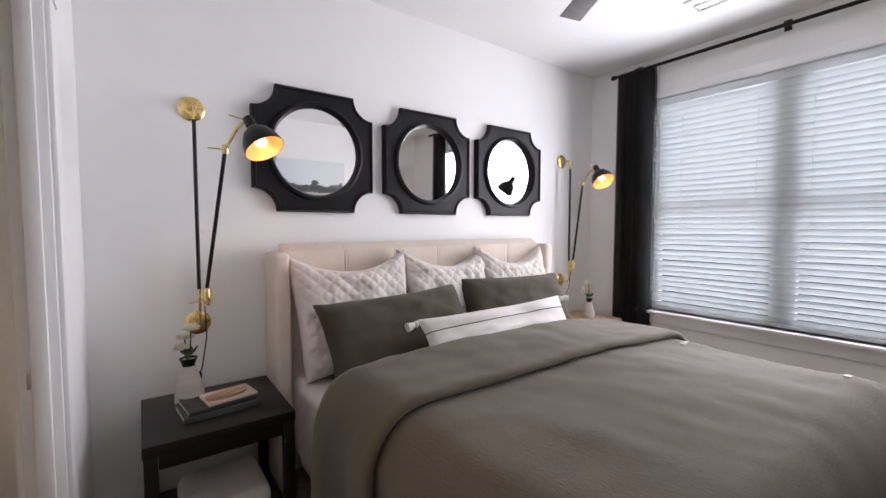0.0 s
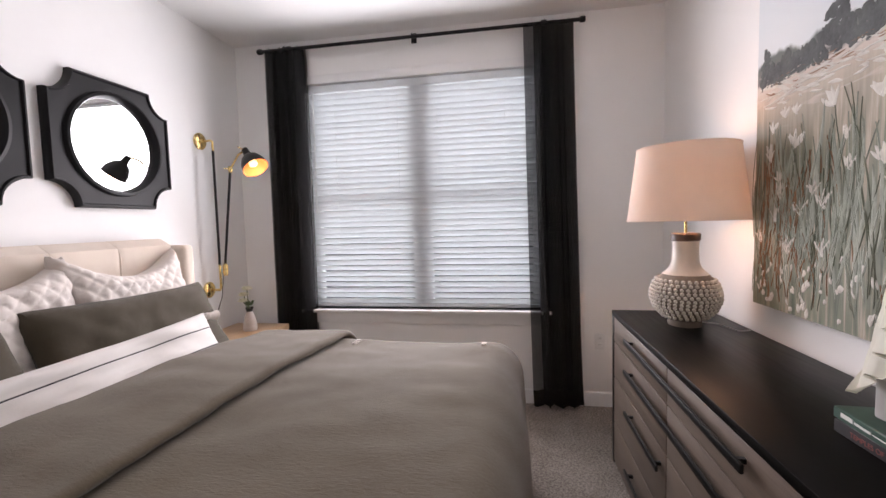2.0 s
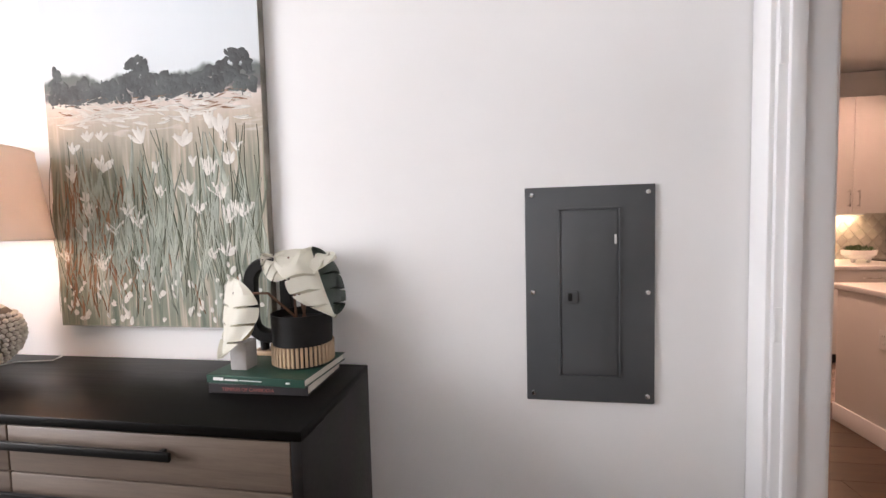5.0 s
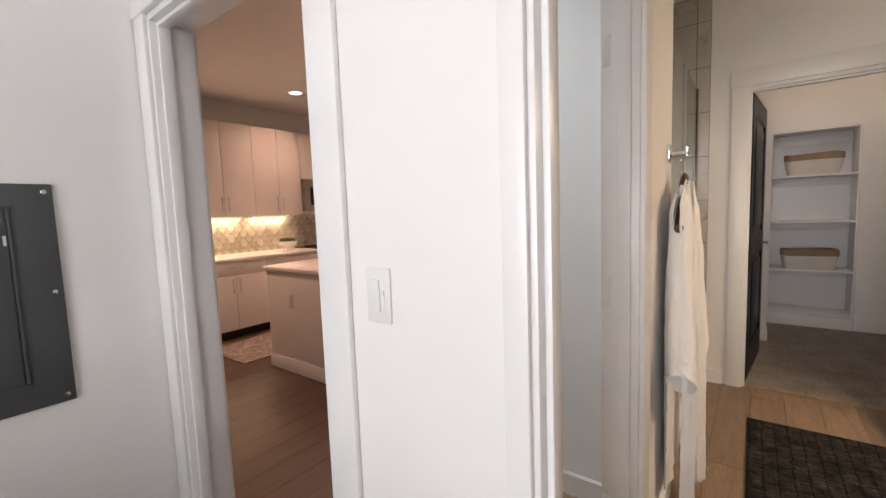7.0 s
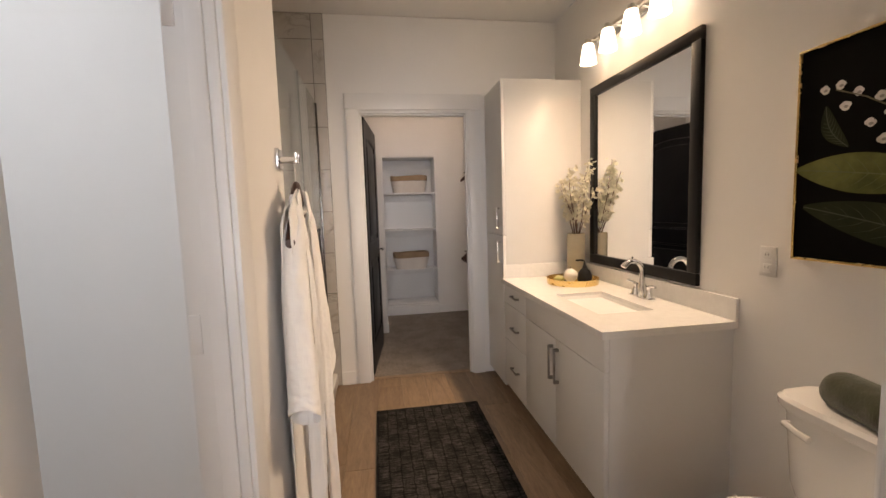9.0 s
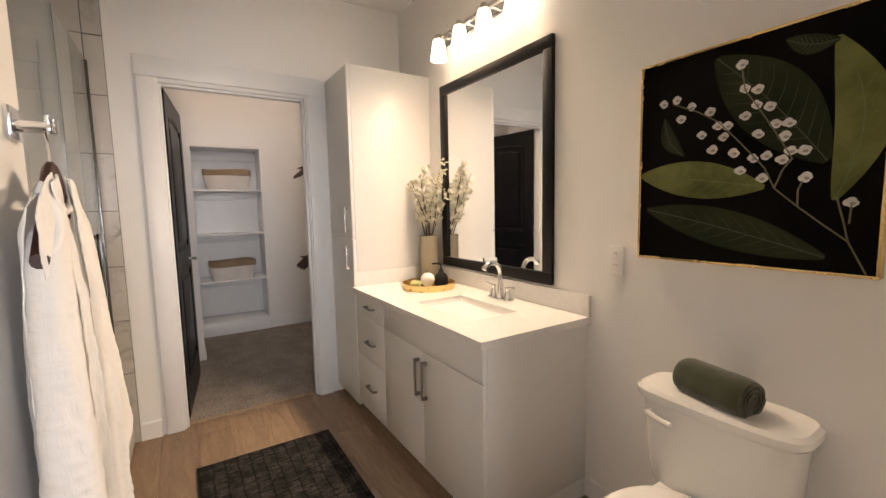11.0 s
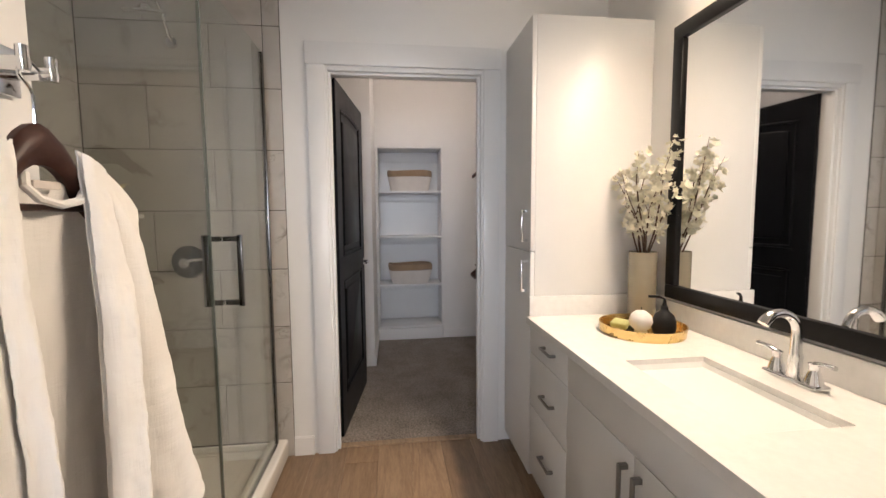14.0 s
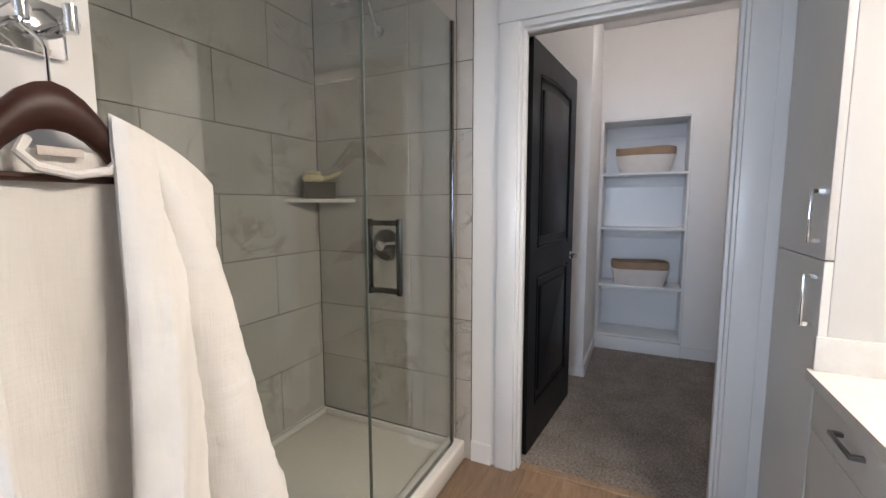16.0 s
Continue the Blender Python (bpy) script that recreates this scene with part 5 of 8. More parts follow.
def lettering(text, size, m, material, parent, label):
    cu = bpy.data.curves.new("title", "FONT")
    cu.body, cu.size, cu.extrude = text, size, 0.0003
    tmp = new("title", cu)
    me = bpy.data.meshes.new_from_object(tmp.evaluated_get(bpy.context.evaluated_depsgraph_get()))
    bpy.data.objects.remove(tmp)
    me.materials.append(material)
    me.transform(m)
    ob = new("title", me)
    ob.parent = parent
    ob.matrix_parent_inverse = Matrix.Translation(-parent.location)
    ob["label"] = label
    return ob


# spines face the room (+y), so the letters read from there
lettering("TEMPLES OF CAMBODIA", 0.0155, pose(BKX, BKY, DH, 0, 0, 181) @ pose(-0.115, -0.1280, 0.009, 90), REDINK, b1, "dull red book title")
for k, (xa, xb, za, zb) in enumerate(((-0.140, -0.105, 0.010, 0.019), (-0.100, -0.055, 0.011, 0.016), (-0.050, 0.025, 0.0125, 0.0145), (0.105, 0.118, 0.011, 0.016))):
    part("title_line", box(xa, xb, -0.1360, -0.1347, za, zb, 0, 1, pose(BKX - 0.005, BKY, DH + 0.030, 0, 0, 177)), INK, b2, "white script too small to read")
PTX, PTY = 1.259, -0.615
pot = thing("planter", "black ceramic planter with a ribbed natural band holding a variegated plant", "planter", (PTX, PTY, DH + 0.056))
PZ = DH + 0.0565
POT = surface("matte_black_ceramic", (0.008, 0.008, 0.008), (0.015, 0.0145, 0.0145), 10, 0.55, 0.1, spec=0.25, fine=120, strength=0.1)
part("pot_body", lathe([(0.0, 0.0), (0.086, 0.0), (0.092, 0.008), (0.094, 0.07), (0.097, 0.165), (0.092, 0.165), (0.088, 0.14), (0.0, 0.135)], 48, (PTX, PTY, PZ)), POT, pot)
CLAY = surface("bare_clay", (0.42, 0.30, 0.19), (0.52, 0.39, 0.27), 20, 0.8, 0.05, fine=100, strength=0.2)
rib_me = finish("rib", box(-0.0042, 0.0042, -0.004, 0.004, 0.006, 0.068, 0.001, 1), CLAY)
for i in range(44):
    a = 2 * math.pi * i / 44
    o = new("rib", rib_me)
    o.parent, o.matrix_parent_inverse = pot, Matrix.Translation(-pot.location)
    o.matrix_basis = Matrix.Translation((PTX + 0.0955 * math.cos(a), PTY + 0.0955 * math.sin(a), PZ)) @ Matrix.Rotation(a + math.pi / 2, 4, "Z")
SOIL = surface("soil", (0.02, 0.014, 0.01), (0.045, 0.033, 0.024), 60, 0.95, 0.05, fine=80, strength=1.0, dist=0.01)
part("soil", lathe([(0.0, 0.134), (0.0885, 0.137)], 32, (PTX, PTY, PZ), False), SOIL, pot)
MONW = translucent("white_leaf", (0.74, 0.72, 0.62), 0.25, 0.5)
MOND = surface("dark_leaf", (0.012, 0.022, 0.016), (0.024, 0.04, 0.028), 9, 0.35, 0.1, strength=0.1)
PETIOLE = surface("brown_stem", (0.10, 0.045, 0.03), (0.18, 0.09, 0.05), 12, 0.5, 0.1, strength=0.1)


def monstera(m, size, split=True):
    """Heart-shaped leaf with deep slots, folded along its midrib; returns the two halves."""
    halves = []
    for s in (-1, 1):
        bm = bmesh.new()
        n = 54
        prev = None
        for i in range(n + 1):
            t = i / n
            w = 0.48 * size * (math.sin(math.pi * min(1, t * 1.02)) ** 0.55) * (1 - 0.32 * t)
            slot = split and 0.25 < t < 0.9 and i % 12 == 7
            edge = w * (0.40 if slot else 1.0)
            z = size * (t - 0.12) - (0.10 * size * (1 - t) ** 3)
            row = []
            for k in range(5):
                q = k / 4
                row.append(bm.verts.new(m @ Vector((s * edge * q, -0.32 * edge * q * q + 0.10 * size * t * t - 0.06 * size * math.sin(5 * q + 6 * t) * q, z - 0.14 * edge * q))))
            if prev:
                for k in range(4):
                    bm.faces.new((prev[k], prev[k + 1], row[k + 1], row[k]))
            prev = row
        halves.append(bm)
    return halves


base = Vector((PTX, PTY, PZ + 0.135))


def leaf_frame(origin, along, up):
    """Axes for a leaf: z runs to its tip, y is its upper side."""
    z = Vector(along).normalized()
    x = Vector(up).cross(z).normalized()
    y = z.cross(x)
    m = Matrix((x, y, z)).transposed().to_4x4()
    m.translation = origin
    return m


for at, along, up, size, mats in (((1.424, -0.502, 1.165), (0.05, 0.10, -1.0), (0.45, 0.85, 0.1), 0.222, (MONW, MONW)), ((1.325, -0.662, 1.262), (-0.95, -0.02, -0.10), (0.0, 0.55, 0.83), 0.20, (MONW, MONW)),
                                  ((1.225, -0.655, 1.245), (-0.40, 0.35, -0.80), (-0.55, 0.45, 0.60), 0.245, (MONW, MOND)), ((1.335, -0.66, 1.215), (0.75, -0.05, 0.40), (-0.1, 0.6, 0.7), 0.12, (MONW, MONW))):
    at = Vector(at)
    part("petiole", tube([base + Vector((0.02 * along[0], 0.01, 0)), base * 0.5 + at * 0.5 + Vector((0, 0, 0.045)), at], 0.0042, 7), PETIOLE, pot)
    for bmh, mt in zip(monstera(leaf_frame(at, along, up), size), mats):
        part("leaf", bmh, mt, pot, "white variegated split leaf" if mt is MONW else "dark green half of a variegated leaf")


def stadium(w, h, n=14):
    r = w / 2
    return [(r * math.cos(math.pi * i / n), h / 2 - r + r * math.sin(math.pi * i / n)) for i in range(n + 1)] + [(-r * math.cos(math.pi * i / n), -h / 2 + r - r * math.sin(math.pi * i / n)) for i in range(n + 1)]


def loop_solid(outer, inner, depth):
    bm = bmesh.new()
    rings = []
    order = [(outer, 0.96, -1.0), (outer, 1.0, -0.6), (outer, 1.0, 0.6), (outer, 0.96, 1.0), (inner, 1.06, 1.0), (inner, 1.0, 0.6), (inner, 1.0, -0.6), (inner, 1.06, -1.0)]
    for pts, s, y in order:
        rings.append([bm.verts.new((x * s, y * depth / 2, z * s)) for x, z in pts])
    n = len(outer)
    for a, b in zip(rings, rings[1:] + rings[:1]):
        for i in range(n):
            bm.faces.new((a[i], a[(i + 1) % n], b[(i + 1) % n], b[i]))
    return bm


sculpture = thing("loop_sculpture", "matte black loop sculpture on two feet on a wooden base", "sculpture", (1.415, -0.683, DH + 0.0565))
lp = loop_solid(stadium(0.158, 0.30), stadium(0.080, 0.215), 0.055)
lp.transform(pose(1.415, -0.683, DH + 0.248, 0, 0, 16))
part("loop", lp, POT, sculpture)
for dx in (-0.022, 0.022):
    part("foot", lathe([(0.014, 0.0), (0.016, 0.05)], 14, (1.415 + dx, -0.683 + dx * 0.28, DH + 0.072)), POT, sculpture)
part("base", box(1.358, 1.472, -0.716, -0.650, DH + 0.0565, DH + 0.0725, 0.003), OAKTOP, sculpture)
CONCRETE = surface("pale_concrete", (0.34, 0.33, 0.32), (0.44, 0.43, 0.42), 12, 0.85, 0.05, fine=100, strength=0.3)
solid("concrete_block", box(1.393, 1.449, -0.563, -0.507, DH + 0.0565, DH + 0.145, 0.003), CONCRETE, "pale concrete block on the green book", "ornament")
DISCGOLD = surface("pale_gold", (0.62, 0.52, 0.30), (0.74, 0.64, 0.42), 8, 0.35, 0.1, metal=0.3, fine=90, strength=0.2)
solid("disc_ornament", lathe([(0.012, -0.008), (0.05, -0.01), (0.052, 0.0), (0.05, 0.01), (0.012, 0.008), (0.012, -0.008)], 32, cap=False, m=Matrix.Translation((1.421, -0.535, DH + 0.1965)) @ Matrix.Rotation(radians(90), 4, "Y")), DISCGOLD, "pale gold disc ornament standing on the concrete block", "ornament")

# electrical panel, switches, outlets
panel = thing("electrical_panel", "dark grey metal breaker panel set in the wall", "electrical panel", (0.326, YP, 0.76))
EX0, EX1, EZ0, EZ1 = 0.124, 0.529, 0.76, 1.473
part("flange", box(EX0, EX1, YP, YP + 0.012, EZ0, EZ1, 0.004), PANELGREY, panel)
for a in ((EX0 + 0.105, EX0 + 0.112, EZ0 + 0.09, EZ1 - 0.075), (EX1 - 0.112, EX1 - 0.105, EZ0 + 0.09, EZ1 - 0.075)):
    part("cover_rib", box(a[0], a[1], YP + 0.0122, YP + 0.018, a[2], a[3], 0.002), PANELGREY, panel)
for z0, z1 in ((EZ0 + 0.083, EZ0 + 0.09), (EZ1 - 0.075, EZ1 - 0.068)):
    part("cover_rib", box(EX0 + 0.105, EX1 - 0.105, YP + 0.0122, YP + 0.018, z0, z1, 0.002), PANELGREY, panel)
part("cover_door", box(EX0 + 0.116, EX1 - 0.116, YP + 0.0124, YP + 0.0165, EZ0 + 0.094, EZ1 - 0.079, 0.002), PANELGREY, panel)
part("latch", box(EX1 - 0.165, EX1 - 0.118, YP + 0.0167, YP + 0.022, 1.09, 1.135, 0.002), PANELGREY, panel)
part("latch_slot", box(EX1 - 0.148, EX1 - 0.134, YP + 0.0222, YP + 0.0235, 1.10, 1.126, 0.001), BLACKMETAL, panel)
part("label_tab", box(EX0 + 0.118, EX0 + 0.125, YP + 0.0167, YP + 0.018, 1.285, 1.315), PLASTIC, panel, "small white tab")
for x in (EX0 + 0.022, EX1 - 0.022):
    for z in (EZ0 + 0.025, (EZ0 + EZ1) / 2 + 0.01, EZ1 - 0.025):
        part("screw", lathe([(0.0, 0.004), (0.007, 0.003), (0.009, 0.0)], 12, m=pose(x, YP + 0.0121, z, -90)), CHROME, panel, "bright screw")

switch = thing("dimmer_switch", "white dimmer switch plate beside the doorways", "switch", (XS, 0.415, 1.165))
part("plate", box(XS, XS + 0.006, 0.378, 0.448, 1.107, 1.227, 0.003), PLASTIC, switch)
part("paddle", box(XS + 0.0062, XS + 0.010, 0.396, 0.420, 1.132, 1.202, 0.002), PLASTIC, switch)
part("slider_track", box(XS + 0.0062, XS + 0.0075, 0.425, 0.433, 1.132, 1.202, 0.001), TRIM, switch)
part("slider", box(XS + 0.0077, XS + 0.012, 0.424, 0.434, 1.17, 1.18, 0.001), PLASTIC, switch)


def outlet(name, m, label):
    """Duplex outlet in the xz plane facing +y."""
    e = thing(name, label, "outlet", (0, 0, 0), group="wall outlets")
    part("plate", box(-0.035, 0.035, 0, 0.006, -0.057, 0.057, 0.003), PLASTIC, e)
    for z in (-0.024, 0.024):
        part("receptacle", box(-0.017, 0.017, 0.0062, 0.0085, z - 0.016, z + 0.016, 0.002), PLASTIC, e)
        bm = bmesh.new()
        for x in (-0.006, 0.006):
            add_box(bm, x - 0.001, x + 0.001, 0.0086, 0.0089, z - 0.002, z + 0.008)
        part("slots", bm, BLACKMETAL, e)
    e.matrix_basis = m
    return e


outlet("outlet", pose(XW, -0.35, 0.476, 0, 0, 90), "white duplex outlet low on the bedroom wall")

# ceiling fan and air vent
FX, FY = 1.62, 0.86
fan = thing("ceiling_fan", "grey-bladed ceiling fan at rest", "ceiling fan", (FX, FY, CEILING))
part("canopy", lathe([(0.0, 0), (0.075, 0.0), (0.07, -0.03), (0.03, -0.055), (0.0, -0.055)], 28, (FX, FY, CEILING)), NICKEL, fan)
part("downrod", tube([(FX, FY, CEILING - 0.05), (FX, FY, CEILING - 0.16)], 0.012, 12), NICKEL, fan)
part("motor", lathe([(0.0, 0), (0.09, -0.005), (0.115, -0.03), (0.115, -0.09), (0.08, -0.125), (0, -0.13)], 32, (FX, FY, CEILING - 0.16)), NICKEL, fan)
BLADE = surface("fan_blade", (0.18, 0.175, 0.17), (0.24, 0.235, 0.23), 5, 0.5, 0.1, stretch=(1, 8, 1))
tipdir = math.degrees(math.atan2(1.46 - FY, 1.96 - FX))
for k in range(3):
    ang = tipdir + 120 * k
    b = box(0.12, 0.745, -0.06, 0.06, -0.004, 0.004, 0.003)
    for v in b.verts:
        v.co.y *= 0.72 + 0.28 * min(1, (v.co.x - 0.1) / 0.3)
    M = Matrix.Translation((FX, FY, CEILING - 0.24)) @ Matrix.Rotation(radians(ang), 4, "Z") @ Matrix.Rotation(radians(10), 4, "X")
    b.transform(M)
    part("blade", b, BLADE, fan)
    a = box(0.08, 0.2, -0.02, 0.02, 0.005, 0.011, 0.002)
    a.transform(M)
    part("blade_iron", a, NICKEL, fan)


def ceiling_vent(name, x0, x1, y0, y1, label):
    e = thing(name, label, "vent", ((x0 + x1) / 2, (y0 + y1) / 2, CEILING))
    z = CEILING
    for b in ((x0, x1, y0, y0 + 0.02), (x0, x1, y1 - 0.02, y1), (x0, x0 + 0.02, y0 + 0.02, y1 - 0.02), (x1 - 0.02, x1, y0 + 0.02, y1 - 0.02), ((x0 + x1) / 2 - 0.008, (x0 + x1) / 2 + 0.008, y0 + 0.02, y1 - 0.02)):
        part("vent_frame", box(*b, z - 0.010, z + 0.004, 0.002), TRIM, e)
    for i in range(9):
        y = y0 + 0.03 + (y1 - y0 - 0.06) * i / 8
        s = box(x0 + 0.02, x1 - 0.02, -0.009, 0.009, -0.001, 0.001)
        s.transform(pose(0, y, z - 0.006, 35))
        part("slat", s, TRIM, e)
    return e


ceiling_vent("ceiling_vent", 2.80, 3.0, 0.93, 1.29, "white louvred air vent in the bedroom ceiling")


# ---- bathroom: shower ----
SX0, SX1, SY0 = XC, -1.60, -0.18       # tile faces stand proud of these
structure("tile_backing", box(SX0 + 0.0005, SX1 - 0.0005, SY0 + 0.0005, SY0 + 0.006, 0.09, CEILING - 0.001), GROUT, "grey grout behind the shower wall tiles", "grout")
structure("tile_backing_west", box(SX0 + 0.0005, SX0 + 0.006, SY0 + 0.006, 0.785, 0.0, CEILING - 0.001), GROUT, "grey grout behind the shower end wall tiles", "grout")
structure("tile_backing_east", box(SX1 - 0.006, SX1 - 0.0005, SY0 + 0.006, 0.70, 0.09, CEILING - 0.001), GROUT, "grey grout behind the shower entry tiles", "grout")

pan = thing("shower_pan", "white acrylic shower pan with a low curb", "shower pan", (-2.36, 0.3, 0))
bm = box(SX0 + 0.012, SX1 - 0.012, SY0 + 0.012, 0.66, 0.0, 0.055, 0.004)
part("basin", bm, ACRYLIC, pan)
part("curb", box(SX0 + 0.012, SX1 - 0.001, 0.655, 0.755, 0.0, 0.105, 0.014, 3), ACRYLIC, pan)
part("rim", box(SX0 + 0.012, SX1 - 0.012, SY0 + 0.012, SY0 + 0.035, 0.055, 0.09, 0.006), ACRYLIC, pan)
part("rim", box(SX0 + 0.012, SX0 + 0.035, SY0 + 0.035, 0.655, 0.055, 0.09, 0.006), ACRYLIC, pan)
part("drain", lathe([(0, 0), (0.05, 0.0), (0.052, 0.003), (0, 0.004)], 24, (-2.35, 0.25, 0.0552)), CHROME, pan)

DARKSTEEL = surface("dark_brushed_steel", (0.16, 0.16, 0.155), (0.22, 0.22, 0.21), 8, 0.22, 0.05, metal=1.0, fine=300, strength=0.05)
encl = thing("shower_enclosure", "frameless clear glass shower screen and door with chrome trim", "shower screen", (-2.35, 0.71, 0.105))
for a, b in ((-1.602, -2.350), (-2.358, -3.03)):
    g = part("glass_panel", box(b, a, 0.706, 0.714, 0.116, 2.13), SHOWERGLASS, encl, "clear glass panel", False)
    g.visible_shadow = False
part("glass_edge", box(-2.3565, -2.3515, 0.705, 0.715, 0.116, 2.13), surface("glass_edge", (0.13, 0.155, 0.14), (0.17, 0.20, 0.18), 5, 0.15, 0.05, strength=0), encl, "green-grey polished glass edge")
part("wall_channel", box(-3.045, -3.03, 0.700, 0.720, 0.116, 2.13, 0.002), DARKSTEEL, encl)
part("wall_channel", box(-1.6015, -1.6065 - 0.01, 0.698, 0.722, 0.116, 2.13, 0.002), CHROME, encl)
part("sill_channel", box(-3.03, -1.61, 0.700, 0.720, 0.1055, 0.1158, 0.002), CHROME, encl)
for s in (-1, 1):
    y = 0.71 + s * 0.062
    bar = box(-2.46 - 0.009, -2.46 + 0.009, y - 0.009, y + 0.009, 0.985, 1.255, 0.002)
    for z in (1.0, 1.24):
        add_box(bar, -2.469, -2.451, min(y, 0.71 + s * 0.005), max(y, 0.71 + s * 0.005), z - 0.009, z + 0.009)
    part("door_pull", bar, DARKSTEEL, encl, "square dark brushed metal pull")

head = thing("wall_shower", "chrome shower head on a curved arm", "shower head", (XC, 0.27, 2.2))
part("escutcheon", lathe([(0, 0), (0.03, 0.0), (0.026, 0.01), (0.0, 0.012)], 24, m=pose(XC + 0.012, 0.27, 2.185, 0, 90)), CHROME, head)
part("arm", tube([(XC + 0.012, 0.275, 2.185), (XC + 0.05, 0.275, 2.205), (XC + 0.10, 0.278, 2.275), (XC + 0.16, 0.285, 2.315), (XC + 0.22, 0.29, 2.30), (XC + 0.27, 0.295, 2.245)], 0.009, 10), CHROME, head)
part("spray_face", lathe([(0, 0.03), (0.018, 0.03), (0.03, 0.012), (0.085, 0.006), (0.088, 0.0), (0.082, -0.006), (0, -0.006)], 32, m=pose(XC + 0.285, 0.30, 2.205, 0, 18)), CHROME, head)
valve = thing("shower_valve", "round chrome shower valve with a lever handle", "valve", (XC, 0.29, 1.10))
part("valve_plate", lathe([(0, 0), (0.085, 0.0), (0.085, 0.004), (0.075, 0.010), (0.0, 0.012)], 36, m=pose(XC + 0.012, 0.295, 1.09, 0, 90)), DARKSTEEL, valve)
part("valve_hub", lathe([(0, 0), (0.028, 0.0), (0.026, 0.05), (0.0, 0.052)], 24, m=pose(XC + 0.022, 0.295, 1.09, 0, 90)), CHROME, valve)
part("lever", tube([(XC + 0.06, 0.295, 1.09), (XC + 0.07, 0.335, 1.105), (XC + 0.072, 0.385, 1.108)], [0.010, 0.008, 0.006], 10), CHROME, valve)

def turned(bm, m):
    bm.transform(m)
    return bm


shelf_bm = bmesh.new()
pts = [(0, 0), (0.26, 0), (0.245, 0.02), (0.02, 0.245), (0, 0.26)]
lo = [shelf_bm.verts.new((SX0 + 0.011 + x, SY0 + 0.011 + y, 1.318)) for x, y in pts]
hi = [shelf_bm.verts.new((SX0 + 0.011 + x, SY0 + 0.011 + y, 1.338)) for x, y in pts]
shelf_bm.faces.new(lo[::-1]), shelf_bm.faces.new(hi)
for i in range(5):
    shelf_bm.faces.new((lo[i], lo[(i + 1) % 5], hi[(i + 1) % 5], hi[i]))
solid("corner_shelf", shelf_bm, ACRYLIC, "white stone corner shelf in the shower", "shelf", smooth=False)
solid("soap_box", turned(box(-0.082, 0.082, -0.036, 0.036, 0.0, 0.088, 0.006), pose(-3.006, -0.062, 1.3382, 0, 0, 135)), surface("woven_box", (0.05, 0.045, 0.03), (0.10, 0.09, 0.06), 60, 0.8, 0.1, fine=90, strength=0.5), "small dark woven box on the shower shelf", "box")
brush = thing("bath_brush", "round wooden bath brush lying on the woven box", "brush", (-2.985, -0.085, 1.427))
BRUSHWOOD = surface("pale_beech", (0.60, 0.51, 0.27), (0.70, 0.61, 0.36), 8, 0.5, 0.1, fine=60, strength=0.1)
BM = pose(-2.975, -0.077, 1.4275, 0, 0, 128)
part("brush_head", lathe([(0, 0), (0.046, 0.002), (0.054, 0.012), (0.054, 0.026), (0.046, 0.034), (0, 0.036)], 28, m=BM), BRUSHWOOD, brush)
part("bristles", lathe([(0.0, 0.0), (0.036, 0.0), (0.041, 0.014), (0.036, 0.019), (0.0, 0.017)], 24, m=BM @ pose(0, 0, 0.0355)), surface("bristle", (0.62, 0.55, 0.36), (0.70, 0.63, 0.44), 60, 0.9, 0.05, fine=200, strength=1.0), brush, "cream bristles")
part("brush_handle", tube([BM @ Vector(q) for q in ((0.050, 0, 0.019), (0.085, 0, 0.026), (0.118, 0, 0.040), (0.142, 0, 0.052))], [0.013, 0.011, 0.015, 0.008], 12), BRUSHWOOD, brush)
part("cord", tube([BM @ Vector(q) for q in ((0.141, 0, 0.052), (0.152, 0.004, 0.060), (0.166, 0.002, 0.052))], 0.002, 6), BRUSHWOOD, brush, "thin hanging cord")

# ---- bathroom: robe on its hook ----
hook = thing("robe_hook", "chrome double robe hook on the bathroom wall", "hook", (-1.52, YR, 1.54))
part("hook_plate", box(-1.565, -1.475, YR, YR + 0.012, 1.507, 1.580, 0.003), CHROME, hook, "square chrome wall plate")
for x in (-1.545, -1.495):
    part("hook_arm", tube([(x, YR + 0.010, 1.540), (x, YR + 0.062, 1.540), (x, YR + 0.074, 1.541)], 0.010, 12), CHROME, hook)
    part("hook_peg", tube([(x, YR + 0.070, 1.529), (x, YR + 0.070, 1.564)], 0.008, 12), CHROME, hook)


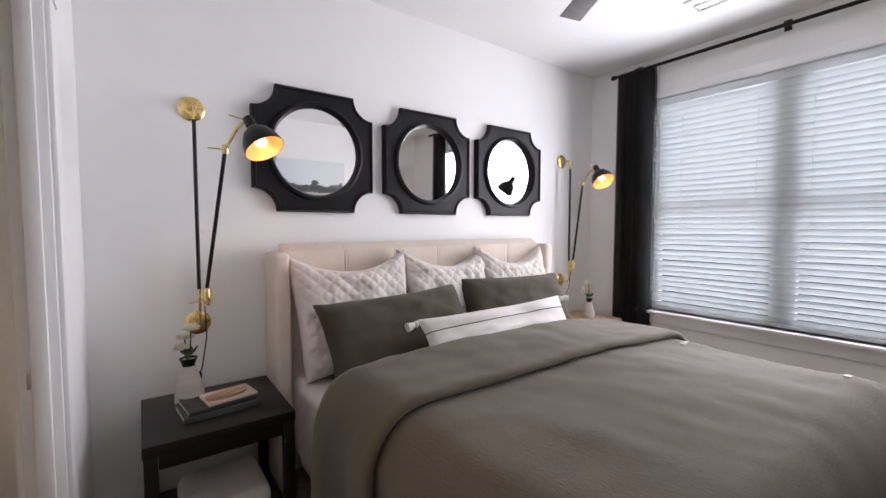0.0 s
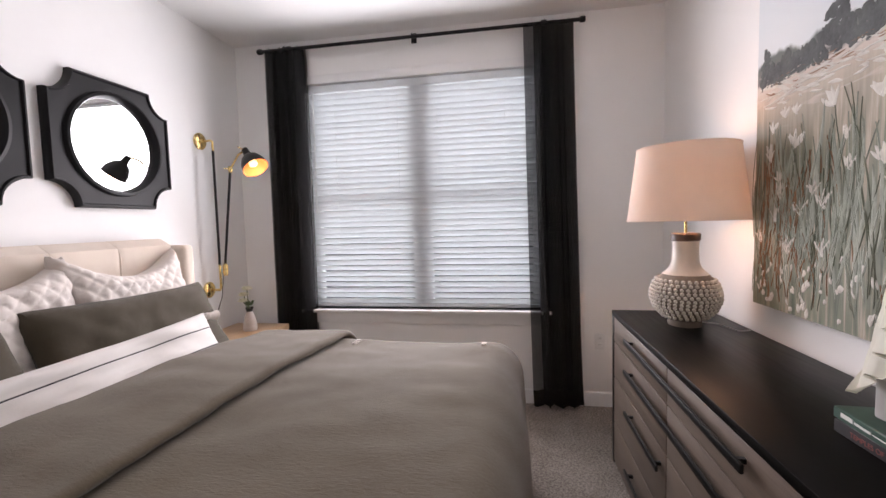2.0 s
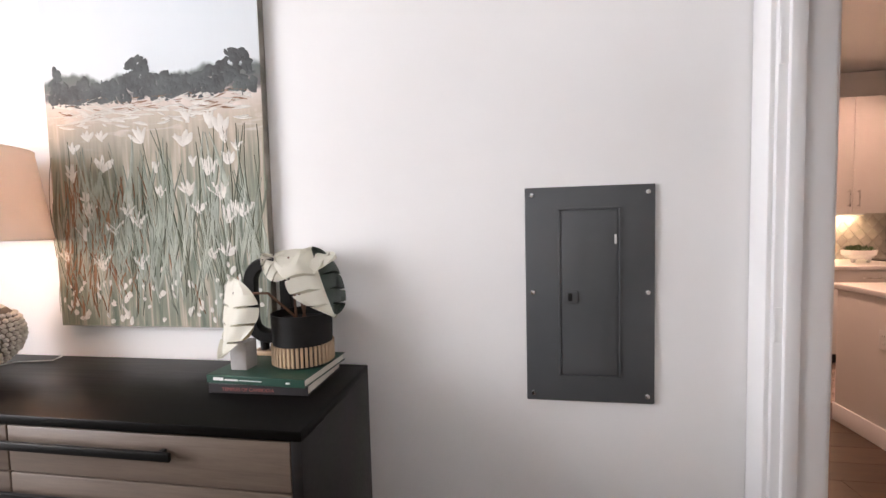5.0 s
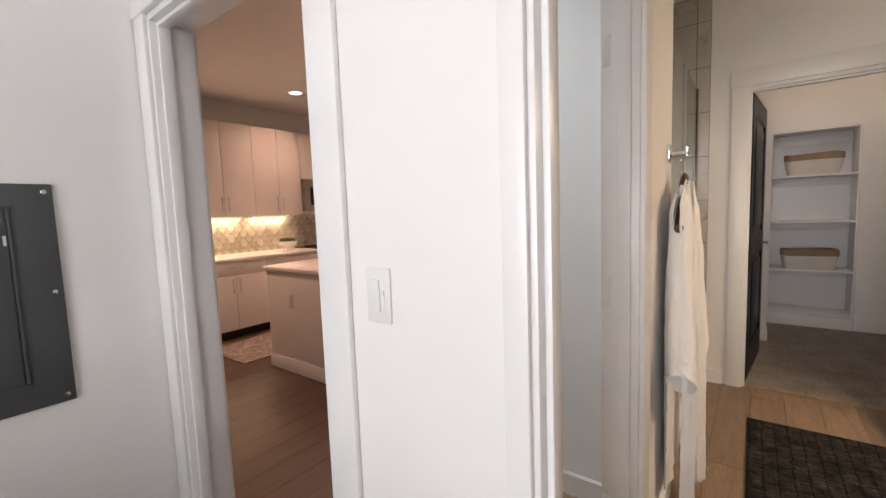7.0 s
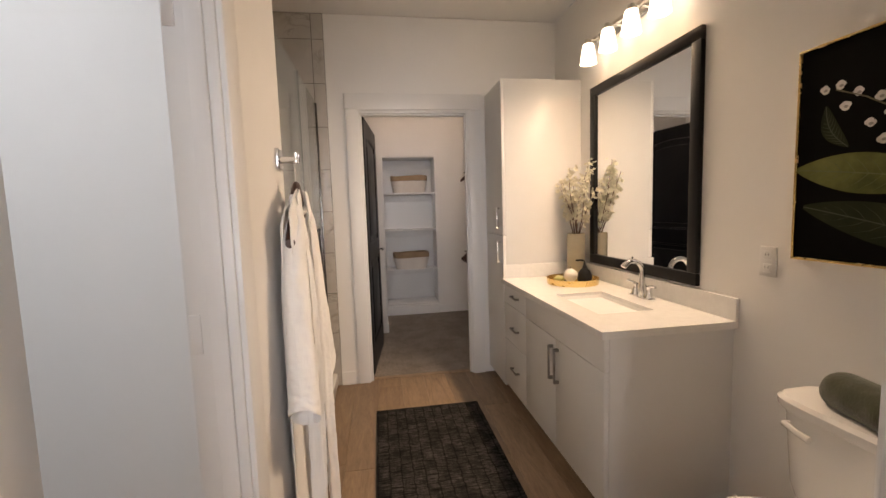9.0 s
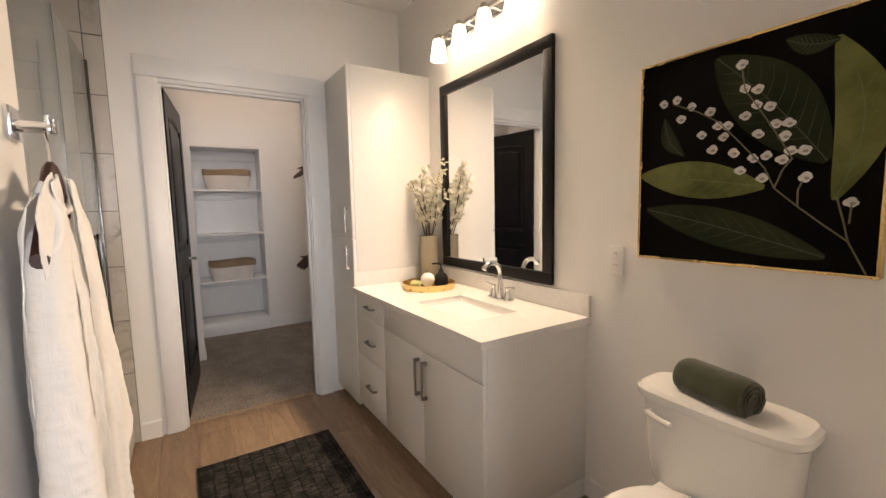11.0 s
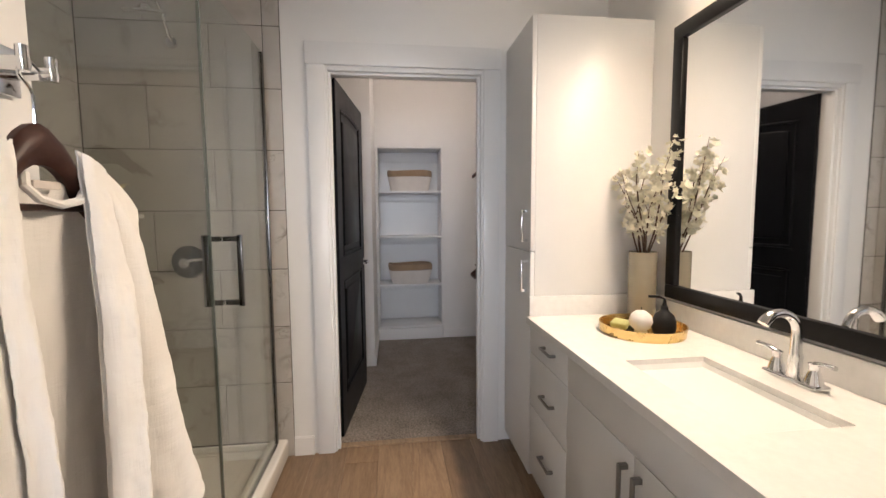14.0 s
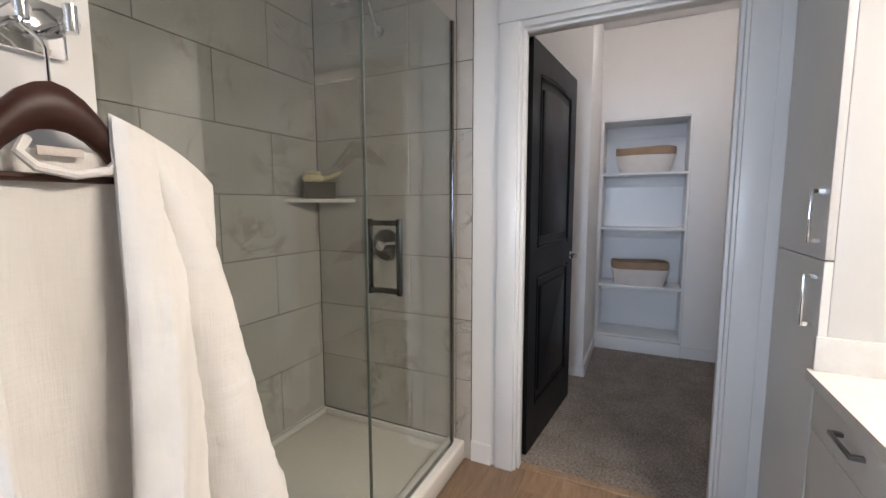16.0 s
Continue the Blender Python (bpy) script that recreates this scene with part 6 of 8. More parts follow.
def hanger(place, turn, label, w=0.42, bar=True, group=""):
    """A wooden clothes hanger; its hook ring's top is at place."""
    e = thing("clothes_hanger", label, "hanger", place, group)
    M = pose(*place, 0, 0, turn)
    hk = [M @ Vector(p) for p in ((0, 0, -0.10), (0, 0, -0.045), (0.006, 0, -0.035), (0.022, 0, -0.022), (0.018, 0, -0.004), (0.0, 0, 0.003), (-0.016, 0, -0.006), (-0.02, 0, -0.02))]
    part("wire_hook", tube(hk, 0.0026, 8), CHROME, e)
    bm = bmesh.new()
    prev = None
    for i in range(25):
        t = -1 + 2 * i / 24
        z = -0.116 - (0.53 * t * t if abs(t) < 0.35 else 0.0649 + 0.19 * (abs(t) - 0.35))
        hgt = 0.032 - 0.016 * abs(t)
        dep = 0.016
        cx = t * w / 2
        ring = [bm.verts.new(M @ Vector((cx, dep * math.cos(a), z + hgt * math.sin(a)))) for a in [2 * math.pi * k / 10 for k in range(10)]]
        if prev:
            for k in range(10):
                bm.faces.new((prev[k], prev[(k + 1) % 10], ring[(k + 1) % 10], ring[k]))
        else:
            bm.faces.new(ring[::-1])
        prev = ring
    bm.faces.new(prev)
    part("shoulder_bar", bm, ROSEWOOD, e)
    if bar:
        part("trouser_bar", tube([M @ Vector((-w * 0.42, 0, -0.210)), M @ Vector((w * 0.42, 0, -0.210))], 0.0055, 8), ROSEWOOD, e)
    return e


HX, HY = -1.52, 0.820
hanger((HX, HY, 1.548), 2, "dark polished wooden hanger on the robe hook")
robe = thing("bath_robe", "white cotton gauze robe hanging open on a wooden hanger", "robe", (HX, HY, 0.10))


def robe_front(side):
    """One front half from shoulder to hem, open towards the middle."""
    def fn(u, v):
        top = 1.432 - 0.058 * u - 0.036 * u ** 3
        z = top - v * (top - 0.10)
        inner = 0.062 + (0.026 * min(1.0, v * 5) if side > 0 else -0.035 * min(1.0, v * 2.2)) + 0.02 * v * v
        outer = 0.216 - 0.046 * min(1.0, v * 2.0) ** 1.3 + 0.02 * v
        x = inner + (outer - inner) * u
        hang = min(1.0, v * 5) ** 0.8
        fold = (0.016 * math.sin(u * 7 + 1.4 * v + side) + 0.007 * math.sin(u * 17 + 3 * v)) * min(1, v * 2.0)
        bulge = 0.036 * math.sin(math.pi * min(1, 0.15 + u * 0.85)) ** 0.6 * (0.8 + 0.5 * v)
        crumple = 0.003 * noise.noise((u * 8, v * 22, side * 3.0)) + 0.001 * noise.noise((u * 14, v * 110, side * 5.0))
        return (HX + side * (x + 0.005 * math.sin(8 * v + side)), HY + 0.014 + (bulge + fold) * hang + crumple, z)
    return fn


for s in (-1, 1):
    part("front_panel", grid(44, 130, robe_front(s), 0.003), ROBE, robe)
    def collar(u, v, s=s):
        x, y, z = robe_front(s)(0.36 * u, v * 0.985)
        roll = 0.007 + 0.005 * math.sin(math.pi * u) ** 0.5
        pucker = 0.0014 * noise.noise((u * 3, v * 150, 2.0)) + 0.001 * noise.noise((u * 9, v * 60, 6.0))
        return (x, y + roll + pucker, z - 0.004 * (1 - v))
    part("collar_band", grid(14, 240, collar, 0.003), ROBE, robe, "wide crinkled collar band")
    def sleeve(u, v, s=s):
        # a soft flattened tube that slopes out from the shoulder to a wide open cuff
        ang = 2 * math.pi * u
        c, sn = math.cos(ang), math.sin(ang)
        cx = 0.142 + 0.106 * v ** 0.85
        z = 1.318 - 0.66 * v
        close = min(1.0, 0.45 + (v * 7) ** 0.5)
        rx, ry = (0.052 + 0.012 * v + 0.012 * v ** 6) * close, (0.036 + 0.014 * v) * close
        wr = 1 + 0.03 * math.sin(3 * ang + 5 * v) + (0.04 + 0.10 * v) * noise.noise((c * 1.5, sn * 1.5, v * 5 + s))
        wr += (0.02 + 0.05 * v) * noise.noise((c * 2, sn * 2, v * 30 + s)) + 0.02 * noise.noise((c * 5, sn * 5, v * 70 + s))
        tilt = 0.14 * rx * c + 0.05 * c * v ** 5
        drop = 0.020 * (1 - c) * (1 - v) ** 3
        return (HX + s * (cx + rx * wr * c), HY + 0.004 + 0.024 * v + ry * wr * sn, z + tilt + drop - 0.055 * c * (1 - v) ** 4)
    part("sleeve", grid(48, 110, sleeve), ROBE, robe, "long wide sleeve with an open cuff")


def robe_back(u, v):
    a = u * 2 - 1
    z = 1.412 - 0.036 * max(0.0, 1 - (a / 0.42) ** 2) * (1 - v) ** 4 - v * 1.26 - 0.06 * abs(a) ** 1.25 * (1 - v) ** 3
    x = a * (0.200 + 0.022 * min(1, 2.5 * v))
    return (HX + x, HY - 0.030 - 0.010 * math.sin(a * 9 + 3 * v) * min(1, v * 4) + 0.026 * (1 - v) ** 6 + 0.003 * noise.noise((a * 9, v * 30, 4.0)), z)
part("back_panel", grid(48, 70, robe_back, 0.003), ROBE, robe)
part("hanging_loop", tube([(HX - 0.062, HY + 0.002, 1.388), (HX - 0.070, HY + 0.012, 1.368), (HX - 0.050, HY + 0.018, 1.350), (HX - 0.010, HY + 0.019, 1.342), (HX + 0.028, HY + 0.018, 1.350), (HX + 0.042, HY + 0.012, 1.368), (HX + 0.030, HY + 0.003, 1.386)], 0.0065, 8), ROBE, robe)
part("care_label", box(HX - 0.028, HX + 0.022, HY + 0.004, HY + 0.008, 1.366, 1.378, 0.001), QUILT, robe, "small sewn label")

# ---- bathroom: tall cabinet and vanity ----
TX0, TX1, TY0, TZ = XC + 0.001, -2.685, 1.976, 2.212
tower = thing("linen_cabinet", "tall white linen cabinet with two doors beside the vanity", "cabinet", ((TX0 + TX1) / 2, 2.27, 0))
part("body", box(TX0, TX1, TY0 + 0.021, YN - 0.001, 0.09, TZ, 0.002), LACQUER, tower)
part("toe_kick", box(TX0, TX1 - 0.002, TY0 + 0.08, YN - 0.002, 0.0, 0.0898), LACQUER, tower)
for z0, z1, hz in ((0.065, 1.147, 1.03), (1.151, TZ - 0.002, 1.27)):
    d = part("cabinet_door", box(TX0 + 0.003, TX1 - 0.001, TY0, TY0 + 0.0205, z0, z1, 0.002), LACQUER, tower)
    h = box(TX1 - 0.055, TX1 - 0.045, TY0 - 0.030, TY0 - 0.022, hz - 0.075, hz + 0.075, 0.0015)
    for z in (hz - 0.069, hz + 0.069):
        add_box(h, TX1 - 0.055, TX1 - 0.045, TY0 - 0.023, TY0 + 0.001, z - 0.006, z + 0.006)
    part("handle", h, CHROME, d, "chrome bar handle")

PULLMETAL = surface("dark_nickel", (0.24, 0.23, 0.22), (0.31, 0.30, 0.285), 8, 0.32, 0.06, metal=1.0, fine=300, strength=0.05)
VX0, VX1, VY0, VZ = -2.684, -1.365, 1.978, 0.815
vanity = thing("vanity", "white flat-front vanity cabinet with drawers and two doors", "vanity", ((VX0 + VX1) / 2, 2.27, 0))
part("body", box(VX0, VX1, VY0 + 0.021, YN - 0.001, 0.09, VZ, 0.002), LACQUER, vanity)
part("toe_kick", box(VX0, VX1 - 0.002, VY0 + 0.085, YN - 0.002, 0.0, 0.0898), LACQUER, vanity)


def front(nm, x0, x1, z0, z1, handle):
    d = part(nm, box(x0 + 0.0015, x1 - 0.0015, VY0, VY0 + 0.0205, z0 + 0.0015, z1 - 0.0015, 0.002), LACQUER, vanity)
    if handle:
        hx, hz, along = handle
        if along == "x":
            h = box(hx - 0.06, hx + 0.06, VY0 - 0.028, VY0 - 0.020, hz - 0.005, hz + 0.005, 0.0015)
            for xx in (hx - 0.054, hx + 0.054):
                add_box(h, xx - 0.006, xx + 0.006, VY0 - 0.021, VY0 + 0.001, hz - 0.005, hz + 0.005)
        else:
            h = box(hx - 0.007, hx + 0.007, VY0 - 0.028, VY0 - 0.020, hz - 0.09, hz + 0.09, 0.0015)
            for zz in (hz - 0.083, hz + 0.083):
                add_box(h, hx - 0.007, hx + 0.007, VY0 - 0.021, VY0 + 0.001, zz - 0.007, zz + 0.007)
        part("handle", h, PULLMETAL, d, "dark brushed nickel bar handle")


front("drawer_front", VX0 + 0.002, -2.262, 0.680, 0.812, (-2.435, 0.756, "x"))
front("drawer_front", VX0 + 0.002, -2.262, 0.425, 0.680, (-2.44, 0.540, "x"))
front("drawer_front", VX0 + 0.002, -2.262, 0.092, 0.425, (-2.445, 0.262, "x"))
front("false_front", -2.262, -1.365, 0.672, 0.812, None)
front("cabinet_door", -2.262, -1.827, 0.092, 0.672, (-1.860, 0.541, "z"))
front("cabinet_door", -1.827, -1.365, 0.092, 0.672, (-1.794, 0.541, "z"))

counter = thing("stone_countertop", "white quartz vanity top with an undermount basin and backsplash", "countertop", (-2.0, 2.26, VZ))
CX1, CY0, CZ0, CZ1 = -1.345, 1.957, VZ + 0.0005, 0.846
sx0, sx1, sy0, sy1 = -2.065, -1.602, 2.088, 2.366
for b in ((VX0 + 0.001, sx0, CY0, YN - 0.001), (sx1, CX1, CY0, YN - 0.001), (sx0, sx1, CY0, sy0), (sx0, sx1, sy1, YN - 0.001)):
    part("slab", box(b[0], b[1], b[2], b[3], CZ0, CZ1), QUARTZ, counter, "", False)
part("backsplash", box(VX0 + 0.016, CX1, YN - 0.015, YN - 0.0005, CZ1 + 0.0003, CZ1 + 0.095, 0.002), QUARTZ, counter)
part("side_splash", box(VX0 + 0.001, VX0 + 0.0155, CY0 + 0.012, YN - 0.001, CZ1 + 0.0003, CZ1 + 0.095, 0.002), QUARTZ, counter)


def basin_at(u, v):
    p, q = 2 * u - 1, 2 * v - 1
    m = max(abs(p), abs(q))
    depth = 0.13 * (1 - max(0.0, (m - 0.62) / 0.38) ** 1.6)
    k = 1.0 if m > 0.98 else 0.995
    return ((sx0 + sx1) / 2 + p * (sx1 - sx0) / 2 * k, (sy0 + sy1) / 2 + q * (sy1 - sy0) / 2 * k, CZ1 - 0.018 - depth)


part("basin", grid(40, 30, basin_at, -0.008), PORCELAIN, counter, "white undermount basin")
part("basin_drain", lathe([(0, 0), (0.024, 0.0), (0.026, 0.003), (0, 0.004)], 24, (-1.85, 2.245, CZ1 - 0.149)), CHROME, counter)

faucet = thing("basin_faucet", "chrome two-handle basin faucet with an arched spout", "faucet", (-1.845, 2.465, CZ1))
FXc, FYc = -1.845, 2.468
part("base_plate", box(FXc - 0.082, FXc + 0.082, FYc - 0.026, FYc + 0.026, CZ1 + 0.0003, CZ1 + 0.014, 0.006, 3), CHROME, faucet)
part("spout", tube([(FXc, FYc, CZ1 + 0.012), (FXc, FYc, CZ1 + 0.085)] + [tuple(p) for p in arc((FXc, FYc - 0.058, CZ1 + 0.140), 0.058, 0, 150, 12, (0, 1, 0), (0, 0, 1))], [0.020, 0.015] + [0.0125] * 10 + [0.0135, 0.015, 0.015], 16), CHROME, faucet)
for s in (-1, 1):
    part("handle_base", lathe([(0.0, 0.0), (0.023, 0.0), (0.021, 0.012), (0.013, 0.035), (0.012, 0.05), (0.015, 0.058), (0.0, 0.064)], 24, (FXc + s * 0.055, FYc, CZ1 + 0.012)), CHROME, faucet)
    part("lever", tube([(FXc + s * 0.055, FYc, CZ1 + 0.068), (FXc + s * 0.085, FYc - 0.004, CZ1 + 0.076), (FXc + s * 0.115, FYc - 0.008, CZ1 + 0.078)], [0.007, 0.006, 0.0065], 10), CHROME, faucet)
part("lift_rod", tube([(FXc, FYc + 0.022, CZ1 + 0.012), (FXc, FYc + 0.022, CZ1 + 0.075)], 0.003, 8), CHROME, faucet)

vmirror = thing("vanity_mirror", "large black-framed mirror over the vanity", "mirror", (-2.04, YN, 0.955))
MX0, MX1, MZ0, MZ1, MB = -2.517, -1.557, 0.955, 2.103, 0.058
for b in ((MX0, MX1, MZ0, MZ0 + MB), (MX0, MX1, MZ1 - MB, MZ1), (MX0, MX0 + MB, MZ0 + MB, MZ1 - MB), (MX1 - MB, MX1, MZ0 + MB, MZ1 - MB)):
    part("frame", box(b[0], b[1], YN - 0.026, YN - 0.001, b[2], b[3], 0.004), BLACKPAINT, vmirror)
part("mirror_glass", box(MX0 + MB - 0.006, MX1 - MB + 0.006, YN - 0.012, YN - 0.006, MZ0 + MB - 0.006, MZ1 - MB + 0.006), MIRROR, vmirror, "mirror glass", False)

light = thing("vanity_light", "chrome four-light vanity bar with frosted glass shades, lit", "wall light", (-2.04, YN, 2.30))
part("back_plate", box(-2.44, -1.64, YN - 0.022, YN - 0.001, 2.32, 2.375, 0.004), CHROME, light)
part("bar", box(-2.46, -1.62, YN - 0.085, YN - 0.065, 2.345, 2.365, 0.003), NICKEL, light)
FROST = glow("lit_frosted_glass", (1.0, 0.83, 0.62), 4.6)
for i in range(4):
    x = -2.37 + i * 0.22
    part("stem", tube([(x, YN - 0.02, 2.348), (x, YN - 0.11, 2.352)], 0.007, 8), NICKEL, light)
    part("socket", lathe([(0, 0.03), (0.018, 0.03), (0.022, 0.0), (0, 0.0)], 18, (x, YN - 0.115, 2.325)), NICKEL, light)
    part("shade", lathe([(0.030, 0.0), (0.034, -0.01), (0.050, -0.115), (0.0475, -0.115), (0.031, -0.01), (0.0, -0.006)], 28, (x, YN - 0.115, 2.325), False), FROST, light, "lit frosted glass shade")
    lamp("vanity_bulb", "AREA", (x, YN - 0.118, 2.195), (x, 1.55, 0.3), 7.6, (1.0, 0.77, 0.54), 0.085, 0.085, 150, 1.7)
    lamp("vanity_glow", "POINT", (x, YN - 0.118, 2.18), (x, 1.5, 1.5), 2.2, (1.0, 0.77, 0.54), 0.05, smooth=1.7)

# tray with bottle, candle, soap, vase of blossom
solid("vanity_tray", lathe([(0.0, 0.003), (0.152, 0.003), (0.158, 0.038), (0.163, 0.038), (0.158, 0.0), (0.0, 0.0)], 56, (-2.365, 2.335, CZ1)), BRASS, "round brass tray on the vanity top", "tray")
bottle = thing("soap_dispenser", "black pump soap bottle on the brass tray", "soap bottle", (-2.30, 2.385, CZ1 + 0.003))
part("bottle", lathe([(0, 0), (0.030, 0.0), (0.038, 0.008), (0.044, 0.030), (0.043, 0.058), (0.034, 0.082), (0.018, 0.096), (0.013, 0.104), (0.013, 0.115), (0, 0.115)], 28, (-2.30, 2.385, CZ1 + 0.0032)), POT, bottle)
part("pump", tube([(-2.30, 2.385, CZ1 + 0.112), (-2.30, 2.385, CZ1 + 0.146), (-2.318, 2.375, CZ1 + 0.152), (-2.352, 2.352, CZ1 + 0.148)], [0.010, 0.005, 0.006, 0.005], 10), POT, bottle)
candle = bmesh.new()
bmesh.ops.create_uvsphere(candle, u_segments=18, v_segments=14, radius=0.042)
for v in candle.verts:
    v.co *= 1 + 0.06 * math.sin(v.co.x * 180) * math.sin(v.co.z * 180 + v.co.y * 150)
candle.transform(Matrix.Translation((-2.318, 2.300, CZ1 + 0.060)))
cd = thing("candle", "white bubble-shaped candle with a short wick", "candle", (-2.318, 2.300, CZ1 + 0.003))
part("wax", candle, surface("white_wax", (0.74, 0.72, 0.68), (0.80, 0.78, 0.74), 10, 0.5, 0.1, strength=0.1), cd)
part("wax_foot", lathe([(0, 0), (0.026, 0.0), (0.022, 0.02), (0, 0.02)], 18, (-2.318, 2.300, CZ1 + 0.0032)), PETAL, cd)
part("wick", tube([(-2.318, 2.300, CZ1 + 0.100), (-2.317, 2.300, CZ1 + 0.114)], 0.0015, 5), BLACKMETAL, cd)
soapy = surface("wrapped_soap", (0.45, 0.46, 0.16), (0.60, 0.60, 0.28), 30, 0.35, 0.1, strength=0.1)
solid("wrapped_soap", box(-0.035, 0.035, -0.024, 0.024, 0, 0.026, 0.007, 3, pose(-2.415, 2.275, CZ1 + 0.012, 18, 0, 30)), soapy, "yellow-green wrapped soap on the brass tray", "soap")
solid("folded_cloth", box(-0.045, 0.045, -0.02, 0.02, 0, 0.02, 0.009, 3, pose(-2.395, 2.30, CZ1 + 0.0035, 0, 0, 25)), TOWEL, "small folded dark cloth on the brass tray", "cloth")

GLASSVASE = surface("smoky_vase", (0.36, 0.32, 0.24), (0.43, 0.39, 0.30), 3, 0.2, 0.05, strength=0)
VXc, VYc = -2.575, 2.465
vase = thing("blossom_vase", "tall straight olive-glazed vase with white blossom branches", "vase", (VXc, VYc, CZ1))
part("vase_body", lathe([(0, 0), (0.056, 0.0), (0.059, 0.006), (0.060, 0.305), (0.055, 0.305), (0.054, 0.02), (0, 0.015)], 32, (VXc, VYc, CZ1 + 0.0003)), GLASSVASE, vase)
rnd = random.Random(5)
TWIG = surface("twig_bark", (0.09, 0.05, 0.035), (0.16, 0.10, 0.07), 30, 0.8, 0.1, fine=120, strength=0.4)
BLOSSOM = translucent("white_blossom", (0.84, 0.81, 0.68), 0.15, 0.7)
for k in range(9):
    a, lean = k * 0.72 + 0.3, rnd.uniform(0.10, 0.26)
    L = rnd.uniform(0.34, 0.57)
    p0 = Vector((VXc, VYc, CZ1 + 0.275))
    dirn = Vector((math.cos(a) * lean, math.sin(a) * lean * 0.55 - 0.02, L))
    pts = [p0 + dirn * s + Vector((0.018 * math.sin(5 * s + k), 0.012 * math.cos(4 * s + k), 0)) for s in (0, 0.25, 0.5, 0.75, 1.0)]
    part("branch", tube(pts, [0.004, 0.0035, 0.003, 0.002, 0.0012], 6), TWIG, vase, "thin brown twig")
    fl = bmesh.new()
    for j in range(60):
        s = rnd.uniform(0.25, 1.0)
        c = p0 + dirn * s + Vector((rnd.uniform(-0.035, 0.035), rnd.uniform(-0.03, 0.03), rnd.uniform(-0.02, 0.02)))
        r = rnd.uniform(0.011, 0.020)
        m0 = Matrix.Translation(c) @ Euler((rnd.uniform(-1.2, 1.2), rnd.uniform(-1.2, 1.2), rnd.uniform(0, 6))).to_matrix().to_4x4()
        for q in range(5):
            m = m0 @ Matrix.Rotation(q * 1.2566, 4, "Z")
            vs = [fl.verts.new(m @ Vector(t)) for t in ((0, 0, 0), (0.6 * r, -0.45 * r, 0.25 * r), (1.1 * r, 0, 0.45 * r), (0.6 * r, 0.45 * r, 0.25 * r))]
            fl.faces.new(vs)
        if j % 6 == 0:
            add_leaf(fl, m0, 0.022, 0.006)
    b = part("blossoms", fl, BLOSSOM, vase, "small white blossoms")
    b["kind"] = "stuff"
    for j in range(3):
        tw = bmesh.new()
        s = rnd.uniform(0.4, 0.8)
        c = p0 + dirn * s
        add_tube(tw, [c, c + Vector((rnd.uniform(-0.05, 0.05), rnd.uniform(-0.03, 0.03), rnd.uniform(0.03, 0.08)))], [0.0018, 0.0008], 5)
        part("twig", tw, TWIG, vase)

# botanical print over the toilet
QX0, QX1, QZ0, QZ1 = -1.116, -0.466, 1.132, 1.822
print_ = thing("botanical_print", "black botanical print with green leaves in a gold frame", "picture", ((QX0 + QX1) / 2, YN, QZ0))
for b in ((QX0, QX1, QZ0, QZ0 + 0.008), (QX0, QX1, QZ1 - 0.008, QZ1), (QX0, QX0 + 0.008, QZ0 + 0.008, QZ1 - 0.008), (QX1 - 0.008, QX1, QZ0 + 0.008, QZ1 - 0.008)):
    part("frame", box(b[0], b[1], YN - 0.032, YN - 0.001, b[2], b[3], 0.001), BRASS, print_, "thin gold frame")
part("print", box(QX0 + 0.008, QX1 - 0.008, YN - 0.026, YN - 0.004, QZ0 + 0.008, QZ1 - 0.008), surface("black_print", (0.0025, 0.0025, 0.002), (0.005, 0.0045, 0.004), 4, 0.7, 0.05, spec=0.06, strength=0.05), print_, "", False)
INKGREEN = surface("print_light_leaf", (0.035, 0.045, 0.012), (0.20, 0.21, 0.07), 5, 0.6, 0.1, spec=0.1, strength=0.05)
INKDARK = surface("print_dark_leaf", (0.012, 0.016, 0.007), (0.030, 0.036, 0.015), 6, 0.6, 0.1, spec=0.1, strength=0.05)
INKWHITE = surface("print_white", (0.50, 0.47, 0.44), (0.74, 0.70, 0.66), 25, 0.5, 0.1, strength=0.05)
INKVEIN = surface("print_vein", (0.06, 0.075, 0.02), (0.17, 0.19, 0.065), 15, 0.5, 0.1, strength=0.05)
INKSTEMDARK = surface("print_dark_vein", (0.028, 0.034, 0.014), (0.045, 0.054, 0.024), 15, 0.5, 0.1, strength=0.05)
INKGREY = surface("print_grey", (0.24, 0.22, 0.20), (0.36, 0.33, 0.30), 25, 0.5, 0.1, strength=0.05)
INKSTEM = surface("print_stem", (0.10, 0.085, 0.04), (0.15, 0.13, 0.06), 15, 0.5, 0.1, strength=0.05)
LAYER = [YN - 0.0268]


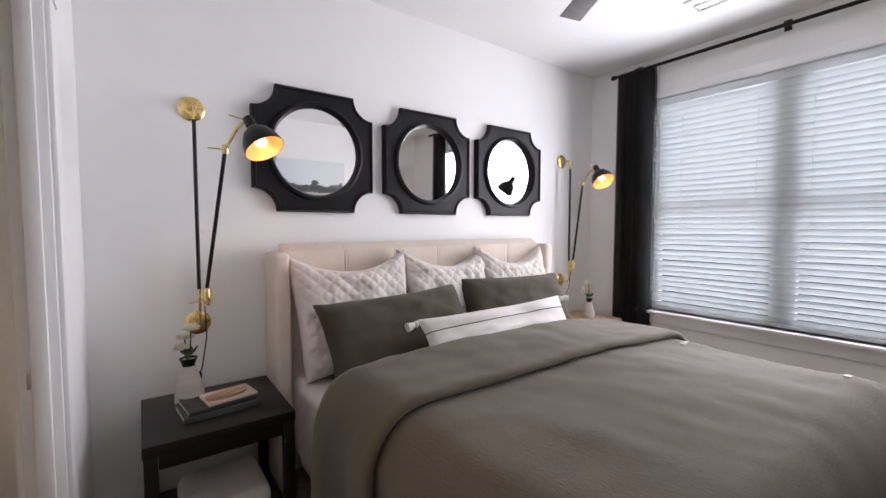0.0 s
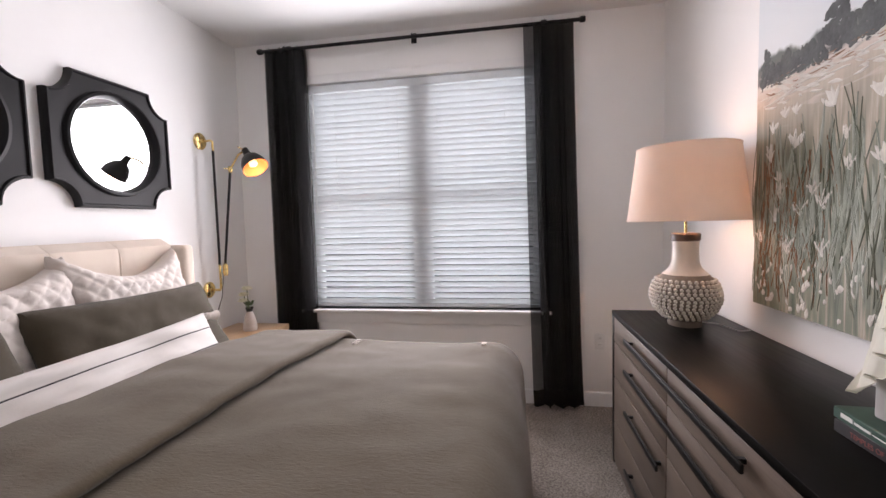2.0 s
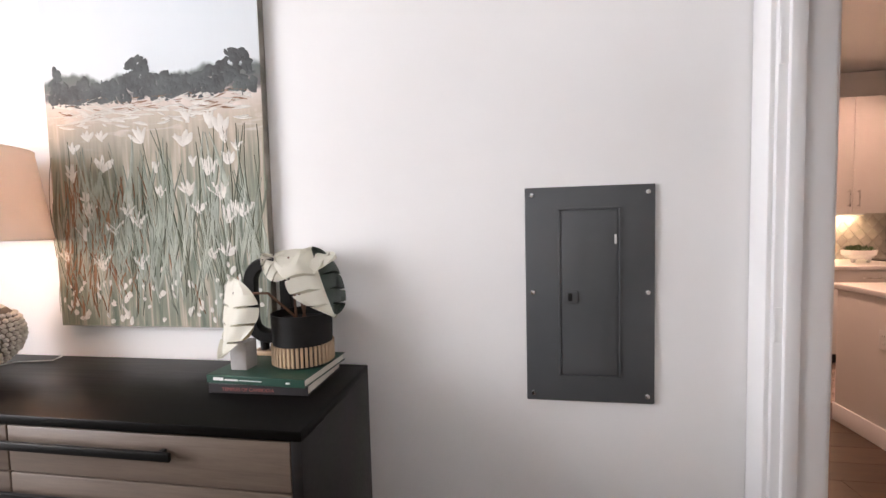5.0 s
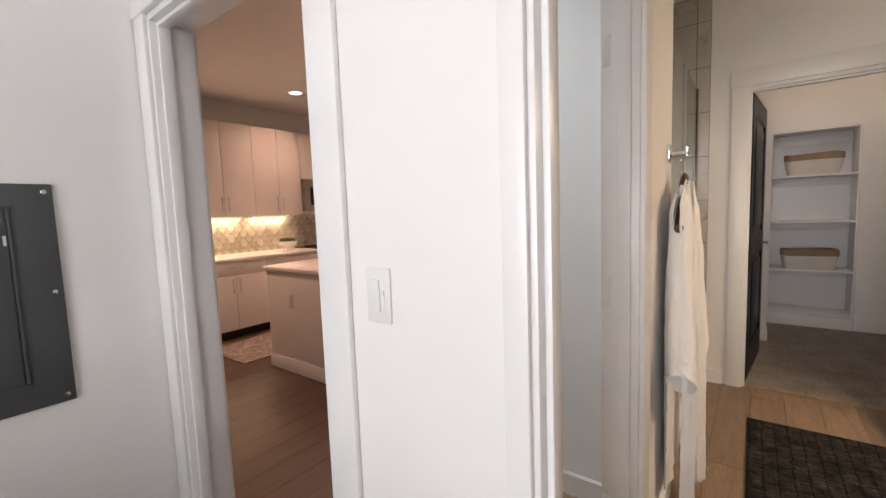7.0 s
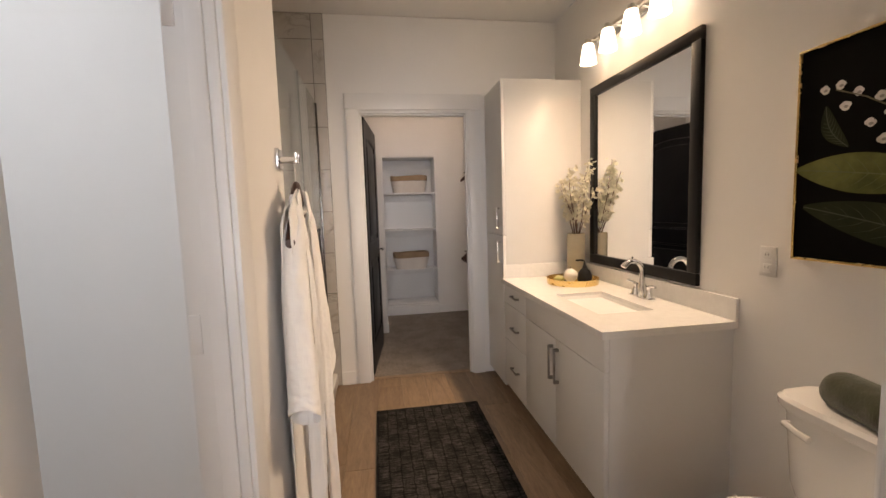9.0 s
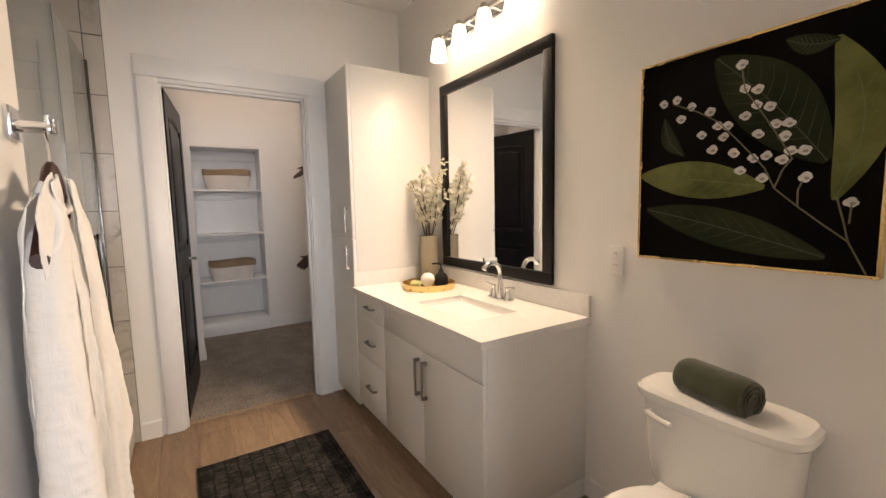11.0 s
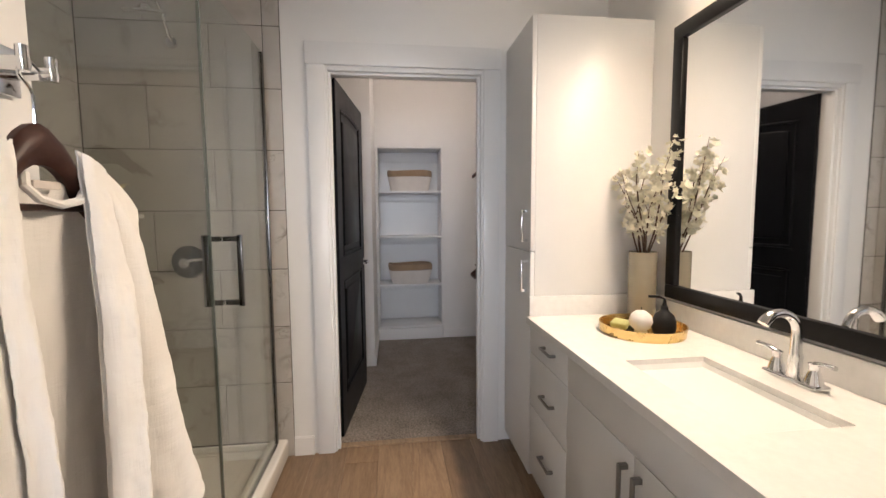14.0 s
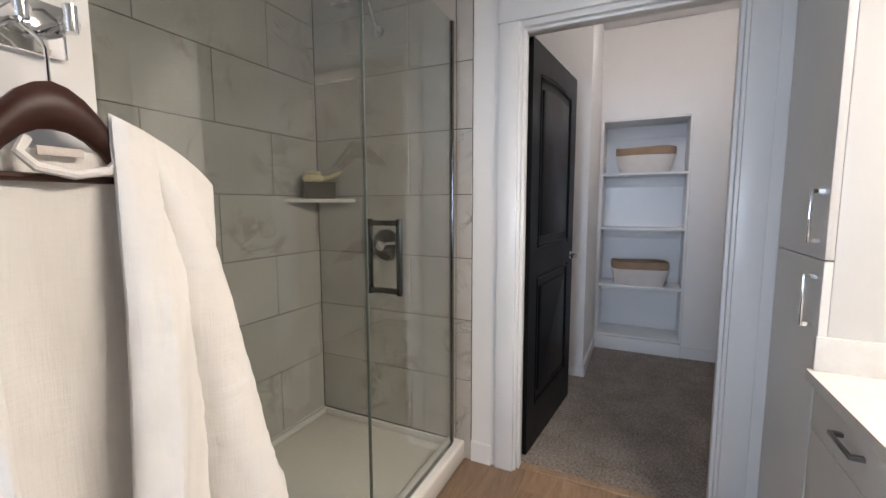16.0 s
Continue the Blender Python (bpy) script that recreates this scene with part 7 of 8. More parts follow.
def flat_leaf(name, x0, z0, x1, z1, half, bend, material):
    """A leaf printed flat, from its base to its tip, given across the print in 0..1."""
    LAYER[0] -= 0.0002
    W, H = QX1 - QX0, QZ1 - QZ0
    a, b = Vector((QX0 + x0 * W, 0, QZ0 + z0 * H)), Vector((QX0 + x1 * W, 0, QZ0 + z1 * H))
    d = b - a
    nrm = Vector((-d.z, 0, d.x)).normalized()
    bm = bmesh.new()
    prev = None
    for i in range(17):
        s = i / 16
        w = half * math.sin(math.pi * (0.02 + 0.96 * s)) ** 0.8
        c = a + d * s + nrm * bend * math.sin(math.pi * s)
        row = [bm.verts.new((p.x, LAYER[0], p.z)) for p in (c + nrm * w, c, c - nrm * w)]
        if prev:
            bm.faces.new((prev[0], prev[1], row[1], row[0]))
            bm.faces.new((prev[1], prev[2], row[2], row[1]))
        prev = row
    leaf = part(name, bm, material, print_, "", False)
    veins = bmesh.new()
    def at(s, q):
        w = half * math.sin(math.pi * (0.02 + 0.96 * s)) ** 0.8
        c = a + d * s + nrm * (bend * math.sin(math.pi * s) + w * q)
        return Vector((c.x, LAYER[0] - 0.0001, c.z))
    for k in range(12):
        s0, s1 = k / 12, (k + 1) / 12
        t = nrm * 0.0016
        veins.faces.new([veins.verts.new(p) for p in (at(s0, 0) - t, at(s1, 0) - t, at(s1, 0) + t, at(s0, 0) + t)])
    t = d.normalized() * 0.0011
    for k in range(1, 10):
        for q in (-1, 1):
            p0, p1, p2 = at(k / 11, 0), at(k / 11 + 0.06, 0.45 * q), at(min(0.97, k / 11 + 0.14), 0.86 * q)
            veins.faces.new([veins.verts.new(p) for p in (p0 - t, p1 - t, p1 + t, p0 + t)])
            veins.faces.new([veins.verts.new(p) for p in (p1 - t, p2 - t * 0.3, p2 + t * 0.3, p1 + t)])
    part("vein_pattern", veins, INKVEIN if material is INKGREEN else INKSTEMDARK, leaf, "", False)
    return a, b


for args in ((0.821, 0.440, 0.387, 0.940, 0.095, -0.012, INKDARK),
             (0.244, 0.520, 0.138, 0.715, 0.026, 0.020, INKDARK),
             (0.851, 0.290, 0.831, 0.900, 0.056, -0.052, INKGREEN),
             (0.835, 0.885, 0.659, 0.936, 0.026, 0.012, INKDARK),
             (0.608, 0.352, 0.008, 0.438, 0.060, -0.004, INKGREEN),
             (0.832, 0.067, 0.052, 0.259, 0.060, -0.006, INKDARK)):
    flat_leaf("printed_leaf", *args)
LAYER[0] -= 0.0002
W, H = QX1 - QX0, QZ1 - QZ0
for pts in (((0.959, 0.015), (0.900, 0.133), (0.814, 0.200), (0.732, 0.267), (0.645, 0.345), (0.604, 0.433), (0.504, 0.550), (0.403, 0.658), (0.307, 0.720), (0.180, 0.780)), ((0.645, 0.345), (0.673, 0.420), (0.704, 0.461), (0.666, 0.530), (0.630, 0.591), (0.575, 0.680), (0.513, 0.774), (0.496, 0.870)), ((0.900, 0.133), (0.885, 0.200), (0.858, 0.299)), ((0.732, 0.267), (0.730, 0.330), (0.744, 0.370)), ((0.900, 0.200), (0.903, 0.270))):
    part("printed_stem", tube([(QX0 + x * W, LAYER[0], QZ0 + z * H) for x, z in pts], 0.0022, 5), INKSTEM, print_)
rnd = random.Random(4)
bells = [(0.131, 0.790), (0.201, 0.796), (0.225, 0.700), (0.277, 0.748), (0.365, 0.710), (0.330, 0.607), (0.403, 0.638), (0.448, 0.633), (0.432, 0.586), (0.383, 0.535), (0.480, 0.509), (0.510, 0.428), (0.558, 0.477), (0.610, 0.484), (0.596, 0.390), (0.669, 0.461), (0.699, 0.493), (0.746, 0.491), (0.755, 0.383), (0.496, 0.886), (0.513, 0.778), (0.563, 0.767), (0.563, 0.704), (0.613, 0.686), (0.518, 0.664), (0.575, 0.577), (0.639, 0.609), (0.687, 0.606), (0.675, 0.555), (0.903, 0.280)]
for i, (x, z) in enumerate(bells):
    b = bmesh.new()
    c = Vector((QX0 + x * W, LAYER[0] - 0.0006 - 0.0001 * (i % 4), QZ0 + z * H))
    for q in range(4):
        a = q * math.pi / 2 + rnd.uniform(-0.4, 0.4)
        rr = rnd.uniform(0.009, 0.0125)
        o = c + Vector((math.cos(a) * 0.006, -0.00005 * q, math.sin(a) * 0.006))
        b.faces.new([b.verts.new(o + Vector((rr * math.cos(t), 0, rr * 0.8 * math.sin(t)))) for t in [2 * math.pi * k / 9 for k in range(9)]])
    bell = part("printed_bell", b, INKWHITE, print_, "", False)
    sh = bmesh.new()
    o = c + Vector((0.002, -0.0003, -0.003))
    sh.faces.new([sh.verts.new(o + Vector((0.0065 * math.cos(t), 0, 0.0045 * math.sin(t)))) for t in [2 * math.pi * k / 9 for k in range(9)]])
    part("bell_mouth", sh, INKGREY, bell, "", False)

outlet("outlet", pose(-1.225, YN, 1.108, 0, 0, 180), "white duplex outlet beside the vanity")

# toilet
toilet = thing("toilet", "white two-piece toilet standing against the bathroom wall", "toilet", (-0.80, 2.3, 0))
TXc = -0.775


def loft(rings):
    bm = bmesh.new()
    vs = [[bm.verts.new(p) for p in r] for r in rings]
    n = len(vs[0])
    for a, b in zip(vs, vs[1:]):
        for i in range(n):
            bm.faces.new((a[i], a[(i + 1) % n], b[(i + 1) % n], b[i]))
    bm.faces.new(vs[0][::-1])
    bm.faces.new(vs[-1])
    return bm


def rounded(cx, cy, hw, hd, z, p=4.0, n=40, front=0.0):
    out = []
    for i in range(n):
        a = 2 * math.pi * i / n
        c, s = math.cos(a), math.sin(a)
        out.append((cx + hw * math.copysign(abs(c) ** (2 / p), c), cy + hd * math.copysign(abs(s) ** (2 / p), s) + (front * (1 - c * c) if s < 0 else 0), z))
    return out


part("tank", loft([rounded(TXc, 2.455, 0.19, 0.085, 0.40), rounded(TXc, 2.455, 0.205, 0.090, 0.44), rounded(TXc, 2.452, 0.222, 0.098, 0.68)]), PORCELAIN, toilet)
part("tank_lid", loft([rounded(TXc, 2.448, 0.232, 0.106, 0.682), rounded(TXc, 2.448, 0.240, 0.112, 0.692), rounded(TXc, 2.448, 0.240, 0.112, 0.712), rounded(TXc, 2.448, 0.228, 0.102, 0.724)]), PORCELAIN, toilet)
part("flush_lever", tube([(TXc - 0.165, 2.352, 0.645), (TXc - 0.17, 2.338, 0.645), (TXc - 0.13, 2.333, 0.638), (TXc - 0.09, 2.335, 0.632)], [0.010, 0.010, 0.009, 0.011], 10), PORCELAIN, toilet, "white flush lever")
part("bowl", loft([rounded(TXc, 2.16, 0.11, 0.20, 0.0, 3), rounded(TXc, 2.16, 0.10, 0.19, 0.10, 3), rounded(TXc, 2.13, 0.13, 0.22, 0.25, 2.5), rounded(TXc, 2.125, 0.172, 0.243, 0.36, 2.3), rounded(TXc, 2.125, 0.182, 0.248, 0.390, 2.3)]), PORCELAIN, toilet)
part("seat_lid", loft([rounded(TXc, 2.12, 0.182, 0.245, 0.392, 2.4), rounded(TXc, 2.12, 0.187, 0.250, 0.403, 2.4), rounded(TXc, 2.12, 0.184, 0.246, 0.415, 2.4), rounded(TXc, 2.12, 0.165, 0.226, 0.423, 2.4)]), PORCELAIN, toilet)
part("tank_neck", loft([rounded(TXc, 2.36, 0.12, 0.12, 0.05), rounded(TXc, 2.36, 0.14, 0.12, 0.40)]), PORCELAIN, toilet)
part("supply_line", tube([(TXc - 0.16, 2.45, 0.41), (TXc - 0.17, 2.45, 0.30), (TXc - 0.20, 2.50, 0.20), (TXc - 0.20, 2.555, 0.18)], 0.006, 8), NICKEL, toilet)


def rolled_towel():
    bm = bmesh.new()
    n, m = 46, 26
    prev = None
    for i in range(m + 1):
        x = (i / m - 0.5) * 0.215
        ring = []
        end = 1 - 0.10 * abs(2 * i / m - 1) ** 8
        for k in range(n):
            a = 2 * math.pi * k / n
            r = (0.061 + 0.006 * (k / n)) * end * (1 + 0.03 * noise.noise((x * 20, math.cos(a) * 2, math.sin(a) * 2)))
            ring.append(bm.verts.new((x, r * math.cos(a), 0.055 + 0.92 * r * math.sin(a))))
        if prev:
            for k in range(n):
                bm.faces.new((prev[k], prev[(k + 1) % n], ring[(k + 1) % n], ring[k]))
        prev = ring
    bm.verts.ensure_lookup_table()
    first = bm.verts[:n]
    bm.faces.new(list(first)[::-1])
    bm.faces.new(prev)
    return bm


towel = thing("rolled_towel", "rolled olive-green towel lying on the toilet tank lid", "towel", (-0.775, 2.445, 0.724))
o = part("roll", rolled_towel(), TOWEL, towel)
o.matrix_parent_inverse = Matrix.Identity(4)
o.matrix_basis = pose(-0.006, -0.012, -0.010, 0, 0, -13)
spiral = tube([Vector((0.1085, (0.012 + 0.0011 * k) * math.cos(k * 0.45), 0.055 + (0.012 + 0.0011 * k) * math.sin(k * 0.45))) for k in range(40)], 0.0035, 5)
o2 = part("rolled_edge", spiral, TOWEL, towel)
o2.matrix_parent_inverse = Matrix.Identity(4)
o2.matrix_basis = pose(-0.006, -0.012, -0.010, 0, 0, -13)


def worn_rug(name, a, b, scale):
    m, nt, p = nodes_of(name)
    v = coords(nt)
    wear = noise_tex(nt, v, 9, 6, 0.7)
    worn = ramp(nt, wear, [(0.36, (0.1, 0.1, 0.1)), (0.60, (1, 1, 1))])
    # woven blocks with dark seams, crossed by short broken yarn streaks
    blocks = nt.nodes.new("ShaderNodeTexBrick")
    blocks.inputs["Scale"].default_value = scale
    blocks.inputs["Mortar Size"].default_value = 0.022
    blocks.inputs["Mortar Smooth"].default_value = 0.6
    blocks.inputs["Color1"].default_value, blocks.inputs["Color2"].default_value = (1, 1, 1, 1), (0.72, 0.72, 0.72, 1)
    blocks.inputs["Mortar"].default_value = (0.22, 0.22, 0.22, 1)
    shake = nt.nodes.new("ShaderNodeVectorMath")
    shake.operation = "MULTIPLY_ADD"
    wob = nt.nodes.new("ShaderNodeTexNoise")
    wob.inputs["Scale"].default_value = 22
    nt.links.new(v, wob.inputs["Vector"])
    nt.links.new(wob.outputs["Color"], shake.inputs[0])
    shake.inputs[1].default_value = (0.022, 0.022, 0.0)
    nt.links.new(v, shake.inputs[2])
    nt.links.new(shake.outputs[0], blocks.inputs["Vector"])
    across = ramp(nt, noise_tex(nt, coords(nt, (120, 16, 1)), 1.0, 3, 0.6), [(0.40, a), (0.66, [c * 2.4 for c in b])])
    along = ramp(nt, noise_tex(nt, coords(nt, (14, 90, 1)), 1.0, 3, 0.6), [(0.40, a), (0.70, [c * 1.6 for c in b])])
    yarn = mix(nt, 0.35, across, along)
    col = mix(nt, 0.85, mix(nt, worn, a, yarn), blocks.outputs["Color"], "MULTIPLY")
    nt.links.new(col, p.inputs["Base Color"])
    p.inputs["Roughness"].default_value = 1.0
    p.inputs["Specular IOR Level"].default_value = 0.1
    bump(nt, p, noise_tex(nt, v, 160, 2), 0.7, 0.004)
    return m


rugm = worn_rug("charcoal_rug", (0.012, 0.0115, 0.011), (0.046, 0.042, 0.039), 4.2)
rug_bm = grid(60, 34, lambda u, v: (-2.60 + 1.75 * u, 1.05 + 0.69 * v, 0.002 + 0.0015 * noise.noise((u * 9, v * 5, 0))), 0.009)
rug_bm.transform(Matrix.Translation((0, 0, 0.009)))
solid("bath_rug", rug_bm, rugm, "charcoal distressed runner rug on the bathroom floor", "rug")

# ---- closet ----
door = thing("closet_door", "black two-panel door standing open into the closet", "door", (-3.245, 1.015, 0))
DW, DT, DHt = 0.81, 0.035, 2.065
M = pose(-3.245, 1.02, 0.018, 0, 0, 174)
slab = bmesh.new()
stile = 0.11
for b in ((0, stile, 0, DHt), (DW - stile, DW, 0, DHt), (stile, DW - stile, 0, 0.22), (stile, DW - stile, 0.92, 1.06), (stile, DW - stile, DHt - 0.12, DHt)):
    add_box(slab, b[0], b[1], -DT / 2, DT / 2, b[2], b[3])
slab.transform(M)
part("door_frame", slab, DOORBLACK, door, "black stiles and rails", False)


def panel_outline(x0, x1, z0, z1, rise):
    """A door panel's outline, its head a shallow arch of the given rise."""
    top = [(x1 + (x0 - x1) * i / 12, z1 - rise + rise * math.sin(math.pi * i / 12)) for i in range(13)]
    return [(x0, z0), (x1, z0)] + top


for z0, z1, rise in ((0.22, 0.92, 0.0), (1.06, DHt - 0.12, 0.02)):
    p = box(stile, DW - stile, -0.008, 0.008, z0, z1)
    p.transform(M)
    part("panel", p, DOORBLACK, door)
    ring = panel_outline(stile + 0.012, DW - stile - 0.012, z0 + 0.012, z1 - 0.012, rise)
    inner = panel_outline(stile + 0.062, DW - stile - 0.062, z0 + 0.062, z1 - 0.062, rise)
    for face in (-1, 1):
        mo = tube([(x, face * 0.0095, z) for x, z in ring + ring[:1]], 0.0105, 8)
        mo.transform(M)
        part("moulding", mo, DOORBLACK, door)
        rp = extrude_outline(inner, 0.010, 0.007)
        if face > 0:
            rp.transform(Matrix.Diagonal((1, -1, 1, 1)))
        rp.transform(M @ Matrix.Translation((0, face * 0.0078, 0)))
        part("raised_panel", rp, DOORBLACK, door)
    if rise:
        head = bmesh.new()
        arch = panel_outline(stile, DW - stile, z0, z1, rise)[2:]
        for (xa, za), (xb, zb) in zip(arch, arch[1:]):
            add_box(head, xb, xa, -DT / 2 + 0.0005, DT / 2 - 0.0005, min(za, zb), z1 + 0.001)
        head.transform(M)
        part("arched_rail", head, DOORBLACK, door, "", False)
for s in (-1, 1):
    h = lathe([(0, 0), (0.026, 0.0), (0.026, 0.006), (0.010, 0.010), (0.010, 0.045), (0, 0.046)], 24, m=M @ pose(DW - 0.065, s * DT / 2, 0.965, -90 * s))
    part("rose", h, CHROME, door)
    lv = tube([M @ Vector((DW - 0.065, s * (DT / 2 + 0.04), 0.965)), M @ Vector((DW - 0.10, s * (DT / 2 + 0.045), 0.965)), M @ Vector((DW - 0.165, s * (DT / 2 + 0.042), 0.962))], [0.009, 0.008, 0.007], 10)
    part("lever_handle", lv, CHROME, door, "chrome lever handle")
for z in (0.22, 1.03, 1.86):
    part("hinge", tube([(-3.248, 1.006, z - 0.05), (-3.248, 1.006, z + 0.05)], 0.006, 8), NICKEL, door)

KX0, KX1, KY0, KY1 = -5.52, -5.175, 1.20, 1.85
unit = thing("closet_shelving", "white built-in closet shelving with four open bays", "shelving", ((KX0 + KX1) / 2, 1.52, 0))
part("side", box(KX0, KX1, KY0 - 0.028, KY0, 0, 2.028, 0.002), TRIM, unit)
part("side", box(KX0, KX1, KY1, KY1 + 0.018, 0, 2.028, 0.002), TRIM, unit)
part("back", box(KX0, KX0 + 0.01, KY0, KY1, 0.0, 2.028), TRIM, unit)
part("top_board", box(KX0 + 0.01, KX1, KY0, KY1, 2.01, 2.028, 0.002), TRIM, unit)
part("plinth", box(KX1 - 0.02, KX1 + 0.02, KY0 - 0.02, KY1 + 0.014, 0.012, 0.13, 0.002), TRIM, unit)
for z in (0.155, 0.60, 1.105, 1.575):
    part("shelf_board", box(KX0 + 0.01, KX1 + 0.012, KY0, KY1, z - 0.02, z, 0.002), TRIM, unit)
for z in (0.60, 1.105, 1.575, 2.01):
    part("cleat", box(KX0 + 0.0102, KX0 + 0.028, KY0, KY1, z - 0.11, z - 0.0205, 0.002), TRIM, unit)

BASKETW = fabric("white_rope", (0.68, 0.64, 0.60), (0.76, 0.72, 0.68), 120, 0.6, 12)
BASKETT = fabric("tan_rope", (0.26, 0.18, 0.11), (0.36, 0.26, 0.17), 120, 0.6, 12)


def basket(z, dy, label):
    e = thing("storage_basket", label, "basket", (-5.28, 1.53 + dy, z), group="baskets on the closet shelves")
    cx, cy = -5.28, 1.53 + dy
    rings = []
    N = 16
    for i in range(N + 1):
        s = i / N
        rings.append(rounded(cx, cy, 0.115 + 0.02 * s + (0.003 if i % 2 else 0), 0.195 + 0.035 * s + (0.003 if i % 2 else 0), z + 0.001 + 0.145 * s, 3.2, 48))
    part("basket_body", loft(rings), BASKETW, e, "white coiled rope body")
    rim = []
    for i, (g, dz) in enumerate(((0, 0.0), (0.004, 0.03), (0.002, 0.062), (-0.008, 0.064), (-0.012, 0.03), (-0.014, 0.0))):
        rim.append([(p[0], p[1], p[2] + 0.006 * math.sin(3 * k * 2 * math.pi / 48)) for k, p in enumerate(rounded(cx, cy, 0.135 + g, 0.231 + g, z + 0.147 + dz, 3.2, 48))])
    part("basket_rim", loft(rim), BASKETT, e, "tan rope rim")


basket(1.575, 0.0, "white rope basket with a tan rim on the upper closet shelf")
basket(0.60, -0.005, "white rope basket with a tan rim on the lower closet shelf")

for z in (1.96, 1.05):
    e = thing("closet_rail", "white wire closet shelf with a hanging rail", "closet rail", (-4.2, 2.4, z))
    part("rail", tube([(-5.16, 2.30, z), (-3.26, 2.30, z)], 0.008, 8), TRIM, e)
    for y in (2.32, 2.38, 2.44, 2.50, 2.545):
        part("wire", tube([(-5.16, y, z + 0.04), (-3.26, y, z + 0.04)], 0.003, 6), TRIM, e)
    for x in (-4.9, -4.2, -3.5):
        part("bracket", tube([(x, 2.305, z), (x, 2.31, z + 0.035), (x, 2.55, z + 0.04)], 0.004, 6), TRIM, e)
        part("brace", tube([(x, 2.35, z + 0.03), (x, 2.552, z - 0.22)], 0.004, 6), TRIM, e)
for z, xs in ((1.96, (-4.55, -4.46, -4.36)), (1.05, (-4.62, -4.55, -4.49, -4.43, -4.36))):
    for i, x in enumerate(xs):
        hanger((x, 2.30, z + 0.011), 78 + 7 * (i % 3), "dark wooden hanger on the closet rail", 0.47, True, "hangers in the closet")

clight = thing("closet_ceiling_light", "round white flush ceiling light in the closet, lit", "ceiling light", (-4.15, 1.75, CEILING))
part("base", lathe([(0, 0.0), (0.16, 0.0), (0.16, -0.02), (0, -0.02)], 32, (-4.15, 1.75, CEILING + 0.004)), TRIM, clight)
part("diffuser", lathe([(0.15, -0.02), (0.14, -0.05), (0.09, -0.075), (0, -0.085)], 32, (-4.15, 1.75, CEILING + 0.004), False), glow("closet_diffuser", (1.0, 0.84, 0.66), 3.0), clight, "lit opal diffuser")
lamp("closet_bulb", "POINT", (-4.15, 1.75, CEILING - 0.13), (-4.15, 1.75, 0), 8.3, (1.0, 0.78, 0.62), 0.08)


# added fill light, unseen, that brightens the narrow side closet from its ceiling
side_fill = thing("ceiling_light", "round white fill light added on the side closet ceiling, unseen", "ceiling light", (-0.95, 0.12, CEILING - 0.06))
part("light_base", lathe([(0, 0), (0.13, 0.0), (0.13, -0.02), (0.12, -0.025), (0, -0.025)], 28, (-0.95, 0.12, CEILING - 0.001)), PLASTIC, side_fill)
part("diffuser", lathe([(0.12, 0.0), (0.11, -0.02), (0.07, -0.035), (0, -0.04)], 28, (-0.95, 0.12, CEILING - 0.027), False), glow("fill_diffuser", (0.92, 0.96, 1.0), 2.0), side_fill, "glowing diffuser of the added fill light")
lamp("side_closet_fill", "AREA", (-0.95, 0.12, CEILING - 0.07), (-0.95, 0.16, 0), 13.5, (0.86, 0.93, 1.0), 0.22, 0.22, 110, 2.0)


# ---- kitchen ----
KB = -4.20
KCAB = surface("kitchen_lacquer", (0.66, 0.64, 0.61), (0.72, 0.70, 0.67), 1.5, 0.35, 0.06, fine=90, strength=0.03)


def bar_handle(name, parent, c, length, axis, out=(0, 1, 0)):
    o = Vector(out)
    d = Vector((1, 0, 0)) if axis == "x" else Vector((0, 1, 0)) if axis == "y" else Vector((0, 0, 1))
    c = Vector(c)
    bm = tube([c - d * length / 2 + o * 0.028, c + d * length / 2 + o * 0.028], 0.005, 8)
    for s in (-1, 1):
        add_tube(bm, [c + d * s * length * 0.42, c + d * s * length * 0.42 + o * 0.028], 0.004, 6)
    return part(name, bm, NICKEL, parent, "brushed nickel bar handle")


def base_unit(x0, x1, drawers=True):
    e = thing("base_cabinet", "white flat-front kitchen base cabinet", "cabinet", ((x0 + x1) / 2, -3.88, 0), group="kitchen base cabinets")
    part("body", box(x0, x1, KB + 0.001, -3.577, 0.10, 0.872), KCAB, e, "", False)
    part("toe_kick", box(x0, x1, KB + 0.002, -3.64, 0.0, 0.0998), BLACKWOOD, e, "", False)
    d = part("drawer_front", box(x0 + 0.002, x1 - 0.002, -3.5765, -3.556, 0.715, 0.868, 0.002), KCAB, e)
    bar_handle("handle", d, ((x0 + x1) / 2, -3.556, 0.80), 0.16, "x")
    m = (x0 + x1) / 2
    for a, b, hx in ((x0, m, m - 0.04), (m, x1, m + 0.04)):
        d = part("cabinet_door", box(a + 0.002, b - 0.002, -3.5765, -3.556, 0.104, 0.711, 0.002), KCAB, e)
        bar_handle("handle", d, (hx, -3.556, 0.60), 0.16, "z")


for a, b in ((-5.40, -4.60), (-4.60, -3.765), (-2.955, -2.20), (-2.20, -1.45), (-1.45, -0.70), (-0.70, 0.05)):
    base_unit(a, b)
for a, b in ((-5.449, -3.762), (-2.958, 0.10)):
    solid("kitchen_counter", box(a, b, KB + 0.001, -3.535, 0.8725, 0.905, 0.003), QUARTZ, "white quartz kitchen counter along the wall", "countertop")


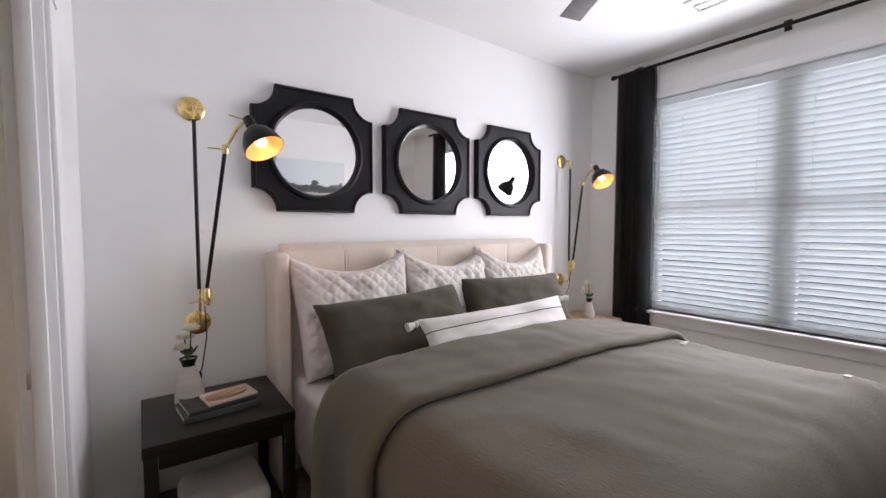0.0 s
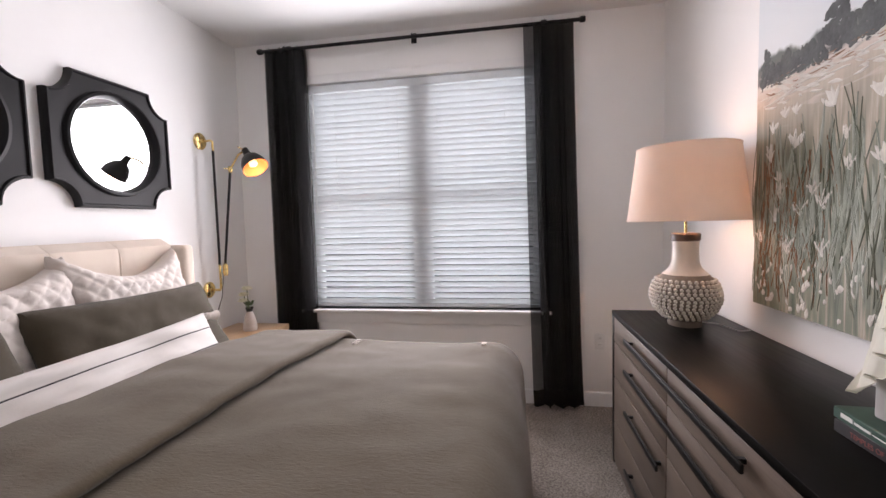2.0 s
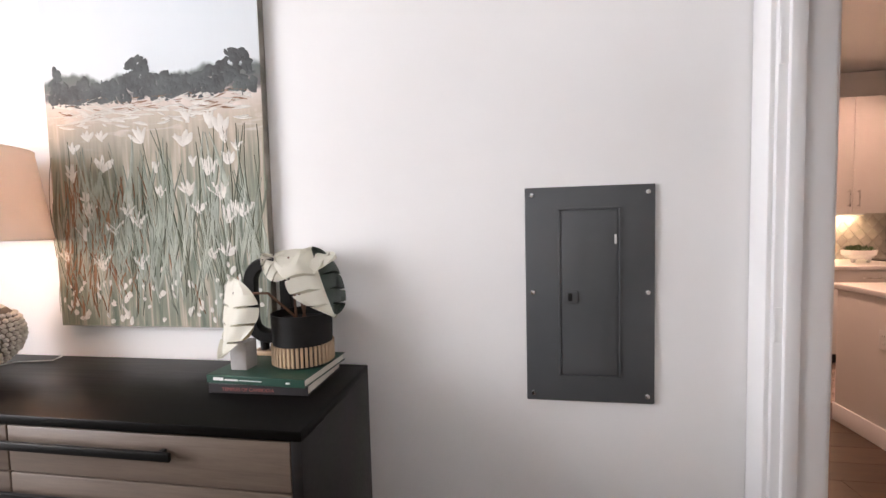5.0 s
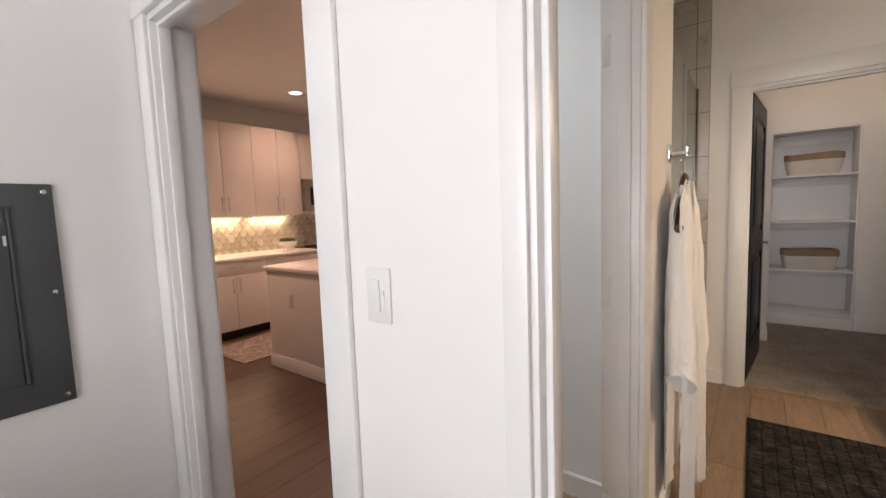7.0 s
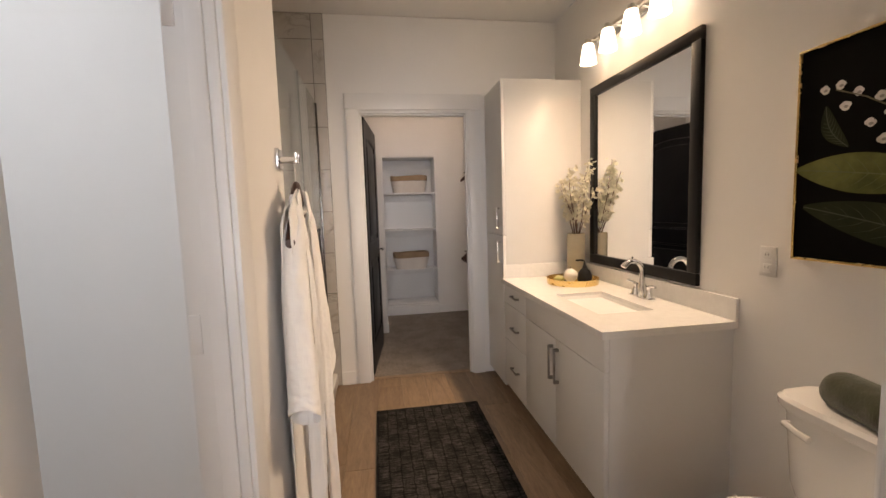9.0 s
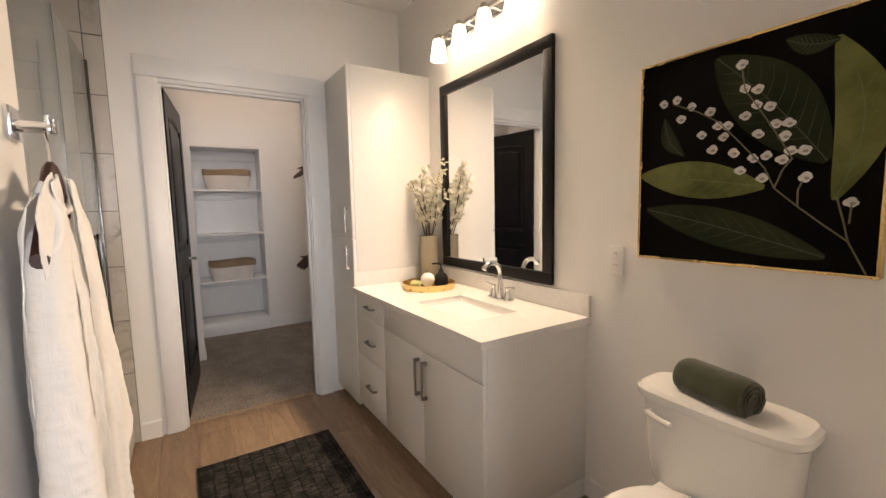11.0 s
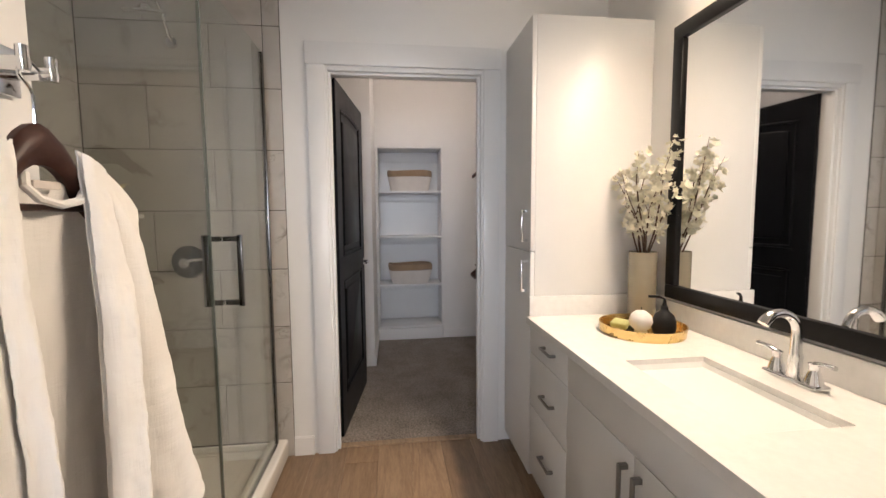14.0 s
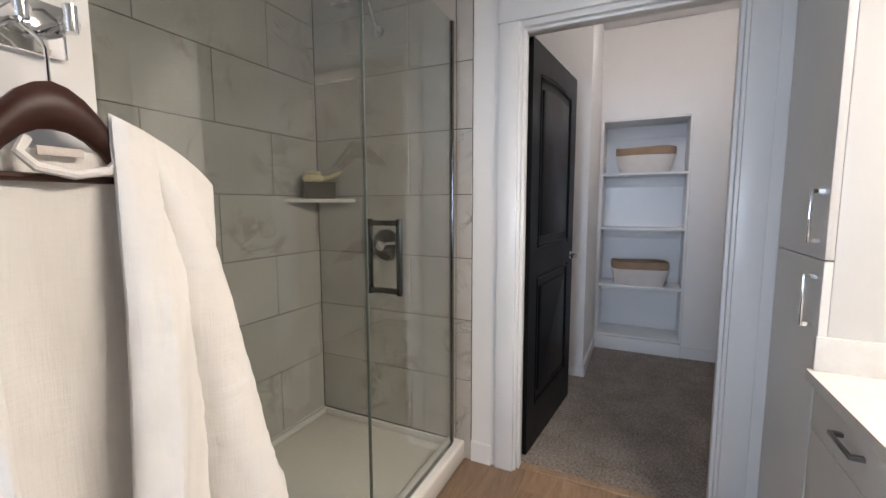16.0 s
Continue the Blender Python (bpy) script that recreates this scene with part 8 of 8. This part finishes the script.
def upper_unit(x0, x1, z0=1.372, z1=2.46, split=True):
    e = thing("wall_cabinet", "white flat-front kitchen wall cabinet", "cabinet", ((x0 + x1) / 2, -4.03, z0), group="kitchen wall cabinets")
    part("body", box(x0, x1, KB + 0.001, -3.892, z0, z1), KCAB, e, "", False)
    m = (x0 + x1) / 2
    for a, b, hx in ((x0, m, m - 0.04), (m, x1, m + 0.04)) if split else ((x0, x1, x1 - 0.05),):
        d = part("cabinet_door", box(a + 0.002, b - 0.002, -3.8915, -3.872, z0 + 0.002, z1 - 0.002, 0.002), KCAB, e)
        bar_handle("handle", d, (hx, -3.872, z0 + 0.14), 0.16, "z")


for a, b in ((-4.53, -3.755), (-2.965, -2.30), (-2.30, -1.55), (-1.55, -0.80), (-0.80, -0.05)):
    upper_unit(a, b)
upper_unit(-5.12, -4.53, split=False)
upper_unit(-3.755, -2.965, 1.845, 2.46)
e = thing("wall_cabinet", "white kitchen wall cabinet on the end wall", "cabinet", (-5.29, -3.2, 1.372), group="kitchen wall cabinets")
part("body", box(-5.449, -5.142, -3.86, -2.3, 1.372, 2.46), KCAB, e, "", False)
for y0, y1 in ((-3.86, -3.35), (-3.35, -2.83), (-2.83, -2.3)):
    part("cabinet_door", box(-5.1415, -5.122, y0 + 0.002, y1 - 0.002, 1.374, 2.458, 0.002), KCAB, e)

mw = thing("microwave", "stainless over-the-range microwave with a black glass door", "microwave", (-3.36, -3.98, 1.41))
part("body", box(-3.752, -2.968, KB + 0.001, -3.842, 1.412, 1.843, 0.003), STEEL, mw)
part("door", box(-3.60, -2.975, -3.8415, -3.815, 1.455, 1.835, 0.004), STEEL, mw)
BLACKGLASS = surface("black_glass", (0.008, 0.008, 0.009), (0.013, 0.013, 0.014), 4, 0.08, 0.03, strength=0)
part("door_glass", box(-3.56, -3.06, -3.8147, -3.811, 1.49, 1.74, 0.001), BLACKGLASS, mw, "black glass")
part("control_panel", box(-3.748, -3.605, -3.8415, -3.815, 1.455, 1.835, 0.003), BLACKGLASS, mw)
part("display", box(-3.68, -3.665, -3.8147, -3.814, 1.715, 1.725), glow("clock_display", (0.7, 0.9, 1.0), 2.0), mw, "small lit clock display")
part("handle", tube([(-3.59, -3.785, 1.50), (-3.59, -3.78, 1.64), (-3.59, -3.785, 1.79)], 0.011, 10), STEEL, mw)
part("vent_grille", box(-3.75, -2.97, -3.84, -3.82, 1.412, 1.452, 0.002), STEEL, mw)

stove = thing("range", "stainless slide-in range with a black glass cooktop", "range", (-3.36, -3.88, 0))
part("body", box(-3.757, -2.963, KB + 0.01, -3.555, 0.0, 0.88, 0.003), STEEL, stove)
part("cooktop", box(-3.758, -2.962, KB + 0.01, -3.53, 0.8805, 0.915, 0.004), BLACKGLASS, stove)
part("oven_door", box(-3.75, -2.97, -3.5545, -3.525, 0.20, 0.80, 0.004), BLACKGLASS, stove)
part("door_handle", tube([(-3.70, -3.49, 0.745), (-3.02, -3.49, 0.745)], 0.012, 10), STEEL, stove)
part("control_strip", box(-3.757, -2.963, -3.5545, -3.53, 0.802, 0.879, 0.003), BLACKGLASS, stove)
for x in (-3.62, -3.50, -3.22, -3.10):
    part("knob", lathe([(0, 0), (0.02, 0.0), (0.017, 0.024), (0, 0.025)], 16, m=pose(x, -3.5295, 0.842, -90)), CHROME, stove)
for x in (-3.58, -3.16):
    for y in (-4.0, -3.70):
        part("grate", tube([p for p in arc((x, y, 0.922), 0.10, 0, 360, 20, (1, 0, 0), (0, 1, 0))], 0.006, 6), BLACKMETAL, stove)
potc = thing("casserole", "white enamel casserole with a lid on the range", "pot", (-3.52, -3.72, 0.929))
part("pot_body", lathe([(0, 0), (0.10, 0), (0.125, 0.03), (0.13, 0.09), (0.0, 0.09)], 32, (-3.52, -3.74, 0.9282)), PORCELAIN, potc)
part("lid", lathe([(0.134, 0.0), (0.13, 0.012), (0.08, 0.03), (0.02, 0.036), (0.018, 0.055), (0, 0.058)], 32, (-3.52, -3.74, 1.0185)), PORCELAIN, potc)

bowl = thing("planted_bowl", "white footed bowl filled with green succulents on the counter", "planter", (-2.68, -3.88, 0.905))
part("bowl", lathe([(0, 0.03), (0.08, 0.035), (0.125, 0.075), (0.13, 0.12), (0.122, 0.12), (0.11, 0.08), (0, 0.06)], 32, (-2.70, -3.88, 0.9053)), PORCELAIN, bowl)
for i in range(3):
    a = i * 2.094 + 0.4
    part("foot", lathe([(0.014, 0), (0.02, 0.045)], 12, (-2.70 + 0.07 * math.cos(a), -3.88 + 0.07 * math.sin(a), 0.9053)), PORCELAIN, bowl)
gb = bmesh.new()
rnd = random.Random(21)
for i in range(34):
    c = Vector((-2.70 + rnd.uniform(-0.09, 0.09), -3.88 + rnd.uniform(-0.09, 0.09), 1.015))
    for k in range(7):
        add_leaf(gb, Matrix.Translation(c) @ Matrix.Rotation(k * 0.9 + i, 4, "Z") @ Matrix.Rotation(radians(20 + 40 * (k % 2)), 4, "Y"), rnd.uniform(0.03, 0.06), 0.009)
part("succulents", gb, LEAFGREEN, bowl)["kind"] = "stuff"

# backsplash with under-cabinet strips
structure("backsplash", box(-5.449, 0.1, KB + 0.0005, KB + 0.006, 0.9055, 1.371), surface("splash_grout", (0.50, 0.47, 0.43), (0.56, 0.53, 0.49), 20, 0.7, 0.1), "pale grout of the kitchen backsplash", "backsplash")
for x0, x1 in ((-4.45, -3.82), (-2.90, -2.36), (-2.24, -1.62), (-1.50, -0.86)):
    e = thing("under_cabinet_light", "slim lit under-cabinet light strip", "light strip", ((x0 + x1) / 2, -4.1, 1.371), group="under-cabinet lights")
    part("housing", box(x0, x1, -4.15, -4.10, 1.3555, 1.3718, 0.002), PLASTIC, e)
    part("diffuser", box(x0 + 0.01, x1 - 0.01, -4.145, -4.105, 1.3535, 1.3553), glow("strip_diffuser", (1.0, 0.80, 0.52), 6.0), e, "lit warm diffuser")
    lamp("under_cabinet_glow", "AREA", ((x0 + x1) / 2, -4.125, 1.35), ((x0 + x1) / 2, -4.15, 0.9), 3.2, (1.0, 0.70, 0.42), x1 - x0, 0.04)

# island
IX1, IX0, IY1, IY0 = -1.545, -4.25, -1.548, -2.44
isl = thing("kitchen_island", "white panelled kitchen island with a white quartz top", "kitchen island", (-2.9, -2.0, 0))
part("body", box(IX0, IX1, IY0, IY1, 0.0, 0.874, 0.003), KCAB, isl)
part("top", box(IX0 - 0.03, IX1 + 0.02, IY0 - 0.03, IY1 + 0.02, 0.8745, 0.914, 0.012, 3), QUARTZ, isl, "white quartz top")
for b in ((IX1, IX1 + 0.014, IY0 - 0.001, IY1 + 0.014), (IX0, IX1, IY1, IY1 + 0.014)):
    part("baseboard", box(*b, 0.0, 0.115, 0.003), TRIM, isl)
outlet("outlet", pose(IX1 + 0.001, -2.08, 0.63, 0, 0, -90), "white duplex outlet on the end of the kitchen island")
outlet("outlet", pose(-2.62, IY1 + 0.001, 0.60, 0, 0, 0), "white duplex outlet on the side of the kitchen island")
sink = thing("island_sink", "dark undermount sink in the island top", "sink", (-2.85, -2.05, 0.914))
part("sink_rim", box(-3.25, -2.52, -2.28, -1.92, 0.9142, 0.9155), BLACKGLASS, sink)
fc = thing("kitchen_faucet", "stainless spring-neck kitchen faucet standing on the island", "faucet", (-2.83, -1.845, 0.914))
part("base", lathe([(0, 0), (0.028, 0), (0.026, 0.03), (0.018, 0.05), (0.018, 0.30), (0, 0.30)], 20, (-2.83, -1.845, 0.9144)), STEEL, fc)
part("neck", tube([(-2.83, -1.845, 1.20), (-2.83, -1.845, 1.28)] + [tuple(p) for p in arc((-2.765, -1.90, 1.28), 0.085, 180, 0, 14, (0.76, -0.65, 0), (0, 0, 1))] + [(-2.70, -1.955, 1.18)], 0.013, 12), STEEL, fc)
part("spray_head", lathe([(0, 0), (0.022, 0.0), (0.018, 0.05), (0.014, 0.12), (0, 0.12)], 18, (-2.70, -1.955, 1.07)), STEEL, fc)
tr = solid("serving_tray", lathe([(0, 0.004), (0.20, 0.004), (0.215, 0.022), (0.22, 0.022), (0.205, 0.0), (0, 0.0)], 48, (-2.17, -1.93, 0.9142)), surface("dark_olive_tray", (0.05, 0.045, 0.03), (0.08, 0.07, 0.05), 8, 0.5, 0.1), "round dark tray on the kitchen island", "tray")
hold = thing("bottle_holder", "black metal holder with oil and wine bottles on the tray", "bottle holder", (-2.12, -1.98, 0.918))
part("holder_box", box(-2.19, -2.05, -2.05, -1.93, 0.9184, 1.08, 0.006), POT, hold)
GREENGLASS = surface("dark_bottle", (0.02, 0.018, 0.012), (0.035, 0.03, 0.02), 5, 0.1, 0.03, strength=0)
for i, (x, y) in enumerate(((-2.16, -1.96), (-2.12, -2.02), (-2.085, -1.96), (-2.15, -2.03))):
    b = thing("oil_bottle", "dark glass oil bottle standing in the black holder", "bottle", (x, y, 1.0805), group="bottles on the island")
    part("bottle", lathe([(0, 0), (0.026, 0.0), (0.026, 0.10), (0.012, 0.14), (0.012, 0.18), (0, 0.18)], 18, (x, y, 1.0805)), GREENGLASS, b)
    part("bottle_label", lathe([(0.0264, 0.03), (0.0264, 0.085)], 18, (x, y, 1.0805), False), PAPER, b, "pale paper label")
    part("cap", lathe([(0.0125, 0.18), (0.0125, 0.205), (0, 0.207)], 12, (x, y, 1.0805)), BLACKMETAL, b)
solid("black_bowl", lathe([(0, 0), (0.05, 0.0), (0.07, 0.03), (0.075, 0.075), (0.070, 0.075), (0.06, 0.03), (0, 0.01)], 28, (-2.29, -1.90, 0.9184)), POT, "small black bowl on the island tray", "bowl")
rack = thing("dish_rack", "chrome two-tier wire rack on the far counter", "rack", (-4.6, -3.85, 0.905))
for z in (0.96, 1.10):
    part("wire_tier", tube([(-4.75, -3.95, z), (-4.45, -3.95, z), (-4.45, -3.72, z), (-4.75, -3.72, z), (-4.75, -3.95, z)], 0.006, 6), CHROME, rack)
    part("dishes", lathe([(0, 0), (0.09, 0.0), (0.11, 0.03), (0, 0.04)], 24, (-4.6, -3.83, z + 0.007)), PORCELAIN, rack)
for x in (-4.75, -4.45):
    for y in (-3.95, -3.72):
        part("post", tube([(x, y, 0.9053), (x, y, 1.13)], 0.005, 6), CHROME, rack)
krug = worn_rug("pale_rug", (0.22, 0.18, 0.155), (0.36, 0.31, 0.275), 9)
kr = grid(40, 20, lambda u, v: (-3.6 + 2.2 * u, -3.42 + 0.74 * v, 0.002 + 0.001 * noise.noise((u * 9, v * 5, 0))), 0.007)
kr.transform(Matrix.Translation((0, 0, 0.007)))
solid("kitchen_rug", kr, krug, "pale faded patterned runner on the kitchen floor", "rug")
# the two at x = -0.80 are unseen, added along the grid to brighten the island
for x, y in ((-2.57, -3.29), (-2.53, -2.04), (-4.29, -3.26), (-4.25, -2.04), (-0.80, -2.04), (-0.80, -3.28)):
    e = thing("recessed_light", "lit round recessed ceiling light", "ceiling light", (x, y, CEILING), group="recessed kitchen lights")
    part("trim_ring", lathe([(0.062, 0.002), (0.088, 0.0), (0.09, -0.004), (0.085, -0.008), (0.062, -0.004)], 32, (x, y, CEILING + 0.006), False), TRIM, e)
    part("lens", lathe([(0.0, -0.002), (0.063, -0.002)], 32, (x, y, CEILING + 0.006), False), glow("recessed_lens", (1.0, 0.80, 0.60), 9.0), e, "lit lens")
    lamp("recessed_bulb", "AREA", (x, y, CEILING - 0.012), (x, y, 0), 8.5, (1.0, 0.60, 0.45), 0.11, 0.11, 130)
ceiling_vent("ceiling_vent", -3.45, -3.13, -2.52, -2.38, "white louvred air vent in the kitchen ceiling")


# ---- laid pieces: shower tiles, floor planks, kitchen splash tiles ----
tile_sets = {}


def tile(parent, u0, u1, v0, v1, to_world):
    """A tile on a wall: u along it, v up."""
    g = 0.0019
    key = (round(u1 - u0, 3), round(v1 - v0, 3))
    if key not in tile_sets:
        tile_sets[key] = finish("tile", box(0, key[0] - 2 * g, 0, key[1] - 2 * g, 0, 0.005, 0.001, 1), TILE, False)
    o = new("tile", tile_sets[key])
    o.parent = parent
    o.matrix_basis = to_world(u0 + g, v0 + g)


TH, TW = 0.311, 0.608
back, west, east = bpy.data.objects["tile_backing"], bpy.data.objects["tile_backing_west"], bpy.data.objects["tile_backing_east"]
rows = [(0.091, 0.42)] + [(0.42 + i * TH, 0.42 + (i + 1) * TH) for i in range(7)] + [(0.42 + 7 * TH, CEILING - 0.003)]


def courses(lo, hi, z_rows, parent, put, shift0=0.0):
    for r, (z0, z1) in enumerate(z_rows):
        u = lo - TW * ((r * 0.5 + shift0) % 1.0)
        while u < hi - 0.01:
            a, b = max(u, lo), min(u + TW, hi)
            if b - a > 0.015:
                tile(parent, a, b, z0, z1, put)
            u += TW


courses(SX0 + 0.012, SX1 - 0.012, rows, back, lambda u, v: Matrix.Translation((u, SY0 + 0.006, v)) @ Matrix.Rotation(radians(90), 4, "X") @ Matrix.Diagonal((1, 1, -1, 1)), 0.47)
courses(SY0 + 0.012, 0.70, rows, west, lambda u, v: Matrix.Translation((SX0 + 0.006, u, v)) @ Matrix(((0, 0, 1, 0), (1, 0, 0, 0), (0, 1, 0, 0), (0, 0, 0, 1))), 0.0)
courses(0.70, 0.785, [(0.0, 0.42)] + rows[1:], west, lambda u, v: Matrix.Translation((SX0 + 0.006, u, v)) @ Matrix(((0, 0, 1, 0), (1, 0, 0, 0), (0, 1, 0, 0), (0, 0, 0, 1))), 0.0)
courses(SY0 + 0.012, 0.70, rows, east, lambda u, v: Matrix.Translation((SX1 - 0.006, u, v)) @ Matrix(((0, 0, -1, 0), (1, 0, 0, 0), (0, 1, 0, 0), (0, 0, 0, 1))), 0.3)

# floor planks run along x
plank_sets = {}


def planks(parent, x0, x1, y0, y1, top, seed, width=0.178, length=1.22, skip=None, material=OAKX):
    rnd = random.Random(seed)
    y, r = y0, 0
    while y < y1 - 0.01:
        w = min(width, y1 - y)
        x = x0 - rnd.uniform(0, length)
        while x < x1 - 0.01:
            a, b = max(x, x0), min(x + length, x1)
            if b - a > 0.02 and not (skip and skip((a + b) / 2, y + w / 2)):
                key = (round(b - a, 3), round(w, 3), material.name)
                if key not in plank_sets:
                    plank_sets[key] = finish("plank", box(0, key[0] - 0.0012, 0, key[1] - 0.0012, -0.006, 0, 0.0012, 1), material, False)
                o = new("plank", plank_sets[key])
                o.parent, o.matrix_basis = parent, Matrix.Translation((a, y, top))
            x += length
        y += w
        r += 1


planks(subfloor, -3.19, XT + 0.03, -0.18, YN, 0.0, 3, skip=lambda x, y: x < -1.60 and y < 0.60)
planks(kitchen_floor, -4.6, 0.6, -3.66, -0.30, 0.0, 5, material=KITCHENOAK)
planks(hall_floor, -0.85, XT + 0.028, -0.295, 0.33, 0.0, 7, material=KITCHENOAK)
structure("threshold", box(-3.20, -3.15, 1.015, 1.833, 0.0, 0.010, 0.003), OAKX, "oak threshold strip at the closet carpet", "trim")

# kitchen splash: diamond mosaic
SPLASH = surface("splash_tile", (0.36, 0.32, 0.28), (0.48, 0.44, 0.39), 9, 0.2, 0.06, strength=0.03, object_random=0.2)
r = 0.052
bm = bmesh.new()
ring = [(r * math.cos(radians(a)) * (1.0 if i % 2 == 0 else 0.72), r * math.sin(radians(a)) * (1.25 if i % 2 == 0 else 0.72)) for i, a in enumerate(range(0, 360, 45))]
fv = [bm.verts.new((x, 0.004, z)) for x, z in ring]
bv = [bm.verts.new((x * 1.04, 0.0, z * 1.04)) for x, z in ring]
bm.faces.new(fv)
for i in range(8):
    bm.faces.new((fv[i], bv[i], bv[(i + 1) % 8], fv[(i + 1) % 8]))
me = finish("splash_tile", bm, SPLASH, False)
bs = bpy.data.objects["backsplash"]
for j in range(8):
    for i in range(36):
        x, z = -4.5 + i * 0.108 + (j % 2) * 0.054, 0.955 + j * 0.0675
        if z + 0.066 < 1.372:
            o = new("splash_tile", me)
            o.parent, o.matrix_basis = bs, Matrix.Translation((x, KB + 0.0062, z))
